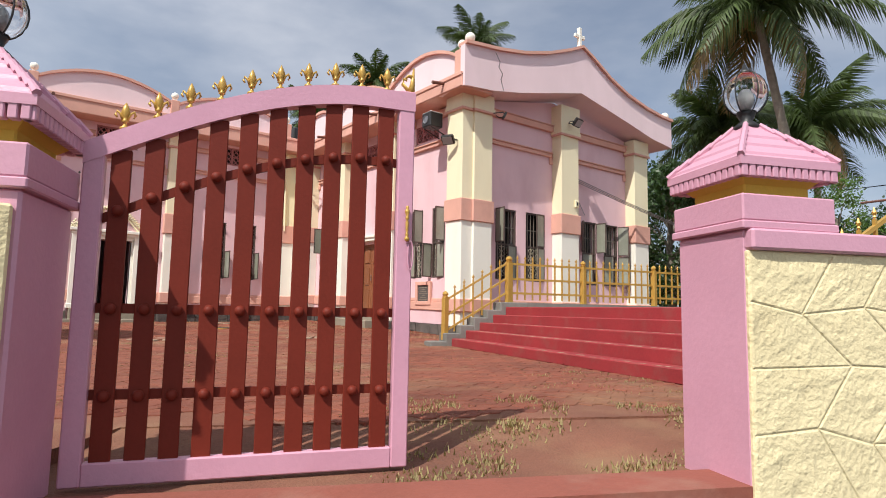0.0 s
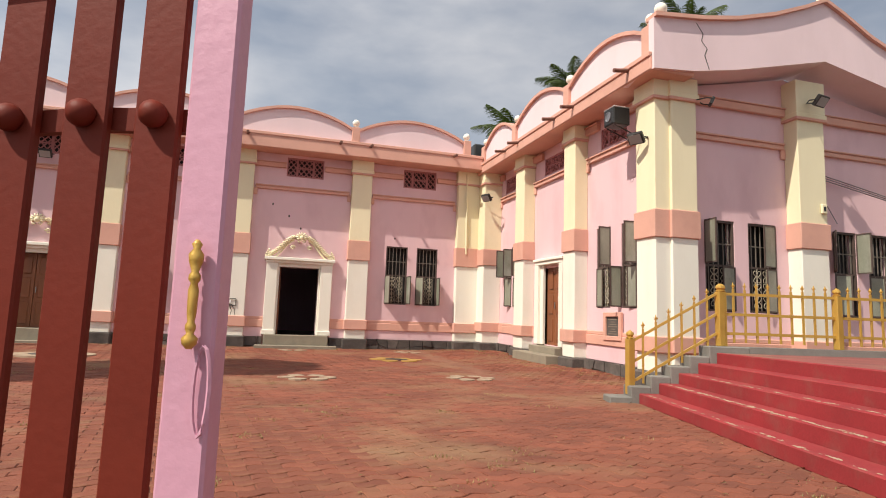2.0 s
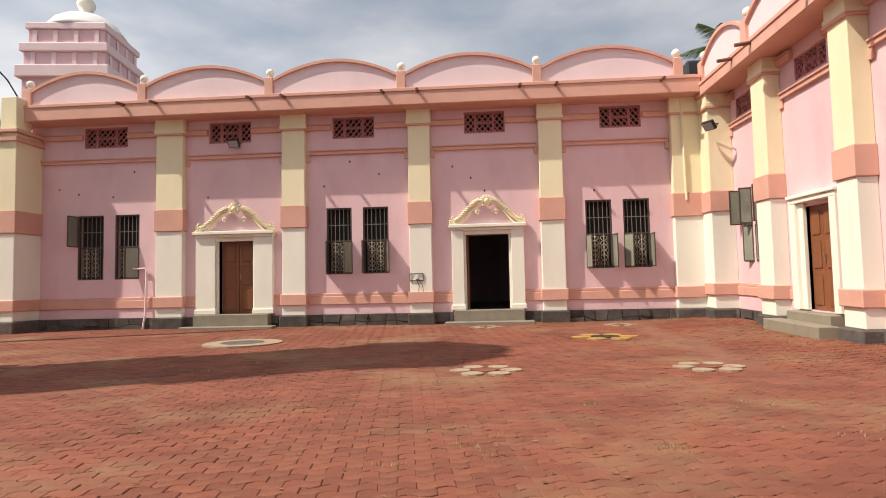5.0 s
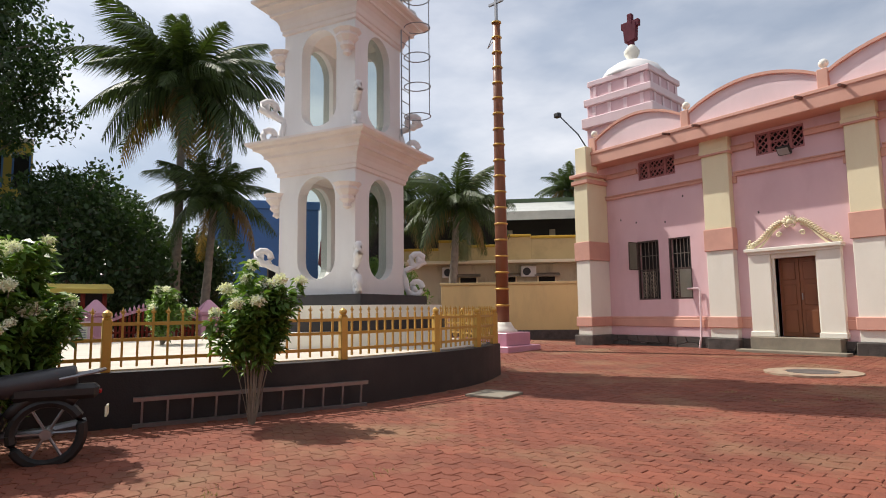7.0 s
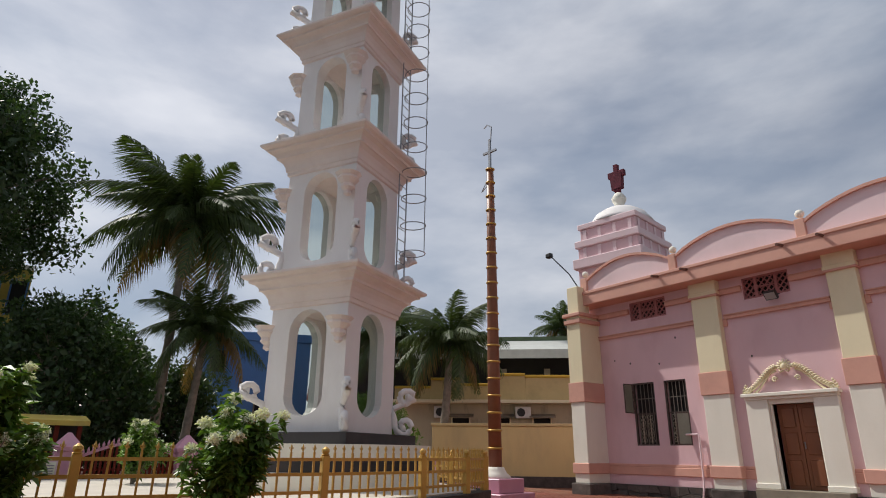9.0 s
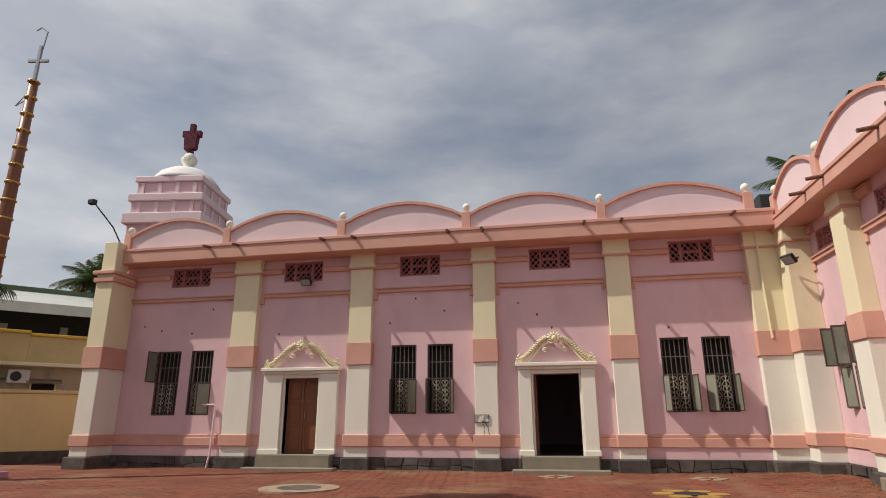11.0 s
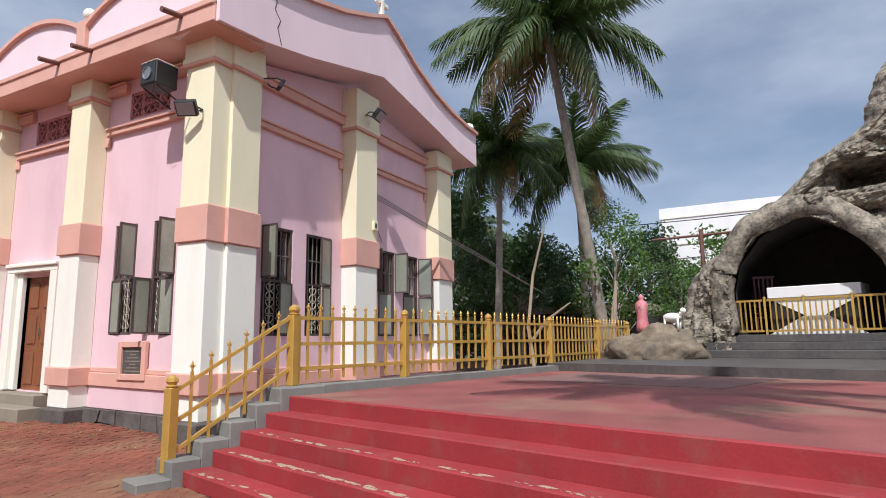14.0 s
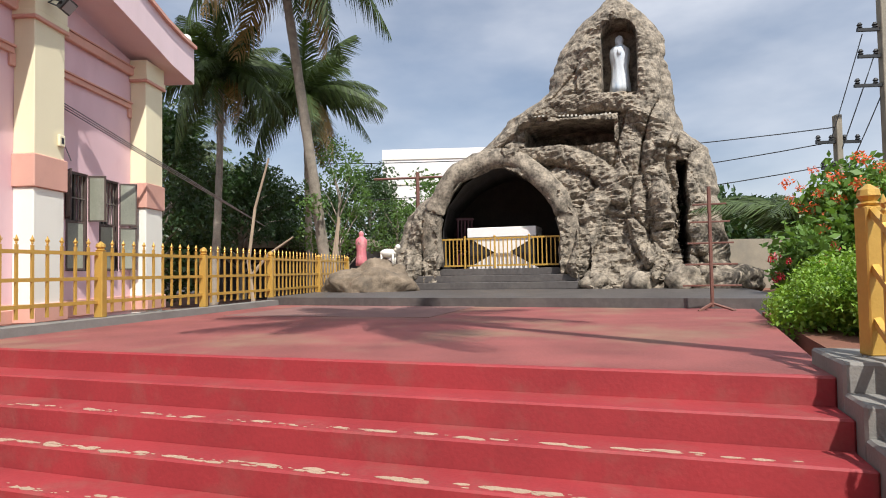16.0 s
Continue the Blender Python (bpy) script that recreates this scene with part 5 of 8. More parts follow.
# ---- neighbours ----
cw = struct("compound_wall", box(BM(), 0, 9.5, 0, 0.25, 0, 2.55, 0.02), mat("yellow_wall_paint", (0.66, 0.52, 0.24), 0.8, 0.06, 0.7, 50, 0.12, stain=(0.42, 0.33, 0.18), stain_amt=0.4, streak=0.3), "plain yellow compound wall with a stained foot", pose(-20.3, 21.0, 0, 0, 0, 47))
part("wall_cap", box(BM(), -0.05, 9.5, -0.06, 0.3, 2.55, 2.68, 0.02), OCHRE, cw, "", pose(-20.3, 21.0, 0, 0, 0, 47))
part("stained_foot", box(BM(), 0, 9.5, -0.03, 0, 0, 0.45, 0.01), STONE, cw, "dark rubble foot", pose(-20.3, 21.0, 0, 0, 0, 47))
oh = thing("ochre_house", "cream flat-roofed house with an ochre stepped parapet and air conditioners", "house", (-26.2, 22.7, 0), 49.5)
part("house_wall", box(BM(), 0, 11.5, 0, 8, 0, 4.3, 0.02), mat("stained_cream_plaster", (0.52, 0.47, 0.33), 0.85, 0.12, 1.2, 40, 0.3, stain=(0.2, 0.17, 0.12), stain_amt=0.8, stain_scale=1.5, streak=0.3), oh, "stained cream plaster walls")
for a, b, h in ((0, 2.0, 4.75), (2.0, 3.6, 5.2), (3.6, 5.2, 4.9), (5.2, 7.2, 5.45), (7.2, 11.5, 5.35)):
    pb = part("parapet_block", box(BM(), a, b, -0.35, 0.1, 4.1, h, 0.02), OCHRE, oh, "ochre stepped parapet block")
    part("parapet_cap", box(BM(), a, b, -0.42, 0.15, h, h + 0.14, 0.02), YELLOW, pb, "yellow cap")
part("eave", box(BM(), -0.3, 11.7, -0.9, 0, 3.95, 4.12, 0.02), CREAM, oh, "cream eave")
for x in (3.2, 5.4, 7.6, 10.0):
    hd_ = BM()
    prism(hd_, [(-0.02, 3.35), (-0.55, 3.22), (-0.55, 3.28), (-0.02, 3.44)], "x", x - 0.25, x + 1.15)
    part("window_hood", hd_, GREYSTEP, oh, "sloping concrete hood")
    w = part("window", box(BM(), x, x + 0.9, -0.05, 0.1, 1.9, 3.2), ROOMSHADE, oh, "dark window")
    part("window_frame", box(box(BM(), x - 0.08, x, -0.1, 0, 1.85, 3.25), x + 0.9, x + 0.98, -0.1, 0, 1.85, 3.25), CREAM, w)
for x in (2.2, 6.6):
    ac = thing("air_conditioner", "white outdoor air conditioner unit on the ochre house wall", "air conditioner", tuple(oh.matrix_world @ Vector((x, -0.4, 3.2))), 49.5, "outdoor air conditioners")
    part("casing", box(BM(), 0, 0.85, 0, 0.35, 0, 0.6, 0.03), ACWHITE, ac)
    fanb = BM()
    lathe(fanb, [(0.22, 0), (0.22, 0.02)], (0, 0, 0), 14)
    part("fan_grille", fanb, BLACK, ac, "", Matrix.Translation((0.32, -0.005, 0.3)) @ Matrix.Rotation(math.pi / 2, 4, "X"))
sh = thing("green_roofed_building", "long dark open-sided building with a green and white roof edge", "building", (-30.0, 28.0, 0), 47)
# solid block whose near-black colour replaces the shade under the roof
part("body", box(BM(), -6, 13, 3, 12, 0, 8.5), ROOMSHADE, sh, "near-black block painted as the shaded open floor")
part("lower_wall", box(BM(), -2, 12, 0.5, 3, 0, 4.6), OCHRE, sh)
for x in (1.5, 4.5, 7.5, 10.5):
    part("pillar", box(BM(), x, x + 0.4, 2.4, 2.8, 4.6, 7.0), GREYSTEP, sh)
rf = BM()
prism(rf, [(0.8, 7.5), (3.0, 8.6), (3.0, 9.1), (0.8, 8.1)], "x", -6, 13)
part("sheet_roof", rf, mat("pale_sheet_roof", (0.55, 0.56, 0.52), 0.5, 0.1, 2, 50, 0.1), sh, "pale sheet awning")
part("roof_beam", box(BM(), -6, 13, 2.9, 3.4, 8.4, 9.35), mat("green_beam_paint", (0.10, 0.14, 0.07), 0.7, 0.15, 2, 40, 0.2), sh, "green roof beam")
tk = thing("water_tank", "black plastic rooftop water tank", "water tank", tuple(oh.matrix_world @ Vector((10.3, 1.0, 4.35))), 0)
part("tank_body", lathe(BM(), [(0.55, 0), (0.58, 0.1), (0.55, 0.2), (0.58, 0.3), (0.55, 0.5), (0.58, 0.6), (0.5, 1.0), (0.2, 1.15), (0.2, 1.25)], (0, 0, 0), 16), BLACK, tk, "", None, True)
bh = thing("blue_house", "blue painted two-storey house among trees", "house", (-40.9, 15.8, 0), 68)
part("house_wall", box(BM(), 0, 7.5, 0, 6, 0, 9.0, 0.02), BLUEWALL, bh, "blue plaster walls")
part("parapet", box(BM(), -0.1, 7.6, -0.1, 0.2, 8.9, 9.5, 0.02), BLUEWALL, bh)
for x, z0 in ((0.8, 6.6), (4.8, 6.6), (4.0, 3.2)):
    w = part("window", box(BM(), x, x + 0.9, -0.06, 0.1, z0, z0 + 1.5), ROOMSHADE, bh, "dark window")
    part("window_frame", box(box(BM(), x - 0.1, x, -0.1, 0, z0 - 0.1, z0 + 1.6), x + 0.9, x + 1.0, -0.1, 0, z0 - 0.1, z0 + 1.6), GREYSTEP, w)
rh = thing("red_roofed_house", "low house with a red tiled roof behind the tower", "house", (-38.5, 23.5, 0), 62)
part("house_wall", box(BM(), 0, 7, 0, 5, 0, 5.0), GREYSTEP, rh)
rb = BM()
prism(rb, [(-0.5, 4.9), (2.5, 7.0), (5.5, 4.9)], "x", -0.5, 7.5)
part("roof", rb, mat("red_roof_tile", (0.42, 0.09, 0.08), 0.7, 0.15, 3, 30, 0.4), rh, "red tiled roof")

yb = thing("yellow_building", "yellow and white storeyed building among the roadside trees", "building", (-33.0, 1.2, 0))
YB = mat("bright_yellow_plaster", (0.62, 0.47, 0.10), 0.8, 0.1, 1.0, 40, 0.2, stain=(0.4, 0.32, 0.14), stain_amt=0.4)
part("building_wall", box(BM(), -8, 0, 0, 3.9, 0, 10.2, 0.03), WHITE, yb, "white side wall")
part("front_panel", box(BM(), -0.1, 0.12, 1.9, 3.9, 6.9, 9.9, 0.02), YB, yb, "yellow upper front")
part("balcony_slab", box(BM(), -0.1, 1.0, 1.2, 4.2, 6.6, 6.85, 0.02), GREYSTEP, yb, "grey balcony slab")
for y in (1.9, 3.0):
    w = part("window", box(BM(), 0.1, 0.15, y + 0.15, y + 0.75, 7.6, 9.3), ROOMSHADE, yb, "dark window")
    part("window_frame", box(box(BM(), 0.1, 0.18, y + 0.07, y + 0.15, 7.55, 9.35), 0.1, 0.18, y + 0.75, y + 0.83, 7.55, 9.35), BLUEWALL, w, "blue frame")
sta = thing("roadside_stall", "roadside stall with a yellow awning and dark red posts", "stall", (-22.0, 5.4, 0))
part("awning", prism(BM(), [(-0.3, 2.3), (1.1, 2.12), (1.1, 2.28), (-0.3, 2.5)], "y", -0.3, 2.0), YB, sta, "yellow awning")
for y in (0.0, 1.1, 1.75):
    part("post", box(BM(), 0.8, 0.95, y - 0.07, y + 0.07, 0, 2.2, 0.01), GATERED, sta, "dark red post")
part("counter", box(BM(), 0.0, 0.8, -0.1, 1.8, 0, 1.0, 0.02), WOOD, sta, "brown counter")
part("back_board", box(BM(), -0.35, -0.25, -0.2, 1.9, 0, 2.3, 0.01), BLACKPAINT, sta, "dark back board")

# ---- west entrance beyond the island ----
for y in (4.85, 6.6, 9.9):
    p = thing("entrance_pillar", "pink and cream entrance pillar with a small tiled cap", "gate pillar", (-18.3, y, 0), 0, "entrance pillars")
    part("shaft", box(BM(), -0.3, 0.3, -0.3, 0.3, 0, 1.35, 0.02), GATEPINK if y > 5 else IVORY, p)
    part("cap", lathe(BM(), [(0.5, 1.35), (0.52, 1.45), (0.3, 1.65), (0.06, 1.85)], (0, 0, 0), 4, math.pi / 4), GATEPINK, p, "pink tile cap")
eg = thing("entrance_gate", "closed oxide red slatted gate with an arched pink top rail", "gate", (-18.3, 6.95, 0), 90)
for k in range(22):
    s = 0.05 + k * 0.125
    zt = 1.15 + 0.5 * math.sin(math.pi * s / 2.75) * 0.8
    part("slat", box(BM(), s, s + 0.07, -0.015, 0.015, 0.15, zt), GATERED, eg)
    part("spike", lathe(BM(), [(0.03, zt + 0.08), (0.04, zt + 0.14), (0.005, zt + 0.24)], (s + 0.035, 0, 0), 6), GATEPINK, eg)
tb = BM()
strip(tb, [(2.75 * i / 16, 1.13 + 0.4 * math.sin(math.pi * i / 16)) for i in range(17)], "y", -0.03, 0.03, 0.09)
part("arched_rail", tb, GATEPINK, eg, "pink arched rail")
for zz in (0.35, 0.8):
    part("cross_bar", box(BM(), 0, 2.75, 0.015, 0.035, zz, zz + 0.06), GATERED, eg)
nb = thing("notice_board", "white paper notices pasted on a pale wall", "notice", (-17.9, 5.1, 0), 90)
part("board", box(BM(), 0, 1.35, 0, 0.08, 0, 1.2, 0.01), PALE, nb, "pale pink wall panel")
for k in range(3):
    sheet = part("paper", box(BM(), 0.1 + k * 0.42, 0.44 + k * 0.42, -0.012, 0, 0.45, 1.05), FLOWHITE, nb, "white paper notice")
    lines = BM()
    for r in range(7):
        box(lines, 0.14 + k * 0.42, 0.40 + k * 0.42, -0.016, -0.012, 0.52 + r * 0.07, 0.545 + r * 0.07)
    part("text_bar", lines, STEEL, sheet)
struct("west_wall", box(box(BM(), -18.6, -18.3, 3.5, 4.6, 0, 1.2, 0.01), -18.6, -18.3, 10.2, 20.0, 0, 1.2, 0.01), PALE, "low pale wall at the west entrance")

# ---- ladder, motorbike, slab by the island ----
la = thing("aluminium_ladder", "grey aluminium ladder lying on its side against the black wall", "ladder", (-5.78, 5.75, 0), 84)
la.matrix_world = pose(-5.78, 5.75, 0.0, 8, 0, 84)
for zz in (0.03, 0.36):
    part("stile", box(BM(), 0, 3.1, -0.02, 0.02, zz - 0.025, zz + 0.025), STEEL, la)
rg = part("ladder_rung", box(BM(), -0.012, 0.012, -0.012, 0.012, 0.05, 0.34), STEEL, la)
rg.location.x = 0.1
for k in range(1, 11):
    inst("ladder_rung", rg, la, Matrix.Translation((0.1 + k * 0.29, 0, 0)))
cs = thing("cover_slab", "grey concrete cover slab lying on the pavers", "slab", (-5.0, 10.95, 0), 20)
part("slab", box(BM(), -0.35, 0.35, -0.35, 0.35, 0, 0.05, 0.01), GREYSTEP, cs)


def motorbike(loc, rz):
    t = thing("motorbike", "black parked motorbike seen from its tail", "motorbike", loc, rz)
    for x in (0.0, 1.27):
        w = part("wheel", BM(), BLACK, t, "black spoked wheel")
        bm = BM()
        ring = [(x + 0.29 * math.cos(a), 0, 0.29 + 0.29 * math.sin(a)) for a in [i * 2 * math.pi / 24 for i in range(25)]]
        tube(bm, [(p[0], p[1], p[2]) for p in ring], 0.05, 7)
        bm.to_mesh(w.data)
        bm.free()
        sp = BM()
        for k in range(6):
            a = k * math.pi / 3
            tube(sp, [(x, 0, 0.29), (x + 0.26 * math.cos(a), 0, 0.29 + 0.26 * math.sin(a))], 0.014, 5)
        tube(sp, [(x, -0.08, 0.29), (x, 0.08, 0.29)], 0.05, 8)
        part("rim", sp, STEEL, w)
        fd = BM()
        tube(fd, [(x + 0.36 * math.cos(a), 0, 0.29 + 0.36 * math.sin(a)) for a in [0.5 + i * 0.22 for i in range(9)]], 0.06, 6)
        part("mudguard", fd, BLACK, t, "black mudguard", None, True)
    body = BM()
    for sx, sz, rx, rz_, c in ((0.95, 0.72, 0.28, 0.15, 0), (0.6, 0.42, 0.26, 0.2, 0)):
        ball(body, (sx, 0, sz), rx, 12, rz_ / rx)
    part("tank_and_engine", body, BLACK, t, "", None, True)
    part("seat", tube(BM(), [(-0.22, 0, 0.82), (0.0, 0, 0.79), (0.35, 0, 0.74), (0.7, 0, 0.76)], 0.1, 8, 0.12), mat("seat_vinyl", (0.05, 0.05, 0.055), 0.35, 0.1, 4, 60, 0.1), t, "shiny black seat", None, True)
    tail = BM()
    box(tail, -0.42, 0.3, -0.09, 0.09, 0.6, 0.74, 0.04)
    part("tail", tail, BLACK, t)
    part("tail_lamp", box(BM(), -0.44, -0.41, -0.04, 0.04, 0.64, 0.68, 0.008), mat("red_lens", (0.4, 0.02, 0.02), 0.2, 0.05, 5, 50, 0), t, "red tail lamp")
    part("number_plate", box(BM(), -0.5, -0.48, -0.1, 0.1, 0.42, 0.52, 0.004), FLOWHITE, t, "white plate")
    part("grab_rail", tube(BM(), [(-0.1, -0.13, 0.8), (-0.42, -0.12, 0.86), (-0.46, 0, 0.87), (-0.42, 0.12, 0.86), (-0.1, 0.13, 0.8)], 0.016, 6), STEEL, t, "steel grab rail")
    part("exhaust", tube(BM(), [(0.6, -0.16, 0.25), (0.1, -0.18, 0.27), (-0.3, -0.19, 0.34)], 0.05, 8), STEEL, t)
    part("fork", tube(BM(), [(1.27, 0, 0.29), (1.02, 0, 0.98)], 0.03, 6), STEEL, t)
    part("handlebar", tube(BM(), [(0.85, -0.36, 1.0), (1.0, -0.15, 1.03), (1.0, 0.15, 1.03), (0.85, 0.36, 1.0)], 0.016, 6), BLACK, t)
    part("headlamp", ball(BM(), (1.12, 0, 0.9), 0.1, 10), LENS, t, "", None, True)
    part("side_stand", tube(BM(), [(0.5, 0.12, 0.3), (0.55, 0.26, 0.0)], 0.012, 5), STEEL, t)
    return t


motorbike((-4.35, 4.8, 0.0), 258)


# ---- grotto ----
gt = thing("rock_grotto", "tall brown cement rock grotto with a cave and a niche", "grotto", tuple(M_P @ Vector((11.6, 3.5, 0.95))), 0)
M_G = gt.matrix_world.inverted() @ M_P
SIL_L = [(0.8, 7.9), (1.44, 7.85), (2.07, 7.69), (2.93, 7.34), (3.3, 6.91), (3.73, 6.16), (4.17, 5.83), (4.66, 5.18), (5.35, 4.4), (5.68, 3.86), (6.0, 3.41), (6.78, 3.1), (7.19, 2.87), (7.72, 2.43), (8.09, 2.0), (8.36, 1.65)]
SIL_R = [(0.8, -1.25), (1.16, -0.95), (1.83, -0.8), (2.77, -0.7), (3.72, -0.62), (4.25, -0.45), (4.73, 0.1), (5.44, 0.27), (6.15, 0.38), (7.15, 0.48), (7.71, 0.92), (8.2, 1.31), (8.36, 1.6)]


def lerp_tab(tab, z):
    for (a, p), (b, q) in zip(tab[:-1], tab[1:]):
        if z <= b:
            return p + (q - p) * max(0, (z - a) / (b - a))
    return tab[-1][1]


CAVE = [(1.45, 6.14), (2.49, 6.18), (3.1, 6.01), (3.69, 5.52), (3.99, 4.96), (4.08, 4.53), (3.77, 3.98), (3.34, 3.4), (2.81, 3.12), (2.23, 3.0), (1.45, 3.04)]
CAVE_L = [(1.0, 6.14), (2.49, 6.18), (3.1, 6.01), (3.69, 5.52), (3.99, 4.96), (4.08, 4.53)]
CAVE_R = [(1.0, 3.04), (2.23, 3.0), (2.81, 3.12), (3.34, 3.4), (3.77, 3.98), (4.08, 4.53)]


def in_cave(y, z, grow=0.0):
    if z > 4.08 + grow:
        return False
    zz = min(z, 4.07)
    return lerp_tab(CAVE_R, zz) - grow < y < lerp_tab(CAVE_L, zz) + grow


def in_niche(y, z, grow=0.0):
    if not 5.72 - grow < z < 7.6 + grow:
        return False
    w = 0.42 if z < 7.2 else 0.42 * math.sqrt(max(0.0, 1 - ((z - 7.2) / 0.38) ** 2))
    return abs(y - 1.55) < w + grow


def in_slot(y, z):
    return 1.7 < y < 3.88 and 4.5 < z < 4.98 + 0.1 * math.sin((y - 1.7) * 1.4)


def in_slit(y, z):
    return abs(y - 0.2) < 0.09 + 0.03 * math.sin(z * 7) and 1.4 < z < 3.95


# long rolled ribs across the rock, as (across, height) lines
RIBS = [
    [(2.1, 7.9), (2.6, 6.8), (3.4, 5.9), (4.4, 5.0), (5.7, 4.0), (6.7, 3.0), (6.95, 1.4)],
    [(2.2, 5.6), (2.25, 6.9), (1.6, 7.9), (0.9, 7.1), (0.85, 5.6)],
    [(0.9, 5.5), (1.3, 4.5), (1.5, 3.6), (2.2, 2.8), (2.6, 1.4)],
    [(0.45, 5.2), (0.85, 3.9), (0.55, 2.5), (1.1, 1.2)],
    [(-0.3, 4.2), (0.0, 3.0), (-0.45, 1.4)],
    [(4.5, 5.1), (3.4, 5.4), (2.2, 5.5), (1.1, 5.3)],
    [(4.2, 4.45), (3.0, 4.25), (2.1, 3.9), (1.6, 3.1)],
]
RIBS = [smooth_line([Vector((p[0], p[1], 0)) for p in r], 3) for r in RIBS]


def rib_height(y, z):
    """Roll of the nearest rib, with a groove along its sides."""
    best, h = 9.0, 0.0
    for k, r in enumerate(RIBS):
        for a, b in zip(r[:-1], r[1:]):
            dx, dz = b[0] - a[0], b[1] - a[1]
            t = max(0.0, min(1.0, ((y - a[0]) * dx + (z - a[1]) * dz) / (dx * dx + dz * dz + 1e-9)))
            d = math.hypot(y - a[0] - dx * t, z - a[1] - dz * t)
            best = min(best, d)
    if best < 0.26:
        return 0.2 * math.sqrt(1 - (best / 0.26) ** 2)
    return -0.1 * math.exp(-((best - 0.3) / 0.07) ** 2)


NZ_, NY_ = 230, 240
noise.seed_set(3)
front, back = {}, {}
bm = BM()
for j in range(NZ_ + 1):
    z = 0.8 + (8.36 - 0.8) * j / NZ_
    yl, yr = lerp_tab(SIL_L, z), lerp_tab(SIL_R, z)
    yl += 0.10 * noise.noise((z * 2.3, 1.7, 0)) + 0.05 * noise.noise((z * 7.0, 3.1, 0))
    yr += 0.10 * noise.noise((z * 2.1, 9.7, 0)) + 0.05 * noise.noise((z * 6.0, 5.1, 0))
    for i in range(NY_ + 1):
        t = i / NY_
        y = yr + (yl - yr) * t
        e = min(t, 1 - t) * (yl - yr)
        edge_d = min(1.0, e / 0.9)
        thick = (1.5 - 1.05 * (z - 0.8) / 7.6) * math.sqrt(max(0.0, 1 - (1 - edge_d) ** 2))
        # folded, strata-like relief with boulders towards the foot
        v = Vector((y * 0.75, z * 1.15, 2.0))
        w = noise.noise_vector(v * 0.9)
        rid = 1 - abs(noise.noise(Vector((y * 1.1 + w.x * 0.9, z * 1.7 + w.y * 0.9, 0.3))))
        rid2 = 1 - abs(noise.noise(Vector((y * 2.6 + w.y, z * 3.2 + w.x, 5.3))))
        # slabs with dark joints between, each set at its own depth
        pv = Vector((y * 1.25 + w.x * 0.55, z * 0.95 + w.y * 0.55, 0.4))
        dist, cells = noise.voronoi(pv)
        gap = min(1.0, (dist[1] - dist[0]) / 0.16)
        slab = 0.20 * noise.cell(cells[0] * 13.7 + Vector((0.5, 0.5, 0.5)))
        bl = max(0.0, min(1.0, (2.6 - y) / 1.2)) * max(0.0, min(1.0, (5.4 - z) / 0.6))
        bl = max(bl, 0.25)
        lay = z * 3.6 + y * 0.5 + 1.3 * noise.noise(Vector((y * 0.9, z * 0.8, 7.0)))
        fold = math.sin((y * 0.85 - z * 0.5) * 5.0 + 4.0 * w.x) * 0.5 + 0.5
        d = 0.22 * (rid - 0.6) + 0.12 * (rid2 - 0.6) + 0.14 * noise.noise(v * 1.3) + bl * (slab * gap - 0.2 * (1 - gap) ** 2 + 0.07 * (lay - math.floor(lay)))
        d += (1 - bl) * (0.05 * fold - 0.03 * max(0.0, 0.25 - fold) * 4)
        d += rib_height(y + 0.12 * w.x, z + 0.12 * w.y)
        d += 0.05 * (1 - 2 * abs(noise.noise(Vector((y * 4.0 + w.x * 3, z * 6 + w.y * 3, 1))))) + 0.05 * noise.noise(Vector((y * 8, z * 10, 4))) + 0.035 * noise.noise(Vector((y * 16, z * 20, 1)))
        foot = max(0.0, 1 - (z - 0.8) / 1.3)
        d += foot * (0.35 + 0.45 * (1 - abs(noise.noise(Vector((y * 1.9, z * 2.4, 8.0)))))) * (0.0 if 2.3 < y < 6.8 else 1.0)
        x = 11.75 - thick * 0.55 - d * edge_d
        # rolled rib round the cave and the niche
        if in_cave(y, z, 0.42) and not in_cave(y, z, 0.0):
            x -= 0.18
        if in_niche(y, z, 0.2):
            x = min(x, 11.35)
        if 3.95 < z < 4.5 and 1.6 < y < 4.0:
            x += 0.1
        if 4.98 < z < 5.2 and 1.6 < y < 4.0:
            x -= 0.22
        if in_slot(y, z) or in_slit(y, z):
            x += 1.5
        if in_niche(y, z):
            x = 12.15
        front[i, j] = bm.verts.new((x, y, z))
        back[i, j] = bm.verts.new((11.9 + thick * 0.8 + 0.2 * noise.noise(v * 1.1) + (1.2 if in_cave(y, z, 0.5) else 0.0), y, z))
for j in range(NZ_):
    for i in range(NY_):
        q = [(i, j), (i + 1, j), (i + 1, j + 1), (i, j + 1)]
        yc = sum(front[k].co.y for k in q) / 4
        zc = sum(front[k].co.z for k in q) / 4
        bm.faces.new([back[k] for k in q])
        if in_cave(yc, zc):
            continue
        bm.faces.new([front[k] for k in q[::-1]])
for j in range(NZ_):
    for i in (0, NY_):
        bm.faces.new((front[i, j], front[i, j + 1], back[i, j + 1], back[i, j]))
for i in range(NY_):
    bm.faces.new((front[i, NZ_], front[i + 1, NZ_], back[i + 1, NZ_], back[i, NZ_]))
bmesh.ops.recalc_face_normals(bm, faces=bm.faces)
part("rock_body", bm, ROCK, gt, "modelled cement rock, brown with dark weathering", M_G)
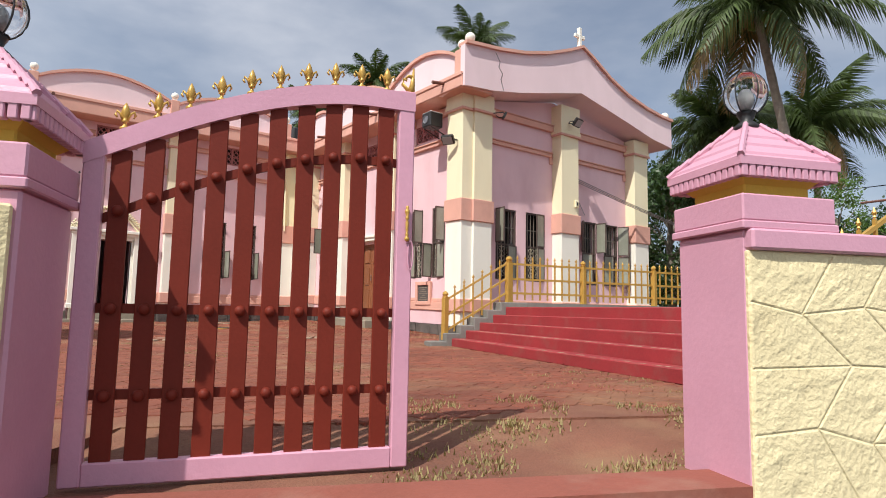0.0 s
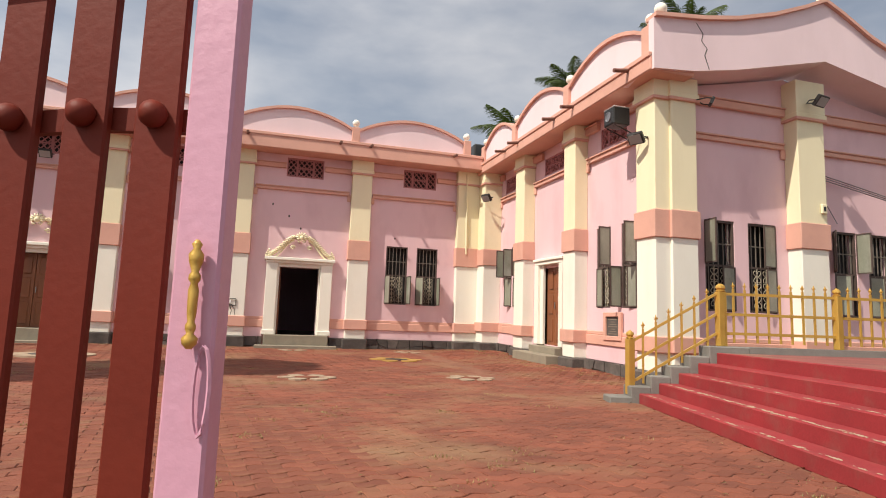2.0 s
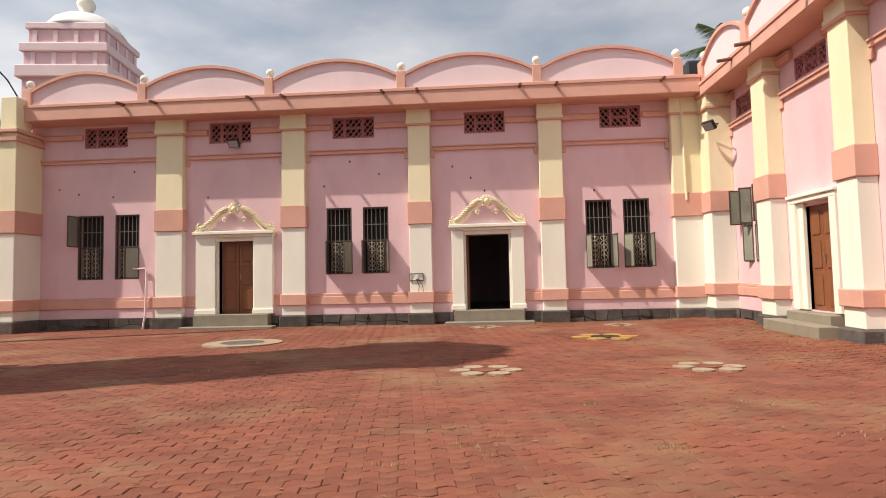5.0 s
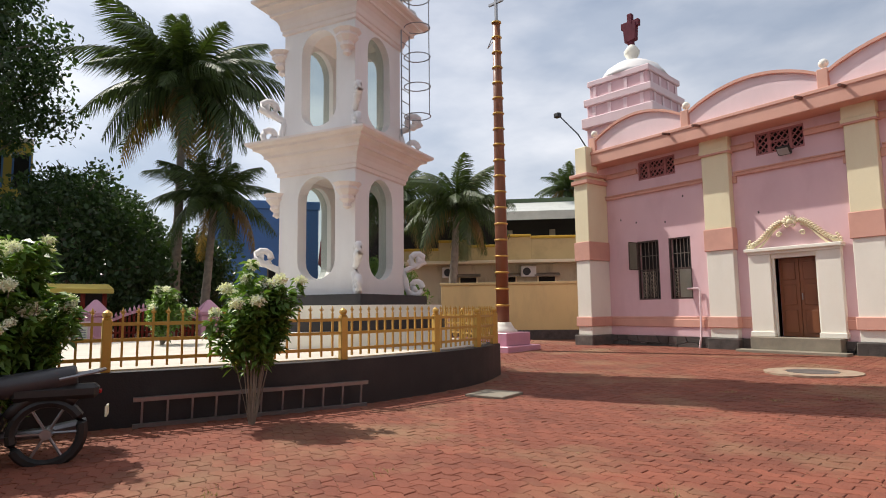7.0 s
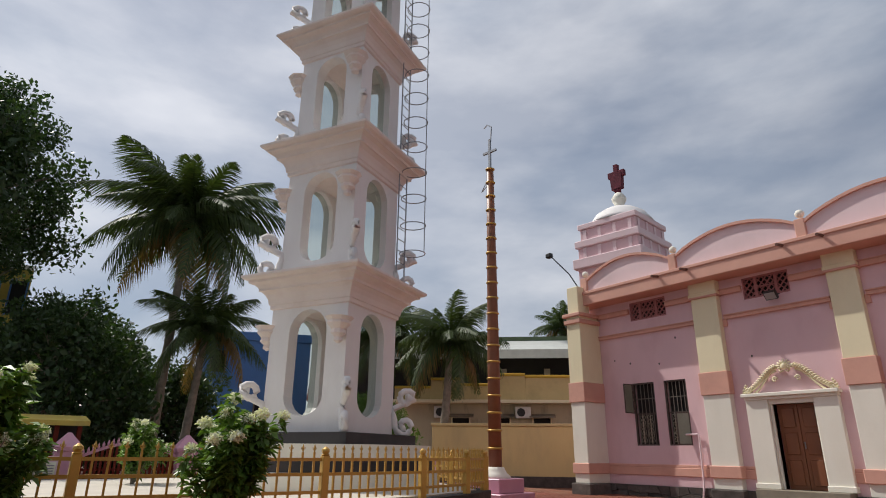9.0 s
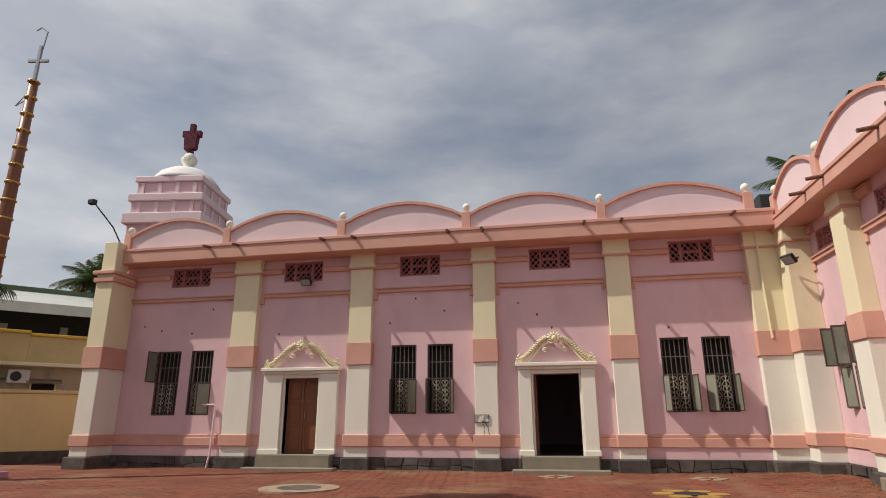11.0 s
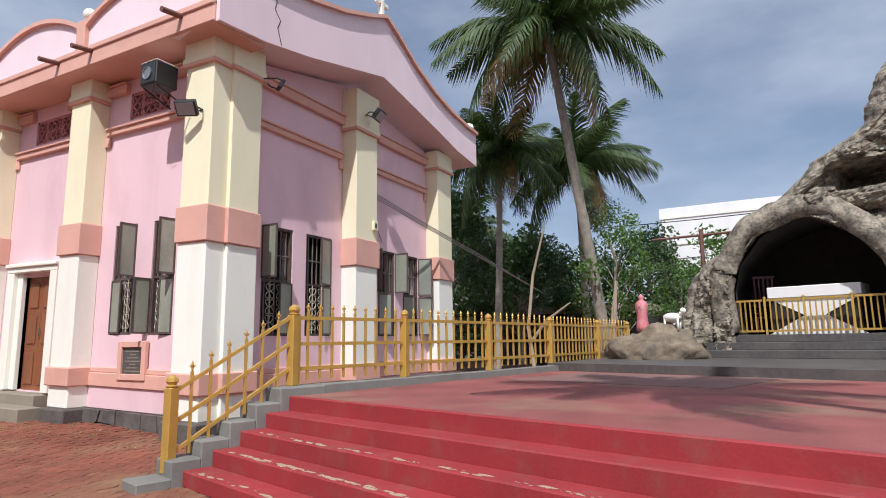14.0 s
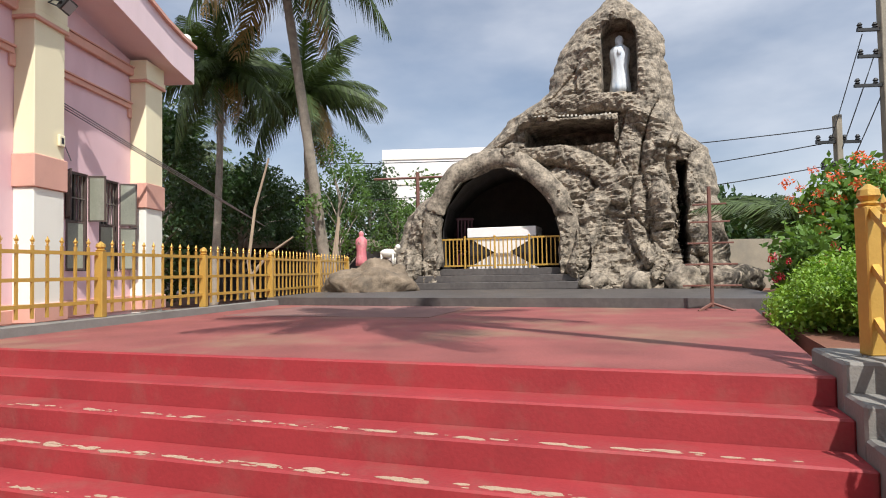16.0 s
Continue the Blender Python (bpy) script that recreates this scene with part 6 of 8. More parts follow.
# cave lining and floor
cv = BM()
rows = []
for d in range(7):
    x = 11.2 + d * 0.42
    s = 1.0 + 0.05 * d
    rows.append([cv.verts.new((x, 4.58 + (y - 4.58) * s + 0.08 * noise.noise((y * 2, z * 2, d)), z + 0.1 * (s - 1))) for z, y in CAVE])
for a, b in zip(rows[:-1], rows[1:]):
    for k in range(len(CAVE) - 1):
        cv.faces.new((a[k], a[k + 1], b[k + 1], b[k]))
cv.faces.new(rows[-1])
# rock colour taken near black to paint in the shade inside the cave
part("cave_lining", cv, mat("shade_painted_cave_rock", (0.045, 0.036, 0.03), 0.95, 0.3, 3, 20, 0.8), gt, "cave lining with its shade painted in", M_G)
# rolled arch rib
rib = BM()
ribp = smooth_line([(11.02 - 0.05 * math.sin(k), y + (0.2 if y > 4.6 else -0.2), z + (0.18 if z > 3.6 else 0.05)) for k, (z, y) in enumerate(CAVE)], 4)
tube(rib, ribp, 0.27, 10, 0.27)
for v in rib.verts:
    v.co += Vector((0.09, 0.09, 0.09)) * noise.noise(v.co * 3.1)
part("arch_rib", rib, ROCK, gt, "rope-like rock rib round the cave mouth", M_G, True)
random.seed(11)
for k in range(20):
    y = random.choice([random.uniform(-1.1, 2.3), random.uniform(-1.1, 2.3), random.uniform(6.9, 8.0)])
    s = random.uniform(0.18, 0.42)
    bl = BM()
    bmesh.ops.create_icosphere(bl, subdivisions=3, radius=s)
    for v in bl.verts:
        v.co *= 1 + 0.55 * noise.noise(v.co * 3.2 + Vector((k * 7, 0, 0))) + 0.2 * noise.noise(v.co * 9)
        v.co.z *= 0.8
        v.co += Vector((10.75 - 0.5 * random.random() * 0 - 0.25 * (k % 3), y, 0.95 + s * 0.4))
    part("boulder", bl, ROCK, gt, "cement boulder", M_G, True)
# granite steps and landing inside
gs = struct("grotto_steps", box(box(box(BM(), 10.35, 11.3, 2.55, 6.8, 0.95, 1.12, 0.01), 10.68, 11.3, 2.58, 6.78, 1.12, 1.29, 0.01), 11.0, 14.2, 2.6, 6.75, 1.29, 1.46, 0.01), GRANITE, "three dark granite steps up to the grotto", M_P)
railing("low gold railing across the cave mouth", [W(11.2, 6.5, 1.46), W(11.2, 5.55, 1.46), W(11.2, 4.75, 1.46), W(11.2, 3.85, 1.46), W(11.2, 2.98, 1.46)], h=0.86, rails=(0.08, 0.78), gap=0.11, top=0.78, fin=False)
al = thing("altar", "white altar block with black diamond side panels", "altar", tuple(M_P @ Vector((11.85, 4.62, 1.46))), math.degrees(math.atan2(-0.2655, 0.964)))
part("altar_body", box(BM(), -0.35, 0.45, -0.88, 0.88, 0, 0.82, 0.01), BLACKPAINT, al, "black diamond side panels")
part("altar_top", box(BM(), -0.45, 0.55, -0.92, 0.92, 0.82, 1.08, 0.015), WHITE, al, "white top slab")
fl = BM()
prism(fl, [(-0.95, 0.0), (0.95, 0.0), (0.2, 0.42), (0.9, 0.82), (-0.9, 0.82), (-0.2, 0.42)], "x", -0.38, -0.35)
part("altar_front", fl, WHITE, al, "white waisted front panel")
ch = thing("stacked_chairs", "stack of maroon plastic chairs in the cave", "chair", tuple(M_P @ Vector((12.4, 5.95, 1.46))), 195)
CH = mat("maroon_plastic", (0.09, 0.02, 0.028), 0.45, 0.1, 4, 40, 0.1)
for k in range(4):
    part("seat", box(BM(), -0.24, 0.24, -0.24, 0.22, 0.4 + k * 0.1, 0.43 + k * 0.1, 0.012), CH, ch)
for k in range(5):
    part("back_slat", box(BM(), 0.2, 0.24, -0.22 + k * 0.1, -0.17 + k * 0.1, 0.75, 1.4, 0.01), CH, ch)
part("back_top", box(BM(), 0.2, 0.25, -0.26, 0.26, 1.36, 1.44, 0.02), CH, ch)
for sx in (-0.22, 0.18):
    for sy in (-0.22, 0.18):
        part("leg", box(BM(), sx, sx + 0.05, sy, sy + 0.05, 0, 0.42, 0.008), CH, ch)


def robed(name, label, loc, h, m, base=None, rz=0):
    """A plain standing robed statue as one turned and folded mesh."""
    b = BM()
    seg = 28
    prof = [(0.17, 0.0), (0.165, 0.12), (0.14, 0.3), (0.135, 0.45), (0.15, 0.56), (0.165, 0.66), (0.15, 0.76), (0.085, 0.82), (0.055, 0.845), (0.07, 0.88), (0.072, 0.93), (0.05, 0.975), (0.015, 1.0)]
    lathe(b, [(r * h, z * h) for r, z in prof], (0, 0, 0), seg)
    for v in b.verts:
        a = math.atan2(v.co.y, v.co.x)
        if v.co.z < 0.8 * h:
            k = 1 + 0.07 * math.sin(a * 9 + v.co.z * 3)
            v.co.x *= k * 0.85
            v.co.y *= k
    ball(b, (-0.12 * h, 0, 0.68 * h), 0.045 * h, 8, 1.5)
    ob = link(name, b, m, None, True)
    ob.matrix_world = pose(*loc, 0, 0, rz)
    return tagged(ob, label, "statue")


SG = math.degrees(math.atan2(-0.2655, 0.964))
robed("niche_statue", "white and pale blue robed statue standing in the niche", tuple(M_P @ Vector((11.85, 1.54, 5.84))), 1.5, mat("white_blue_robe", (0.66, 0.70, 0.74), 0.5, 0.2, 6, 40, 0.1, stain=(0.25, 0.42, 0.62), stain_amt=0.8, stain_scale=5, streak=0.2), rz=SG)
nf = thing("niche_pedestal", "small rock pedestal under the niche statue", "pedestal", tuple(M_P @ Vector((11.85, 1.54, 5.6))), SG)
part("pedestal", lathe(BM(), [(0.34, 0), (0.32, 0.12), (0.28, 0.24)], (0, 0, 0), 10), ROCK, nf)
# lettering above the slot that cannot be read
PALEPAINT = mat("worn_white_lettering", (0.5, 0.47, 0.4), 0.8, 0.2, 6, 40, 0.1)
tx = thing("carved_inscription", "worn white lettering on the rock lip above the slot", "inscription", tuple(M_P @ Vector((10.9, 2.8, 5.12))), SG)
random.seed(4)
y = 0.9
while y > -1.0:
    if abs(y - 0.38) > 0.14:
        part("letter_bar", box(BM(), -0.02, 0.02, y - 0.05, y, 0.03 + 0.05 * math.sin(y * 2), 0.062 + 0.05 * math.sin(y * 2) + random.uniform(0, 0.02)), PALEPAINT, tx)
    y -= 0.1
# mound with the pink statue and the small goat
mo = BM()
bmesh.ops.create_icosphere(mo, subdivisions=5, radius=1.0)
for v in mo.verts:
    v.co *= 1 + 0.3 * noise.noise(v.co * 1.7) + 0.07 * (1 - 2 * abs(noise.noise(v.co * 4))) + 0.06 * noise.noise(v.co * 14)
    v.co = Vector((v.co.x * 0.8, v.co.y * 1.05, max(-0.05, v.co.z * 0.72)))
md = link("rock_mound", mo, mat("brown_mound_rock", (0.19, 0.145, 0.10), 0.92, 0.5, 4, 24, 1.0, stain=(0.06, 0.05, 0.04), stain_amt=0.8, stain_scale=3), None, True)
md.matrix_world = Matrix.Translation(M_P @ Vector((9.6, 7.5, 0.95)))
tagged(md, "brown cement rock mound beside the grotto", "rock")
robed("kneeling_statue", "pink robed statue on the rock mound", tuple(M_P @ Vector((9.5, 7.72, 1.58))), 0.86, mat("pink_robe", (0.56, 0.17, 0.19), 0.6, 0.15, 5, 40, 0.1, stain=(0.66, 0.48, 0.42), stain_amt=0.9, stain_scale=4), rz=SG)
gb_ = BM()
ball(gb_, (0, 0, 0.3), 0.13, 10, 0.8)
for v in gb_.verts:
    v.co.y *= 1.7
ball(gb_, (0, -0.26, 0.44), 0.07, 8, 1.0)
tube(gb_, [(0, -0.18, 0.34), (0, -0.26, 0.44)], 0.05, 6)
for sy in (-0.15, 0.15):
    for sx in (-0.06, 0.06):
        tube(gb_, [(sx, sy, 0.28), (sx, sy, 0.0)], 0.025, 5)
gl = link("lamb_statue", gb_, IVORY, None, True)
gl.matrix_world = Matrix.Translation(M_P @ Vector((9.6, 7.05, 1.58))) @ Matrix.Rotation(radians(SG), 4, "Z")
tagged(gl, "small cream lamb statue on the rock mound", "statue")
# candle stand
cs_ = thing("candle_stand", "thin rusty steel candle stand before the rock", "candle stand", tuple(M_P @ Vector((5.35, 0.25, 0.8))), SG)
part("pole", tube(BM(), [(0, 0, 0.05), (0, 0, 1.75)], 0.025, 6), PIPE, cs_)
for k, zz in enumerate((0.35, 0.65, 0.95, 1.25, 1.5)):
    part("arm", tube(BM(), [(0, -0.38 + 0.04 * k, zz), (0, 0.38 - 0.04 * k, zz)], 0.014, 5), PIPE, cs_)
for a in (0.3, 2.4, 4.5):
    part("foot", tube(BM(), [(0, 0, 0.1), (0.3 * math.cos(a), 0.3 * math.sin(a), 0.0)], 0.02, 5), PIPE, cs_)


# ---- trees and bushes ----
def frond_mesh(seed, L=3.6, droop=1.0, wide=0.62):
    """One palm frond along +x: an arched stalk with two rows of hanging leaflets."""
    rnd = random.Random(seed)
    bm = BM()
    n = 34
    pts = []
    for i in range(n + 1):
        t = i / n
        pts.append(Vector((L * (t - 0.12 * t * t * droop), 0, L * (0.30 * t - 0.62 * droop * t * t))))
    tube(bm, pts[::3] + [pts[-1]], 0.035, 4, 0.006)
    for i in range(3, n + 1):
        t = i / n
        ln = wide * L * 0.38 * (math.sin(math.pi * min(1.0, 0.14 + 0.86 * t)) ** 0.6) + 0.12
        d = (pts[i] - pts[i - 1]).normalized()
        for s in (-1, 1):
            for rep in range(2):
                base = pts[i] - d * (0.5 * L / n * rep)
                out = (Vector((0, s, 0)) * rnd.uniform(0.75, 1.0) + d * rnd.uniform(0.5, 0.85) + Vector((0, 0, -rnd.uniform(0.25, 0.8)))).normalized()
                mid = base + out * ln * 0.55
                tip = base + out * ln + Vector((0, 0, -ln * rnd.uniform(0.3, 0.7)))
                w = d * 0.028
                a, b, c, e, f = [bm.verts.new(q) for q in (base - w, base + w, mid + w * 1.2, mid - w * 1.2, tip)]
                bm.faces.new((a, b, c, e))
                bm.faces.new((e, c, f))
    me = bpy.data.meshes.new("frond")
    bm.to_mesh(me)
    bm.free()
    me.materials.append(FROND)
    return me


FRONDS = [frond_mesh(1, 3.6, 1.1), frond_mesh(2, 3.6, 1.45), frond_mesh(3, 3.6, 0.75)]
DRY = frond_mesh(4, 3.2, 1.5)
DRY.materials[0] = leafy("dry_frond", (0.22, 0.14, 0.045), 0.3)

nb = BM()
ball(nb, (0, 0, 0), 0.13, 8, 1.2)
NUT = bpy.data.meshes.new("coconut")
nb.to_mesh(NUT)
nb.free()
NUT.materials.append(LEAFB)


def palm(base, top, r, size, n, seed, label):
    """A coconut palm: ringed tapered trunk from base to top and a crown of arching fronds."""
    rnd = random.Random(seed)
    b, t = Vector(base), Vector(top)
    ob = thing("coconut_palm", label, "palm tree", base, 0, "coconut palms")
    bm = BM()
    pts = []
    for i in range(25):
        k = i / 24
        p = (t - b) * k
        p.x += 0.25 * math.sin(k * 2.6) * r * 3
        pts.append(p)
    tube(bm, pts, r, 10, r * 0.62)
    for i, v in enumerate(bm.verts):
        ring = i // 10
        f = 1.06 if ring % 2 else 0.97
        c = pts[min(ring, 24)]
        v.co = c + (v.co - c) * f
    part("trunk", bm, BARK, ob, "ringed grey trunk", None, True)
    for i in range(n):
        k = i / n
        az = i * 2.39996 + rnd.uniform(-0.2, 0.2)
        el = radians(78 - 105 * (k ** 0.85) + rnd.uniform(-8, 8))
        me = FRONDS[2] if k < 0.3 else FRONDS[0] if k < 0.7 else FRONDS[1]
        if k > 0.9:
            me = DRY
        f = new("frond", me)
        f.parent = ob
        s = size / 3.3 * rnd.uniform(0.82, 1.08) * (0.7 if k < 0.12 else 1.0)
        f.matrix_local = Matrix.Translation(pts[-1]) @ Matrix.Rotation(az, 4, "Z") @ Matrix.Rotation(-el, 4, "Y") @ Matrix.Rotation(rnd.uniform(-0.5, 0.5), 4, "X") @ Matrix.Scale(s, 4)
    for k in range(8):
        a = rnd.uniform(0, 6.28)
        f = new("coconut", NUT)
        f.parent = ob
        f.matrix_local = Matrix.Translation(pts[-1] + Vector((0.3 * math.cos(a), 0.3 * math.sin(a), -0.25 - 0.2 * rnd.random())) * size / 3.3) @ Matrix.Scale(size / 3.3, 4)
    return ob


palm((24.45, 9.6, 0), (22.08, 10.7, 12.2), 0.22, 3.9, 32, 1, "tall coconut palm leaning over the grotto yard")
palm((25.4, 14.4, 0), (25.9, 14.3, 9.2), 0.17, 3.1, 30, 2, "coconut palm behind the transept railing")
palm((31.0, 12.2, 0), (31.0, 12.4, 9.9), 0.2, 3.7, 30, 3, "coconut palm behind the grotto trees")
palm((29.5, 36.5, 0), (29.5, 36.5, 22.2), 0.3, 3.4, 24, 4, "coconut palm rising behind the church roof")
palm((22.9, 41.0, 0), (22.9, 41.0, 19.0), 0.3, 3.0, 24, 5, "coconut palm rising behind the church roof")
palm((18.9, 43.0, 0), (18.9, 43.0, 15.4), 0.3, 3.2, 24, 6, "coconut palm rising behind the church roof")
palm((-27.0, 10.6, 0), (-26.9, 10.7, 12.1), 0.24, 4.7, 42, 7, "large coconut palm beyond the west entrance")
palm((-26.0, 11.6, 0), (-25.6, 11.9, 6.6), 0.22, 3.2, 26, 8, "smaller coconut palm beyond the west entrance")
palm((-21.6, 22.3, 0), (-21.3, 22.7, 6.7), 0.24, 3.2, 30, 9, "coconut palm behind the yellow compound wall")
palm((-26.5, 22.0, 0), (-26.3, 22.0, 7.6), 0.24, 3.2, 26, 10, "coconut palm behind the white tower")
palm((-27.5, 38.0, 0), (-27.5, 38.0, 10.3), 0.24, 2.6, 22, 12, "distant coconut palm behind the roofs")
palm((6.3, 1.05, -0.1), (4.5, 3.0, 9.8), 0.13, 2.5, 22, 15, "coconut palm at the street wall shading the platform")
palm((34.0, 20.5, 0), (34.0, 20.5, 8.0), 0.24, 3.4, 24, 13, "coconut palm behind the transept")


def leaf_mesh(name, material, n, R, leaf, seed, flat=1.0):
    """A loose clump of n small leaves within radius R."""
    rnd = random.Random(seed)
    bm = BM()
    for k in range(n):
        d = Vector((rnd.gauss(0, 1), rnd.gauss(0, 1), rnd.gauss(0, 1))).normalized() * R * rnd.random() ** 0.45
        d.z *= flat
        M = Matrix.Translation(d) @ Euler((rnd.uniform(-1.2, 1.2), rnd.uniform(-1.2, 1.2), rnd.uniform(0, 6.28))).to_matrix().to_4x4()
        s = leaf * rnd.uniform(0.6, 1.3)
        v = [bm.verts.new(M @ Vector(p)) for p in ((0, 0, 0), (s * 0.5, s * 0.26, s * 0.08), (s, 0, 0), (s * 0.5, -s * 0.26, s * 0.08))]
        bm.faces.new(v)
    me = bpy.data.meshes.new(name)
    bm.to_mesh(me)
    bm.free()
    me.materials.append(material)
    return me


LEAFL = leafy("light_tree_leaf", (0.085, 0.155, 0.032), 0.4, 0.45, 0.3)
DRYWOOD = mat("pale_dry_wood", (0.34, 0.26, 0.18), 0.9, 0.2, 5, 40, 0.4, streak=0.2)
CL_BIG = [leaf_mesh("crown_clump", LEAF, 620, 1.5, 0.34, s, 0.75) for s in (1, 2, 3)]
CL_MID = [leaf_mesh("crown_clump", LEAFB, 420, 0.7, 0.16, s, 0.8) for s in (4, 5)]
CL_SM = [leaf_mesh("leaf_clump", LEAFB, 130, 0.26, 0.13, s, 0.9) for s in (6, 7, 8)]
CL_FINE = [leaf_mesh("leaf_clump", leafy("light_bush_leaf", (0.18, 0.30, 0.035), 0.3, 0.5, 0.3), 520, 0.3, 0.06, s, 0.85) for s in (9, 10)]


def foliage(name, ob, items, label=""):
    """All the leaf clumps of one plant as one joined part; items are (mesh, matrix) pairs."""
    out, m = [], items[0][0].materials[0]
    for me, M in items:
        c = np.empty(len(me.vertices) * 3, np.float32)
        me.vertices.foreach_get("co", c)
        A = np.array(M)
        out.append(c.reshape(-1, 3) @ A[:3, :3].T + A[:3, 3])
    v = np.concatenate(out).astype(np.float32)
    n = len(v)
    me = bpy.data.meshes.new(name)
    me.vertices.add(n)
    me.vertices.foreach_set("co", v.ravel())
    me.loops.add(n)
    me.loops.foreach_set("vertex_index", np.arange(n, dtype=np.int32))
    me.polygons.add(n // 4)
    me.polygons.foreach_set("loop_start", np.arange(0, n, 4, dtype=np.int32))
    me.update(calc_edges=True)
    me.materials.append(m)
    c = new(name, me)
    c.parent = ob
    return tagged(c, label, kind="stuff")


def tree(base, h, R, n, seed, label, clumps, r=0.25, low=0.35, name="broadleaf_tree", spread=1.0):
    """A tapered trunk with limbs, each carrying loose leaf clumps, with gaps between."""
    rnd = random.Random(seed)
    ob = thing(name, label, "tree", base)
    bm = BM()
    tube(bm, [(0, 0, 0), (0.1 * R * 0.3, 0.05, h * 0.25), (0, 0.1, h * 0.5), (0.1, 0, h * 0.75)], r, 8, r * 0.35)
    ends = []
    for k in range(n):
        a = k * 2.39996 + rnd.uniform(-0.3, 0.3)
        zf = low + (1 - low) * (k + 0.5) / n
        prof = math.sin(math.pi * min(0.97, 0.18 + 0.8 * (zf - low) / (1 - low))) ** 0.6
        rr = R * prof * rnd.uniform(0.45, 1.0) * spread
        e = Vector((rr * math.cos(a), rr * math.sin(a), h * zf + rnd.uniform(-0.3, 0.3)))
        s = Vector((0, 0, h * max(0.2, zf - 0.22)))
        if k % 2 == 0:
            tube(bm, [s, (s + e) / 2 + Vector((0, 0, 0.12 * rr)), e], r * 0.28, 5, r * 0.06)
        ends.append(e)
    part("trunk", bm, BARK, ob, "branching trunk")
    foliage("crown", ob, [(clumps[k % len(clumps)], Matrix.Translation(e) @ Euler((rnd.uniform(0, 6.28), 0, rnd.uniform(0, 6.28))).to_matrix().to_4x4() @ Matrix.Scale(rnd.uniform(0.55, 1.2), 4)) for k, e in enumerate(ends)])
    return ob


CL_AIRY = [leaf_mesh("crown_clump", LEAF, 300, 1.25, 0.27, s, 0.7) for s in (11, 12, 13)]
CL_LIGHT = [leaf_mesh("crown_clump", LEAFL, 150, 0.62, 0.15, s, 0.6) for s in (14, 15)]
tree((-27.8, 1.6, 0), 16.6, 4.6, 110, 21, "large dark mango tree at the west entrance", CL_AIRY, 0.5, 0.5)
tree((-27.0, 6.5, 0), 7.0, 3.4, 60, 27, "dark tree beyond the west entrance", CL_AIRY, 0.35, 0.2)
tree((-35.0, 8.0, 0), 8.0, 4.0, 44, 22, "dark broadleaf tree by the road", CL_BIG, 0.4, 0.18)
tree((-34.0, 9.6, 0), 6.4, 2.8, 44, 28, "dark tree beside the blue house", CL_AIRY, 0.35, 0.15)
tree((-31.0, 12.3, 0), 5.2, 2.4, 44, 24, "low dark tree behind the entrance gate", CL_AIRY, 0.3, 0.12)
tree((-45.0, 6.0, 0), 10.0, 7.0, 46, 25, "dark tree mass along the road", CL_BIG, 0.4, 0.1)
tree((-18.0, 16.5, 0), 3.2, 1.6, 26, 26, "green shrub behind the tower island", CL_MID, 0.12, 0.1)
tree((25.0, 9.4, 0), 5.9, 1.7, 26, 31, "slender light green tree beside the grotto", CL_LIGHT, 0.11, 0.38)
tree((26.4, 7.4, 0), 4.4, 1.0, 9, 32, "small light green tree beside the grotto", CL_LIGHT, 0.09, 0.45)
tree((28.5, 18.5, 0), 8.5, 3.2, 60, 33, "dark tree behind the transept", CL_AIRY, 0.3, 0.12)
tree((36.0, 17.5, 0), 7.2, 4.2, 56, 34, "dark tree behind the platform railing", CL_AIRY, 0.3, 0.36)
tree((44.0, 22.0, 0), 7.5, 6.5, 50, 37, "dark trees far behind the shed", CL_BIG, 0.3, 0.1)
tree((41.0, 11.0, 0), 7.4, 3.0, 40, 35, "dark tree before the white building", CL_AIRY, 0.3, 0.4)
tree((23.8, 5.9, 0), 4.7, 1.1, 12, 36, "light green tree rising behind the rock", CL_LIGHT, 0.1, 0.6)
tree((33.0, -8.0, 0), 4.0, 4.0, 40, 38, "distant green trees beyond the road", CL_BIG, 0.2, 0.1)
tree((45.0, -16.0, 0), 5.0, 5.0, 40, 39, "distant green trees beyond the road", CL_BIG, 0.2, 0.1)
bt = thing("bare_tree", "thin bare leaning trunk with a forked limb", "tree", (20.4, 10.9, 0))
part("trunk", tube(BM(), [(0, 0, 0), (0.1, 0.25, 1.8), (0.25, 0.1, 3.4), (0.2, -0.35, 4.9)], 0.07, 7, 0.03), DRYWOOD, bt)
part("limb", tube(BM(), [(0.05, 0.2, 1.3), (0.1, -0.35, 2.0), (0.1, -1.1, 2.5)], 0.06, 6, 0.025), DRYWOOD, bt)
pr = thing("wooden_props", "two pale wooden poles leaning against the palm", "poles", (22.6, 8.9, 0))
for k in range(2):
    part("pole", tube(BM(), [(0.2 * k, 0.3 + 0.25 * k, 0), (0.5, 0.1, 3.3)], 0.06, 6, 0.05), DRYWOOD, pr)


def blossoms(ob, pts, name, material, r, n, leaf, seed):
    me = leaf_mesh(name, material, n, r, leaf, seed, 0.7)
    rnd = random.Random(seed)
    foliage(name, ob, [(me, Matrix.Translation(p) @ Matrix.Rotation(rnd.uniform(0, 6.28), 4, "Z") @ Matrix.Scale(rnd.uniform(0.6, 1.25), 4)) for p in pts], "")


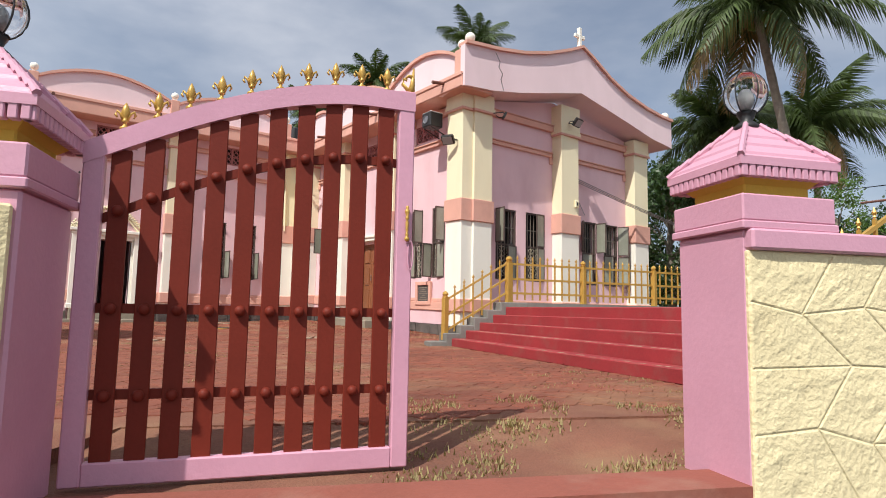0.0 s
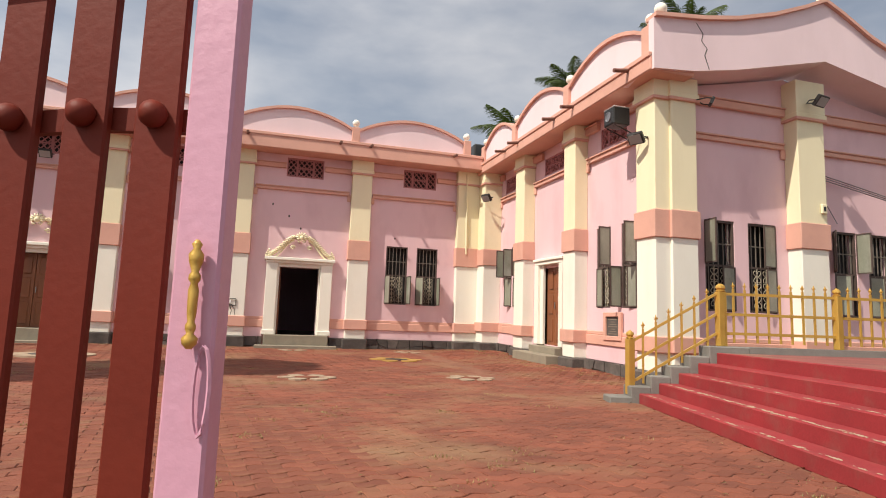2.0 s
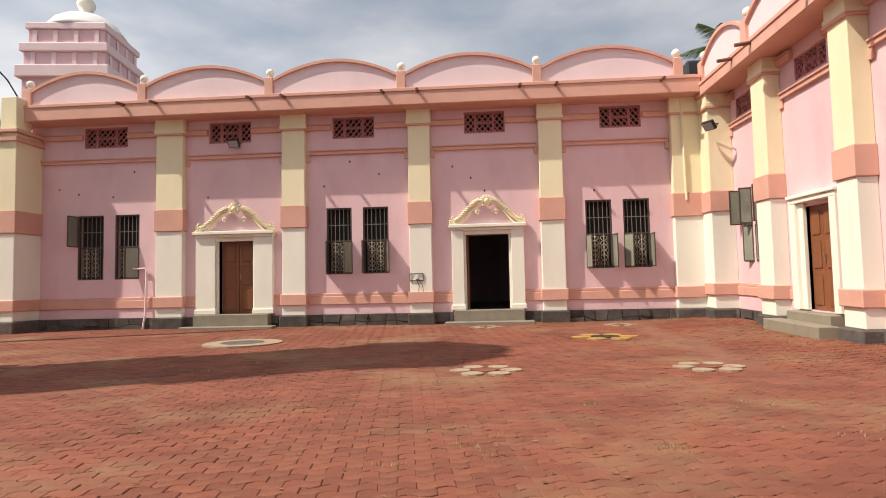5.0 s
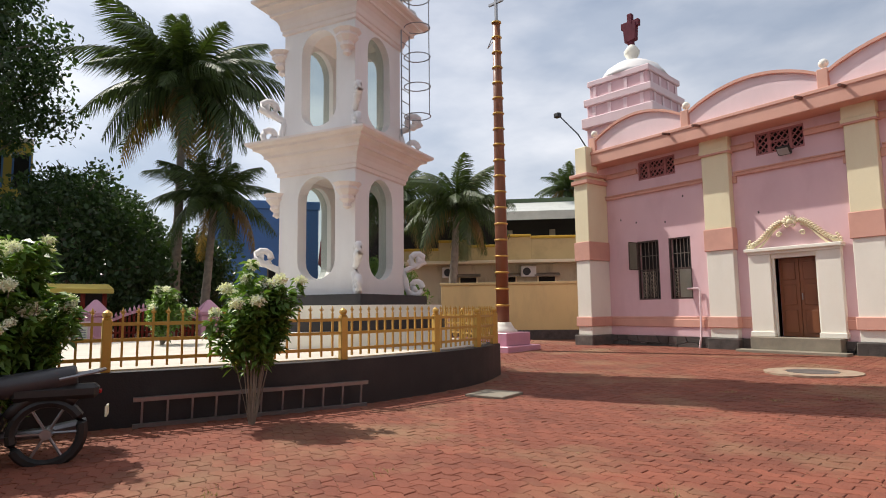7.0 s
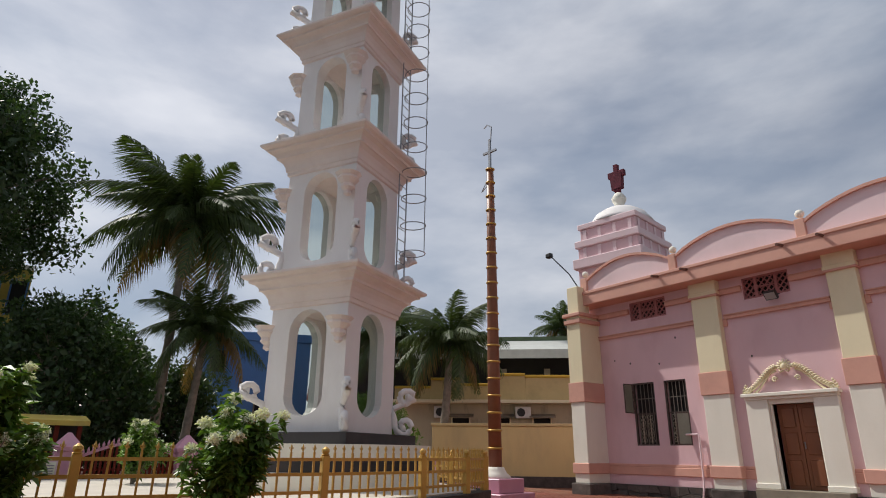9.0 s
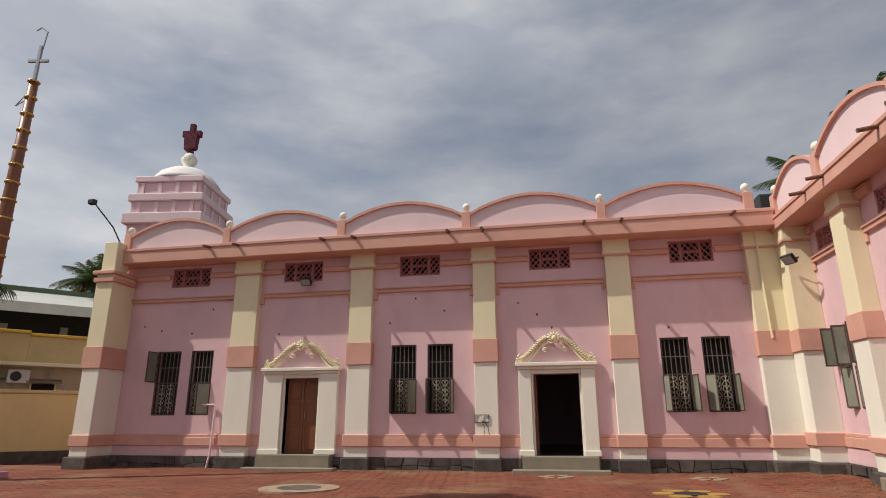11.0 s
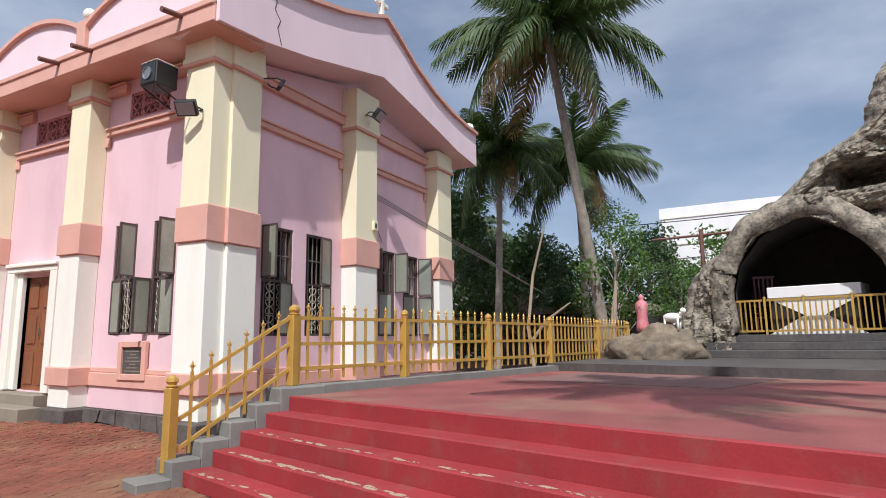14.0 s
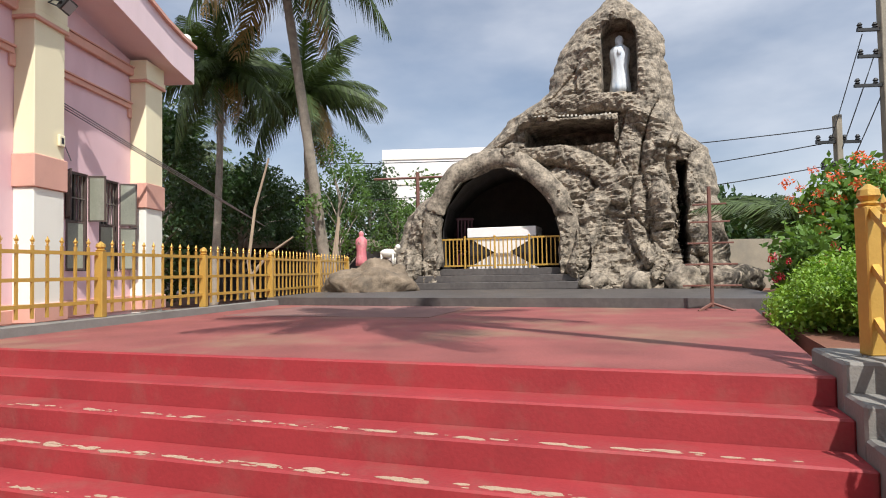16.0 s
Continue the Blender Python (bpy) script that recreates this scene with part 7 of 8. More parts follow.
def sprig_mesh(seed):
    """Long narrow leaves hanging outward round a shoot."""
    rnd = random.Random(seed)
    bm = BM()
    for k in range(26):
        a, z = rnd.uniform(0, 6.28), rnd.uniform(-0.14, 0.14)
        M = Matrix.Translation((0, 0, z)) @ Matrix.Rotation(a, 4, "Z") @ Matrix.Rotation(rnd.uniform(-0.5, 0.9), 4, "Y") @ Matrix.Rotation(rnd.uniform(-0.6, 0.6), 4, "X")
        s = rnd.uniform(0.11, 0.2)
        v = [bm.verts.new(M @ Vector(p)) for p in ((0.01, 0, 0), (s * 0.5, s * 0.17, s * 0.1), (s, 0, -s * 0.1), (s * 0.5, -s * 0.17, s * 0.1))]
        bm.faces.new(v)
    me = bpy.data.meshes.new("sprig")
    bm.to_mesh(me)
    bm.free()
    me.materials.append(LEAFB)
    return me


SPRIGS = [sprig_mesh(s) for s in (1, 2, 3)]


def flower_bush(base, h, R, seed, label, heads, n=16, low=0.3):
    """A loose shrub of n thin stems, leafy in the upper part, white flower heads at the tips."""
    rnd = random.Random(seed)
    ob = thing("flowering_shrub", label, "shrub", base)
    bm = BM()
    items, tips = [], []
    for k in range(n):
        a = k * 2.4
        out = R * rnd.uniform(0.1, 1.0)
        top = h * rnd.uniform(0.62, 1.0) * (1 - 0.12 * (out / R) ** 2)
        p0 = Vector((0.03 * math.cos(a), 0.03 * math.sin(a), 0))
        p1 = Vector((out * 0.4 * math.cos(a), out * 0.4 * math.sin(a), top * 0.5))
        p2 = Vector((out * math.cos(a), out * math.sin(a), top))
        tube(bm, [p0, p1, p2], 0.009, 5, 0.005)
        tips.append(p2)
        m = int(top * (1 - low) / 0.09)
        for j in range(m):
            t = low + (1 - low) * (j + rnd.random() * 0.6) / m
            p = p0.lerp(p1, t * 2) if t < 0.5 else p1.lerp(p2, t * 2 - 1)
            if t < 0.55 and rnd.random() < 0.8:
                continue
            items.append((SPRIGS[j % 3], Matrix.Translation(p + Vector((rnd.gauss(0, 0.04), rnd.gauss(0, 0.04), 0))) @ Matrix.Rotation(rnd.uniform(0, 6.28), 4, "Z") @ Matrix.Scale(rnd.uniform(0.75, 1.15), 4)))
    tagged(part("stem_cluster", bm, BARK, ob, "thin brown stems"), kind="stuff")
    foliage("leaves", ob, items)
    blossoms(ob, [tips[k % n] + Vector((rnd.gauss(0, 0.05), rnd.gauss(0, 0.05), rnd.uniform(-0.05, 0.08))) for k in range(heads)], "blossom", FLOWHITE, 0.085, 260, 0.036, seed)
    return ob


flower_bush((-5.1, 7.0, 0), 2.05, 0.56, 51, "white flowering shrub standing before the black island wall", 22, 20, 0.52)
flower_bush((-5.2, 4.35, 0), 2.25, 0.85, 52, "large white flowering shrub beside the motorbike", 75, 60)
flower_bush((-12.2, 7.3, 0.7), 1.3, 0.75, 53, "small white flowering shrub on the island", 16, 20)

# planted bed beside the platform
rnd = random.Random(61)
bed = struct("planting_bed", prism(BM(), [(1.2, -4.5), (16, -4.5), (16, -0.92), (5.62, -0.92), (5.62, -0.42), (1.2, -0.15)], "z", -0.1, 0.76), EARTH, "earth bed beside the platform", M_P)
gbush = thing("green_bush", "dense light green rounded bush at the platform edge", "bush", tuple(M_P @ Vector((3.25, -0.85, 0.74))))
bm = BM()
for k in range(9):
    tube(bm, [(0, 0, 0), (0.4 * math.cos(k), 0.4 * math.sin(k), 0.5)], 0.02, 5, 0.008)
tagged(part("stem_cluster", bm, BARK, gbush), kind="stuff")
items = []
for k in range(90):
    a = rnd.uniform(0, 6.28)
    rr = rnd.random() ** 0.5
    items.append((CL_FINE[k % 2], Matrix.Translation((1.25 * rr * math.cos(a), 0.62 * rr * math.sin(a), 0.1 + 0.62 * rnd.random() * (1 - rr ** 3 * 0.6))) @ Matrix.Rotation(a, 4, "Z") @ Matrix.Scale(rnd.uniform(0.6, 1.0), 4)))
foliage("leaves", gbush, items)
gbush.rotation_euler.z = radians(-12)
ob = tree(tuple(M_P @ Vector((8.6, -2.9, 0.7))), 2.0, 1.15, 60, 62, "orange flowering bush behind the green bush", CL_MID, 0.1, 0.08, "flowering_bush")
blossoms(ob, [Vector((1.5 * math.sin(k * 2.4) * math.sqrt(((k * 37) % 100) / 100), 1.5 * math.cos(k * 2.4) * math.sqrt(((k * 37) % 100) / 100), 0.5 + 2.0 * ((k * 61) % 100) / 100)) for k in range(90)], "orange_blossom", FLORED, 0.13, 40, 0.07, 63)
ob = tree(tuple(M_P @ Vector((7.2, -1.35, 0.74))), 1.0, 0.45, 22, 64, "small red flowering shrub", CL_SM, 0.03, 0.2, "flowering_bush")
blossoms(ob, [Vector((0.45 * math.sin(k * 2.4), 0.45 * math.cos(k * 2.4), 0.45 + 0.6 * ((k * 37) % 10) / 10)) for k in range(16)], "red_blossom", leafy("red_petal", (0.5, 0.02, 0.04), 0.2), 0.09, 40, 0.06, 65)
sp = thing("young_palm", "young palm with long arching fronds behind the bushes", "palm tree", tuple(M_P @ Vector((11.5, -2.2, 0.7))))
for k in range(9):
    f = new("frond", FRONDS[1])
    f.parent = sp
    f.matrix_local = Matrix.Translation((0, 0, 1.3)) @ Matrix.Rotation(k * 0.7 + 0.4, 4, "Z") @ Matrix.Rotation(radians(-62 + 6 * (k % 4)), 4, "Y") @ Matrix.Scale(0.72, 4)
part("trunk", tube(BM(), [(0, 0, 0), (0, 0, 1.35)], 0.14, 8, 0.09), BARK, sp)

# ---- buildings behind the grotto ----
wbg = thing("white_building", "plain white building behind the grotto", "building", (42.5, 3.0, 0), 0)
part("building_wall", box(BM(), 0, 12, -3, 7.4, 0, 9.6), WHITE, wbg, "white wall with faint courses")
for zz in (3.2, 5.2, 7.2, 8.9):
    part("course", box(BM(), -0.06, 0, -3, 7.4, zz, zz + 0.12), IVORY, wbg)
shd = thing("low_shed", "low grey shed with a pale roof edge behind the railing", "shed", (36.5, 10.5, 0), 0)
# solid box; the black colour here stands in for the shed's shaded hollow
part("shed_wall", box(BM(), 0, 6, 0, 9, 0, 2.9), BLACKPAINT, shd, "black block painted as the shaded hollow")
part("shed_roof", box(BM(), -0.6, 6, -0.4, 9.4, 2.9, 3.25), GREYSTEP, shd, "grey roof edge")
gz_ = thing("steel_post", "rusty steel post with a cross arm behind the grotto", "post", tuple(M_P @ Vector((14.0, 7.9, 0.0))))
part("pole", tube(BM(), [(0, 0, 0), (0, 0, 4.6)], 0.06, 6), PIPE, gz_)
part("cross_arm", tube(BM(), [(0, 1.4, 4.4), (0, -1.9, 4.45)], 0.04, 6), PIPE, gz_)
cgw = struct("east_boundary_wall", box(BM(), 0, 0.2, -14, 0, 0, 2.2), GREYSTEP, "grey boundary wall beyond the bed", pose(20.5, -1.5, 0, 0, 0, 10))
tk2 = thing("rubble_heap", "low heap of rubble under the platform railing", "rubble", (14.5, 11.0, 0))
rb_ = BM()
for k in range(120):
    s = rnd.uniform(0.08, 0.22)
    x, y = rnd.uniform(-0.5, 7), rnd.uniform(-0.9, 0.5)
    g = bmesh.ops.create_icosphere(rb_, subdivisions=1, radius=s)
    for v in g["verts"]:
        v.co = Vector((x + v.co.x * rnd.uniform(0.7, 1.3), y + v.co.y, max(0, 0.2 * rnd.random() + s * 0.4 + v.co.z)))
part("stones", rb_, ROCK, tk2, "broken stones")
tagged(tk2, kind="stuff")


def power_pole(base, h, label, arms):
    p = thing("power_pole", label, "power pole", base)
    part("pole", box(BM(), -0.16, 0.16, -0.12, 0.12, 0, h, 0.02), GREYSTEP, p)
    for zz, w in arms:
        part("cross_arm", box(BM(), -0.06, 0.06, -w, w, zz, zz + 0.12), BLACK, p)
        for s in (-0.9, -0.3, 0.3, 0.9):
            part("insulator", lathe(BM(), [(0.05, 0.12), (0.11, 0.16), (0.06, 0.22), (0.11, 0.26), (0.05, 0.36)], (0, s * w, zz), 8), BLACK, p)
    return p


power_pole((27.9, -12.4, 0), 13.0, "concrete power pole with insulators beyond the bushes", [(8.6, 1.2), (9.8, 1.0), (10.9, 1.0)])
power_pole((28.8, -11.0, 0), 7.7, "shorter concrete power pole", [(6.5, 0.9), (5.4, 0.7)])
wires = thing("power_lines", "thin black power lines between poles", "power lines", (28.0, -12.0, 0))
for k, (a, b) in enumerate([((0.8, 1.0, 6.6), (6, 22, 5.2)), ((0.8, 1.2, 5.6), (4, 20, 4.2)), ((0.8, 1.0, 7.2), (5, 24, 7.0)), ((-0.1, 0.4, 10.8), (0.6, 1.4, 6.6)), ((-0.1, 0.0, 9.8), (0.7, 1.0, 6.0)), ((-0.1, -0.4, 8.6), (0.8, 0.6, 5.4))]):
    a, b = Vector(a), Vector(b)
    part("wire", tube(BM(), [a.lerp(b, i / 10) + Vector((0, 0, -1.6 * (i / 10) * (1 - i / 10) * (1 if k < 3 else 0.1))) for i in range(11)], 0.022, 4), BLACK, wires)


# ---- fixtures on the church ----
def floodlight(loc, rz, tilt, label, s=1.0):
    t = thing("floodlight", label, "floodlight", loc, rz, "floodlights")
    A = Matrix.Rotation(radians(tilt), 4, "X") @ Matrix.Scale(s, 4)
    h = part("housing", box(BM(), -0.17, 0.17, -0.05, 0.05, -0.13, 0.13, 0.015), BLACK, t, "black housing", A)
    part("lens", box(BM(), -0.14, 0.14, -0.056, -0.05, -0.1, 0.1), LENS, h, "pale lens", A)
    part("bracket", tube(BM(), [(-0.18, 0, 0), (-0.19, 0.12, 0.02), (0, 0.3, 0.05), (0.19, 0.12, 0.02), (0.18, 0, 0)], 0.014, 5), BLACK, t)
    return t


floodlight((-4.75, NY - 0.3, 5.62), 0, 40, "small floodlight on the nave wall")
floodlight((8.6, NY - 1.2, 5.35), -60, 40, "floodlight at the inner corner of the walls")
floodlight((8.72, 12.0, 4.95), -62, 40, "floodlight on the corner pilaster", 0.95)
floodlight((12.75, 11.3, 6.05), 10, 40, "floodlight high on the middle pilaster", 0.95)
floodlight((10.1, 11.45, 5.72), 60, 25, "small dark floodlight under the soffit", 0.6)
acu = thing("window_cooler", "black fronted grey air unit on wall brackets", "air conditioner", (8.74, 12.72, 5.42), -90)
acu.scale = (0.62, 0.62, 0.62)
part("casing", box(BM(), -0.3, 0.32, -0.32, 0.3, 0, 0.6, 0.02), BLACK, acu, "black casing")
part("lid", box(BM(), -0.31, 0.33, -0.33, 0.31, 0.6, 0.63, 0.01), ACWHITE, acu, "dusty white lid")
part("front_plate", box(BM(), -0.27, 0.27, -0.34, -0.32, 0.04, 0.56, 0.01), BLACK, acu, "black front plate")
fan = BM()
lathe(fan, [(0.17, 0), (0.17, 0.03), (0.15, 0.03), (0.15, 0.01)], (0, 0, 0), 16)
part("fan_ring", fan, STEEL, acu, "round fan opening", Matrix.Translation((0, -0.34, 0.3)) @ Matrix.Rotation(math.pi / 2, 4, "X"))
for s in (-0.25, 0.25):
    part("bracket", tube(BM(), [(s, 0.55, -0.3), (s, -0.25, -0.02)], 0.022, 5), BLACK, acu)
part("cable", tube(BM(), [(0.1, -0.2, 0), (0.05, -0.22, -0.2), (-0.12, -0.2, -0.28), (-0.2, 0.0, -0.2), (-0.22, 0.2, -0.35)], 0.01, 5), BLACK, acu)
pq = thing("stone_plaque", "dark stone plaque with carved lines in a salmon frame", "plaque", (SX - 0.02, 13.7, 0.95), -90)
part("plaque_frame", box(box(box(box(BM(), -0.36, -0.26, -0.07, 0, -0.1, 0.53, 0.01), 0.26, 0.36, -0.07, 0, -0.1, 0.53, 0.01), -0.258, 0.258, -0.068, 0, 0.43, 0.528, 0.008), -0.258, 0.258, -0.068, 0, -0.1, 0.0, 0.008), SALMON, pq, "salmon frame")
st_ = part("stone", box(BM(), -0.26, 0.26, -0.03, 0, 0.0, 0.43), GRANITE, pq, "dark polished stone")
ln = BM()
for k in range(7):
    box(ln, -0.2 + 0.06 * (k % 3), 0.2 - 0.06 * (k % 3), -0.033, -0.03, 0.04 + k * 0.053, 0.056 + k * 0.053)
part("text_line", ln, GREYSTEP, st_, "worn engraved lines")
sb = thing("switch_box", "small wall switch frame with hanging wires on the pilaster", "switch box", (0.62, NY - 0.24, 1.42), 0)
part("frame", box(box(box(box(BM(), -0.2, 0.2, -0.02, 0, 0, 0.02), -0.2, 0.2, -0.02, 0, 0.2, 0.22), -0.2, -0.18, -0.02, 0, 0, 0.22), 0.18, 0.2, -0.02, 0, 0, 0.22), BLACK, sb)
part("socket", box(BM(), -0.05, 0.05, -0.03, 0, 0.06, 0.16, 0.005), ACWHITE, sb)
part("wires", tube(tube(BM(), [(0, -0.03, 0.05), (0.08, -0.04, -0.15), (0.04, -0.03, -0.35)], 0.008, 4), [(0.05, -0.03, 0.05), (0.16, -0.04, -0.1), (0.2, -0.03, -0.32)], 0.008, 4), BLACK, sb)
mb = thing("meter_box", "tiny white meter box on the middle pilaster", "meter box", (13.05, FY - PD - 0.01, 3.7), 0)
part("box", box(BM(), -0.07, 0.07, -0.05, 0, 0, 0.2, 0.01), CREAM, mb)
part("dial", box(BM(), -0.03, 0.03, -0.055, -0.05, 0.05, 0.15), BLACK, mb)
dp = thing("rain_pipe", "pale thin pipe running down the nave wall", "pipe", (-7.9, NY - 0.08, 0), 0)
part("pipe", tube(BM(), [(-0.1, 0, 1.98), (0.32, 0, 1.98), (0.36, 0, 1.9), (0.36, -0.05, 0.6), (0.3, -0.1, 0.12)], 0.03, 6), PALE, dp)
dp2 = thing("corner_pipe", "cream rain pipe down the inner corner pilaster", "pipe", (8.2, NY - 0.27, 0), 0)
part("pipe", tube(BM(), [(0, 0, 6.35), (0.02, 0, 4.6), (0.04, 0, 3.5)], 0.035, 6), CREAM, dp2)
wl_ = thing("service_wires", "grey service wires slung from the wall past the pilasters", "wires", (13.5, FY - 0.05, 4.6), 0)
for k in range(3):
    part("wire", tube(BM(), [(0.0, 0, 0.05 - 0.05 * k), (1.6, -0.5, -0.5 - 0.04 * k), (3.2, -0.9, -0.95 - 0.04 * k), (9.0, -0.6, -1.6)], 0.012, 4), STEEL, wl_)
part("drop", tube(BM(), [(0, 0, 0.1), (0.02, 0, -0.6), (0.3, 0, -1.0)], 0.012, 4), STEEL, wl_)

# ---- marks on the yard ----
def yard_mark(loc, petals, r, inner, label, m, m2=None):
    t = thing("flower_paving_mark", label, "paving mark", (loc[0], loc[1], 0.012 + rise(loc[0], loc[1])), 0, "flower marks in the paving")
    bm = BM()
    for k in range(petals):
        a = 2 * math.pi * k / petals
        q = [(r * 0.75 * math.cos(a) + 0.32 * r * math.cos(b), r * 0.75 * math.sin(a) + 0.32 * r * math.sin(b)) for b in [i * math.pi / 5 for i in range(10)]]
        prism(bm, q, "z", -0.02, 0.012)
    part("petals", bm, m, t)
    ring = BM()
    prism(ring, [(inner * math.cos(i * math.pi / 8), inner * math.sin(i * math.pi / 8)) for i in range(16)], "z", -0.02, 0.016)
    part("centre", ring, m2 or BLACKPAINT, t)


PALEPAV = mat("pale_worn_paver", (0.34, 0.26, 0.18), 0.85, 0.15, 4, 50, 0.4, stain=(0.26, 0.1, 0.07), stain_amt=0.9, stain_scale=5)
YELPAV = mat("yellow_worn_paver", (0.38, 0.23, 0.055), 0.8, 0.15, 4, 50, 0.4, stain=(0.24, 0.09, 0.05), stain_amt=0.7)
yard_mark((5.12, 17.45), 6, 0.66, 0.3, "yellow flower pattern with a dark centre set in the paving", YELPAV)
yard_mark((2.58, 13.2), 6, 0.5, 0.18, "pale flower pattern set in the paving", PALEPAV, PAVER)
yard_mark((5.78, 13.3), 6, 0.48, 0.16, "pale flower pattern set in the paving", PALEPAV, PAVER)
yard_mark((2.56, 20.2), 6, 0.4, 0.14, "pale flower pattern set in the paving", PALEPAV, PAVER)
yard_mark((6.05, 20.2), 6, 0.4, 0.14, "pale flower pattern set in the paving", PALEPAV, PAVER)
mh = thing("manhole_cover", "round concrete manhole cover with an iron lid", "manhole cover", (-2.75, 17.2, 0.012 + rise(-2.75, 17.2)), 0)
part("ring", lathe(BM(), [(0.85, -0.02), (0.85, 0.02), (0.5, 0.024), (0.5, 0.02)], (0, 0, 0), 20), PALEPAV, mh, "pale concrete ring")
part("lid", lathe(BM(), [(0.46, -0.02), (0.46, 0.026), (0.1, 0.03)], (0, 0, 0), 16), STONE, mh, "dark lid")


# ---- pavers ----
def paver_outline(w, d):
    """A wavy interlocking paver, seen from above."""
    o = []
    for i in range(6):
        t = i / 5
        o.append((-w / 2 + w * t, -d / 2 + 0.027 * math.sin(2 * math.pi * t)))
    for i in range(6):
        t = 1 - i / 5
        o.append((-w / 2 + w * t, d / 2 + 0.027 * math.sin(2 * math.pi * t)))
    return o


PW, PDp = 0.25, 0.128
OUT = paver_outline(PW - 0.005, PDp - 0.005)
IN = paver_outline(PW - 0.017, PDp - 0.017)


def paver_geo(verts, faces, M):
    k, n = len(verts), len(OUT)
    for p in OUT:
        verts.append(M @ Vector((p[0], p[1], -0.03)))
    for p in OUT:
        verts.append(M @ Vector((p[0], p[1], 0.003)))
    for p in IN:
        verts.append(M @ Vector((p[0], p[1], 0.008)))
    for r in range(2):
        for i in range(n):
            j = (i + 1) % n
            faces.append((k + r * n + i, k + r * n + j, k + (r + 1) * n + j, k + (r + 1) * n + i))
    faces.append(tuple(range(k + 2 * n, k + 3 * n)))


def blocked(x, y):
    """Where no pavers lie: under the stairs and platform, walls, island, steps."""
    q = M_P.inverted() @ Vector((x, y, 0))
    if q.x > (-1.17 if q.y < 7.5 else -1.72) and q.y > -3 and q.y < 8.0:
        return True
    if y > NY - 0.2 or (x > SX - 0.2 and y > FY - 0.5):
        return True
    s = Vector((x, y, 0)) - HINGE
    if s.dot(NRM) > -1.1 - 0.2 * math.sin(x * 2.1) and x > -0.3:
        return True
    if x < -0.3 and y < 3.6:
        return True
    if x < -5.5 and y < 13.2:
        ex = [p for p in edge if abs(p.y - y) < 0.5]
        if ex and x < max(p.x for p in ex) + 0.05:
            return True
        if y > 12.9 and x < -7.2:
            return True
    return False


rnd = random.Random(77)
ROT = radians(8)
near, vv, ff = [], [], []
for i in range(-75, 85):
    for j in range(0, 190):
        u, v = i * PW + (PW / 2 if j % 2 else 0), j * PDp
        x = 2.0 + u * math.cos(ROT) - (v - 0.0) * math.sin(ROT)
        y = 2.2 + u * math.sin(ROT) + v * math.cos(ROT)
        if x < -17 or y > 24 or blocked(x, y):
            continue
        M = Matrix.Translation((x, y, rise(x, y) + rnd.uniform(-0.002, 0.004))) @ Euler((rnd.uniform(-0.02, 0.02), rnd.uniform(-0.02, 0.02), ROT + rnd.uniform(-0.02, 0.02))).to_matrix().to_4x4()
        if j % 2:
            M = M @ Matrix.Scale(-1, 4, (1, 0, 0))
        if 0.2 < x < 2.7 and 6.0 < y < 9.6 and len(near) < 300:
            near.append(M)
        else:
            paver_geo(vv, ff, M)
yard_ob = bpy.data.objects["yard"]
me = bpy.data.meshes.new("pavers")
me.from_pydata(vv, [], ff)
me.materials.append(PAVER)
rest = new("paver_field", me)
rest.parent = yard_ob
tagged(rest, "worn red interlocking pavers", kind="stuff")
vs, fs = [], []
paver_geo(vs, fs, Matrix.Identity(4))
pm = bpy.data.meshes.new("paver")
pm.from_pydata(vs, [], fs)
pm.materials.append(PAVER)
for M in near:
    o = new("paver", pm)
    o.parent = yard_ob
    o.matrix_local = M
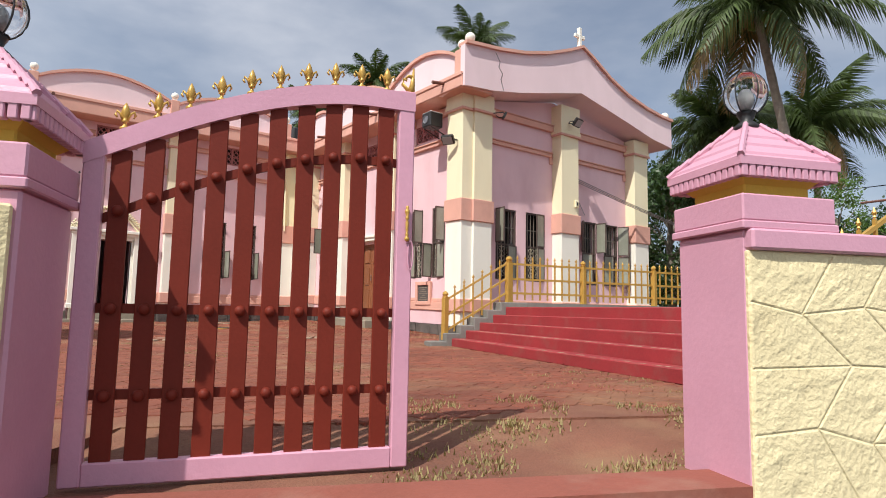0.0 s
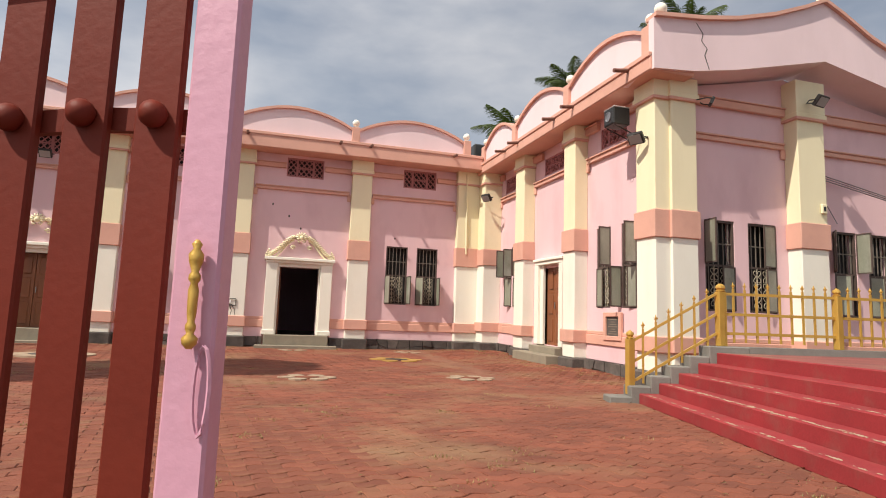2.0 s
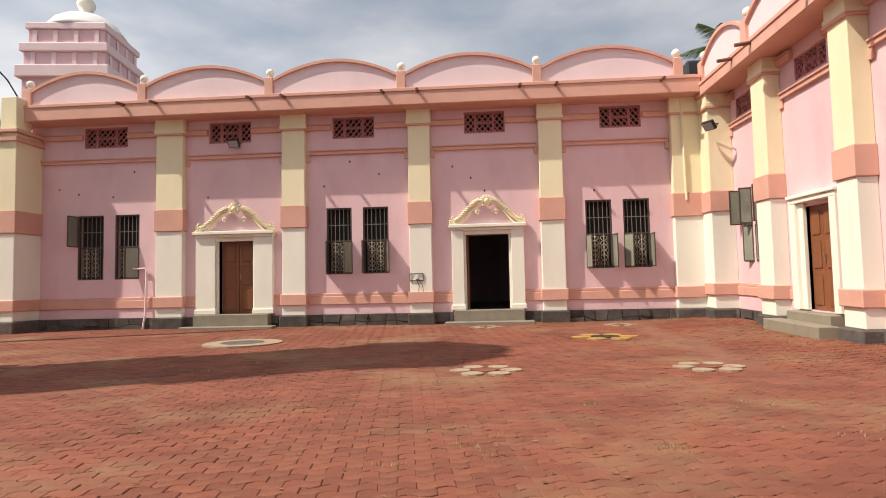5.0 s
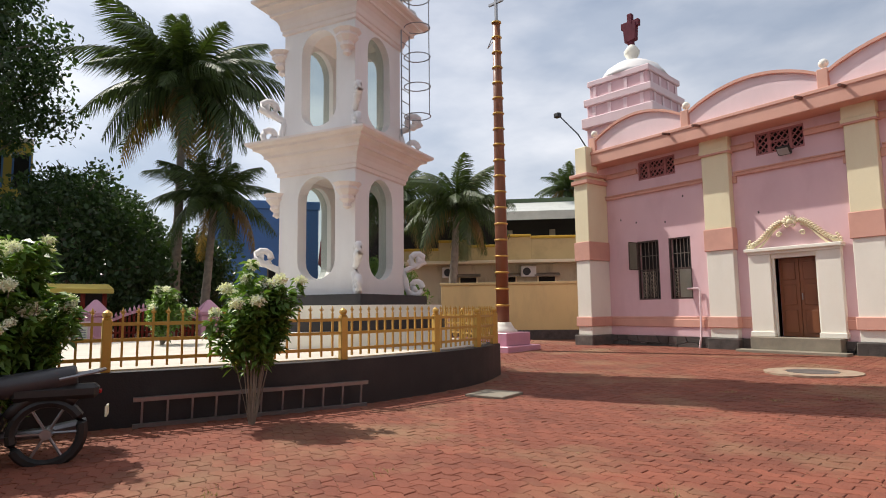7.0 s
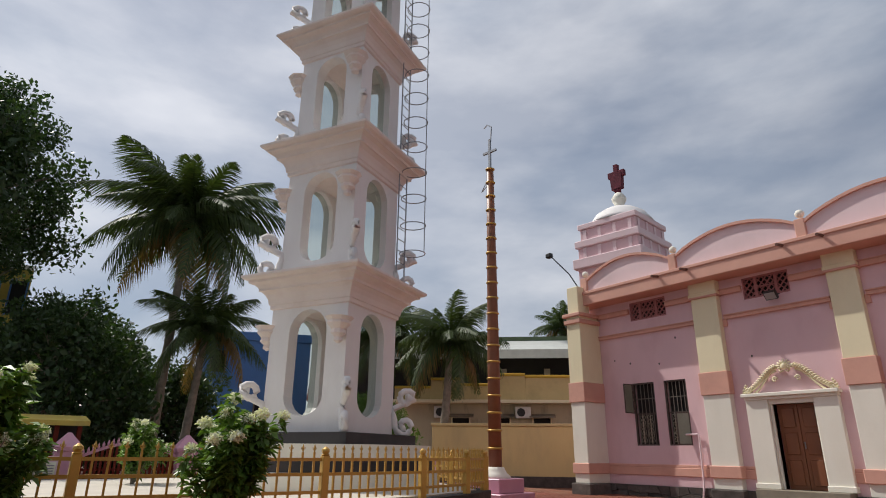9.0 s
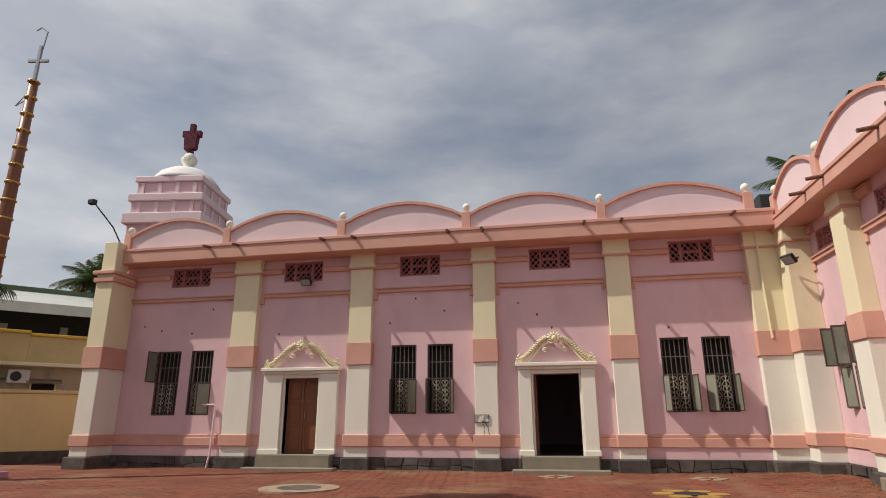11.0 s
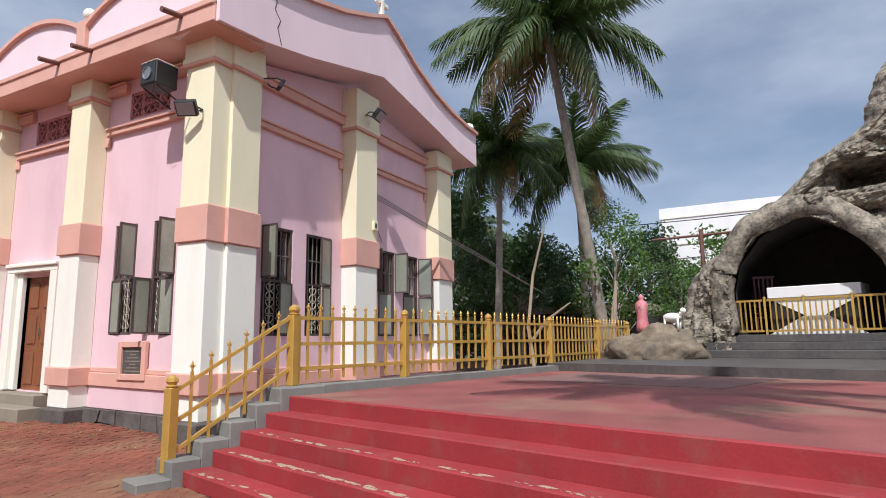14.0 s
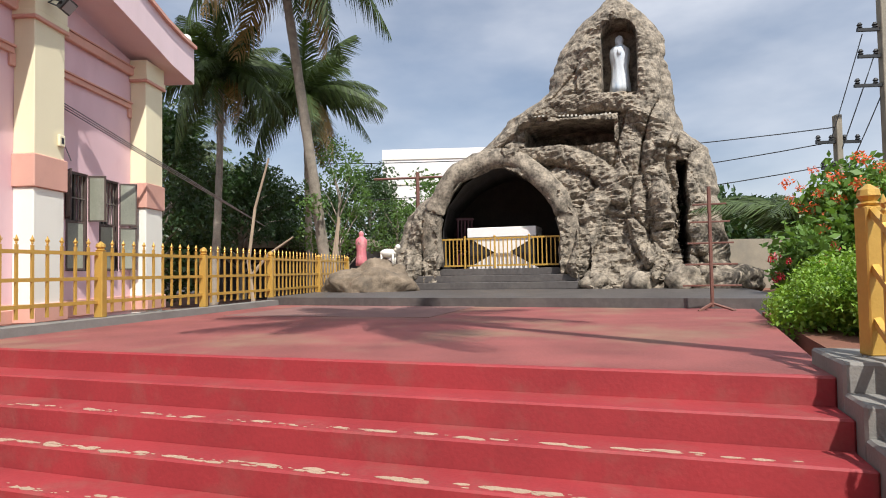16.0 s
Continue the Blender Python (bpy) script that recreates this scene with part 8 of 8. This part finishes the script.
# grass tufts and dry litter in the joints
gv, gf = [], []
def tuft(x, y, h, n):
    for k in range(n):
        a = rnd.uniform(0, 6.28)
        px, py = x + rnd.gauss(0, 0.05), y + rnd.gauss(0, 0.05)
        l = h * rnd.uniform(0.4, 1.2)
        dx, dy = math.cos(a) * 0.006, math.sin(a) * 0.006
        b = len(gv)
        zg = rise(px, py)
        gv.extend([(px - dx, py - dy, zg), (px + dx, py + dy, zg), (px + l * 0.6 * math.sin(a), py - l * 0.6 * math.cos(a), zg + l)])
        gf.append((b, b + 1, b + 2))
for k in range(6500):
    x, y = rnd.uniform(-6, 9), rnd.uniform(2.4, 21.4)
    dens = 0.5 + 0.5 * noise.noise((x * 0.45, y * 0.45, 3))
    edge_wall = 1.0 if (x > SX - 1.3 and y > 12) or y > NY - 0.9 else 0.0
    bias = 0.25 * max(0, 1 - abs(x - 5.5) / 3.0) * (1 if y < 12 else 0) + 0.2 * (1 if y < 5.5 and x > 1 else 0) + (0.2 if x < -3 and y < 7 else 0)
    if blocked(x, y) or dens + bias + edge_wall < 0.78 + 0.3 * rnd.random():
        continue
    for j in range(2):
        tuft(x + rnd.gauss(0, 0.08), y + rnd.gauss(0, 0.08), rnd.uniform(0.012, 0.04), 9)
for k in range(45):
    x, y = rnd.uniform(-3, 6.5), rnd.uniform(3.6, 15)
    if not blocked(x, y):
        for j in range(5):
            tuft(x + rnd.gauss(0, 0.07), y + rnd.gauss(0, 0.05), rnd.uniform(0.012, 0.04), 12)
for k in range(150):
    q = RPIL + G * rnd.uniform(-1.6, 1.2) - NRM * rnd.uniform(-0.1, 1.7)
    if rnd.random() < 0.35 + 0.5 * noise.noise((q.x * 1.6, q.y * 1.6, 1)):
        for j in range(4):
            tuft(q.x + rnd.gauss(0, 0.09), q.y + rnd.gauss(0, 0.07), rnd.uniform(0.015, 0.045), 16)
gm_ = bpy.data.meshes.new("grass")
gm_.from_pydata(gv, [], gf)
gm_.materials.append(GRASS)
tagged(new("grass_tufts", gm_), "dry grass tufts in the paver joints", "grass", kind="stuff")
lv, lf = [], []
for k in range(900):
    x, y = rnd.uniform(-8, 9), rnd.uniform(2.6, 21)
    if blocked(x, y):
        continue
    a, s = rnd.uniform(0, 6.28), rnd.uniform(0.012, 0.035)
    b = len(lv)
    c, d = math.cos(a) * s, math.sin(a) * s
    zg = rise(x, y)
    lv.extend([(x - c, y - d, zg + 0.018), (x + d * 0.4, y - c * 0.4, zg + 0.026), (x + c, y + d, zg + 0.02), (x - d * 0.4, y + c * 0.4, zg + 0.024)])
    lf.append((b, b + 1, b + 2, b + 3))
lm = bpy.data.meshes.new("litter")
lm.from_pydata(lv, [], lf)
lm.materials.append(mat("dry_leaf", (0.20, 0.12, 0.05), 0.8, 0.2, 5, 40, 0, rand=0.4))
tagged(new("leaf_litter", lm), "small dry leaves scattered over the yard", "leaves", kind="stuff")
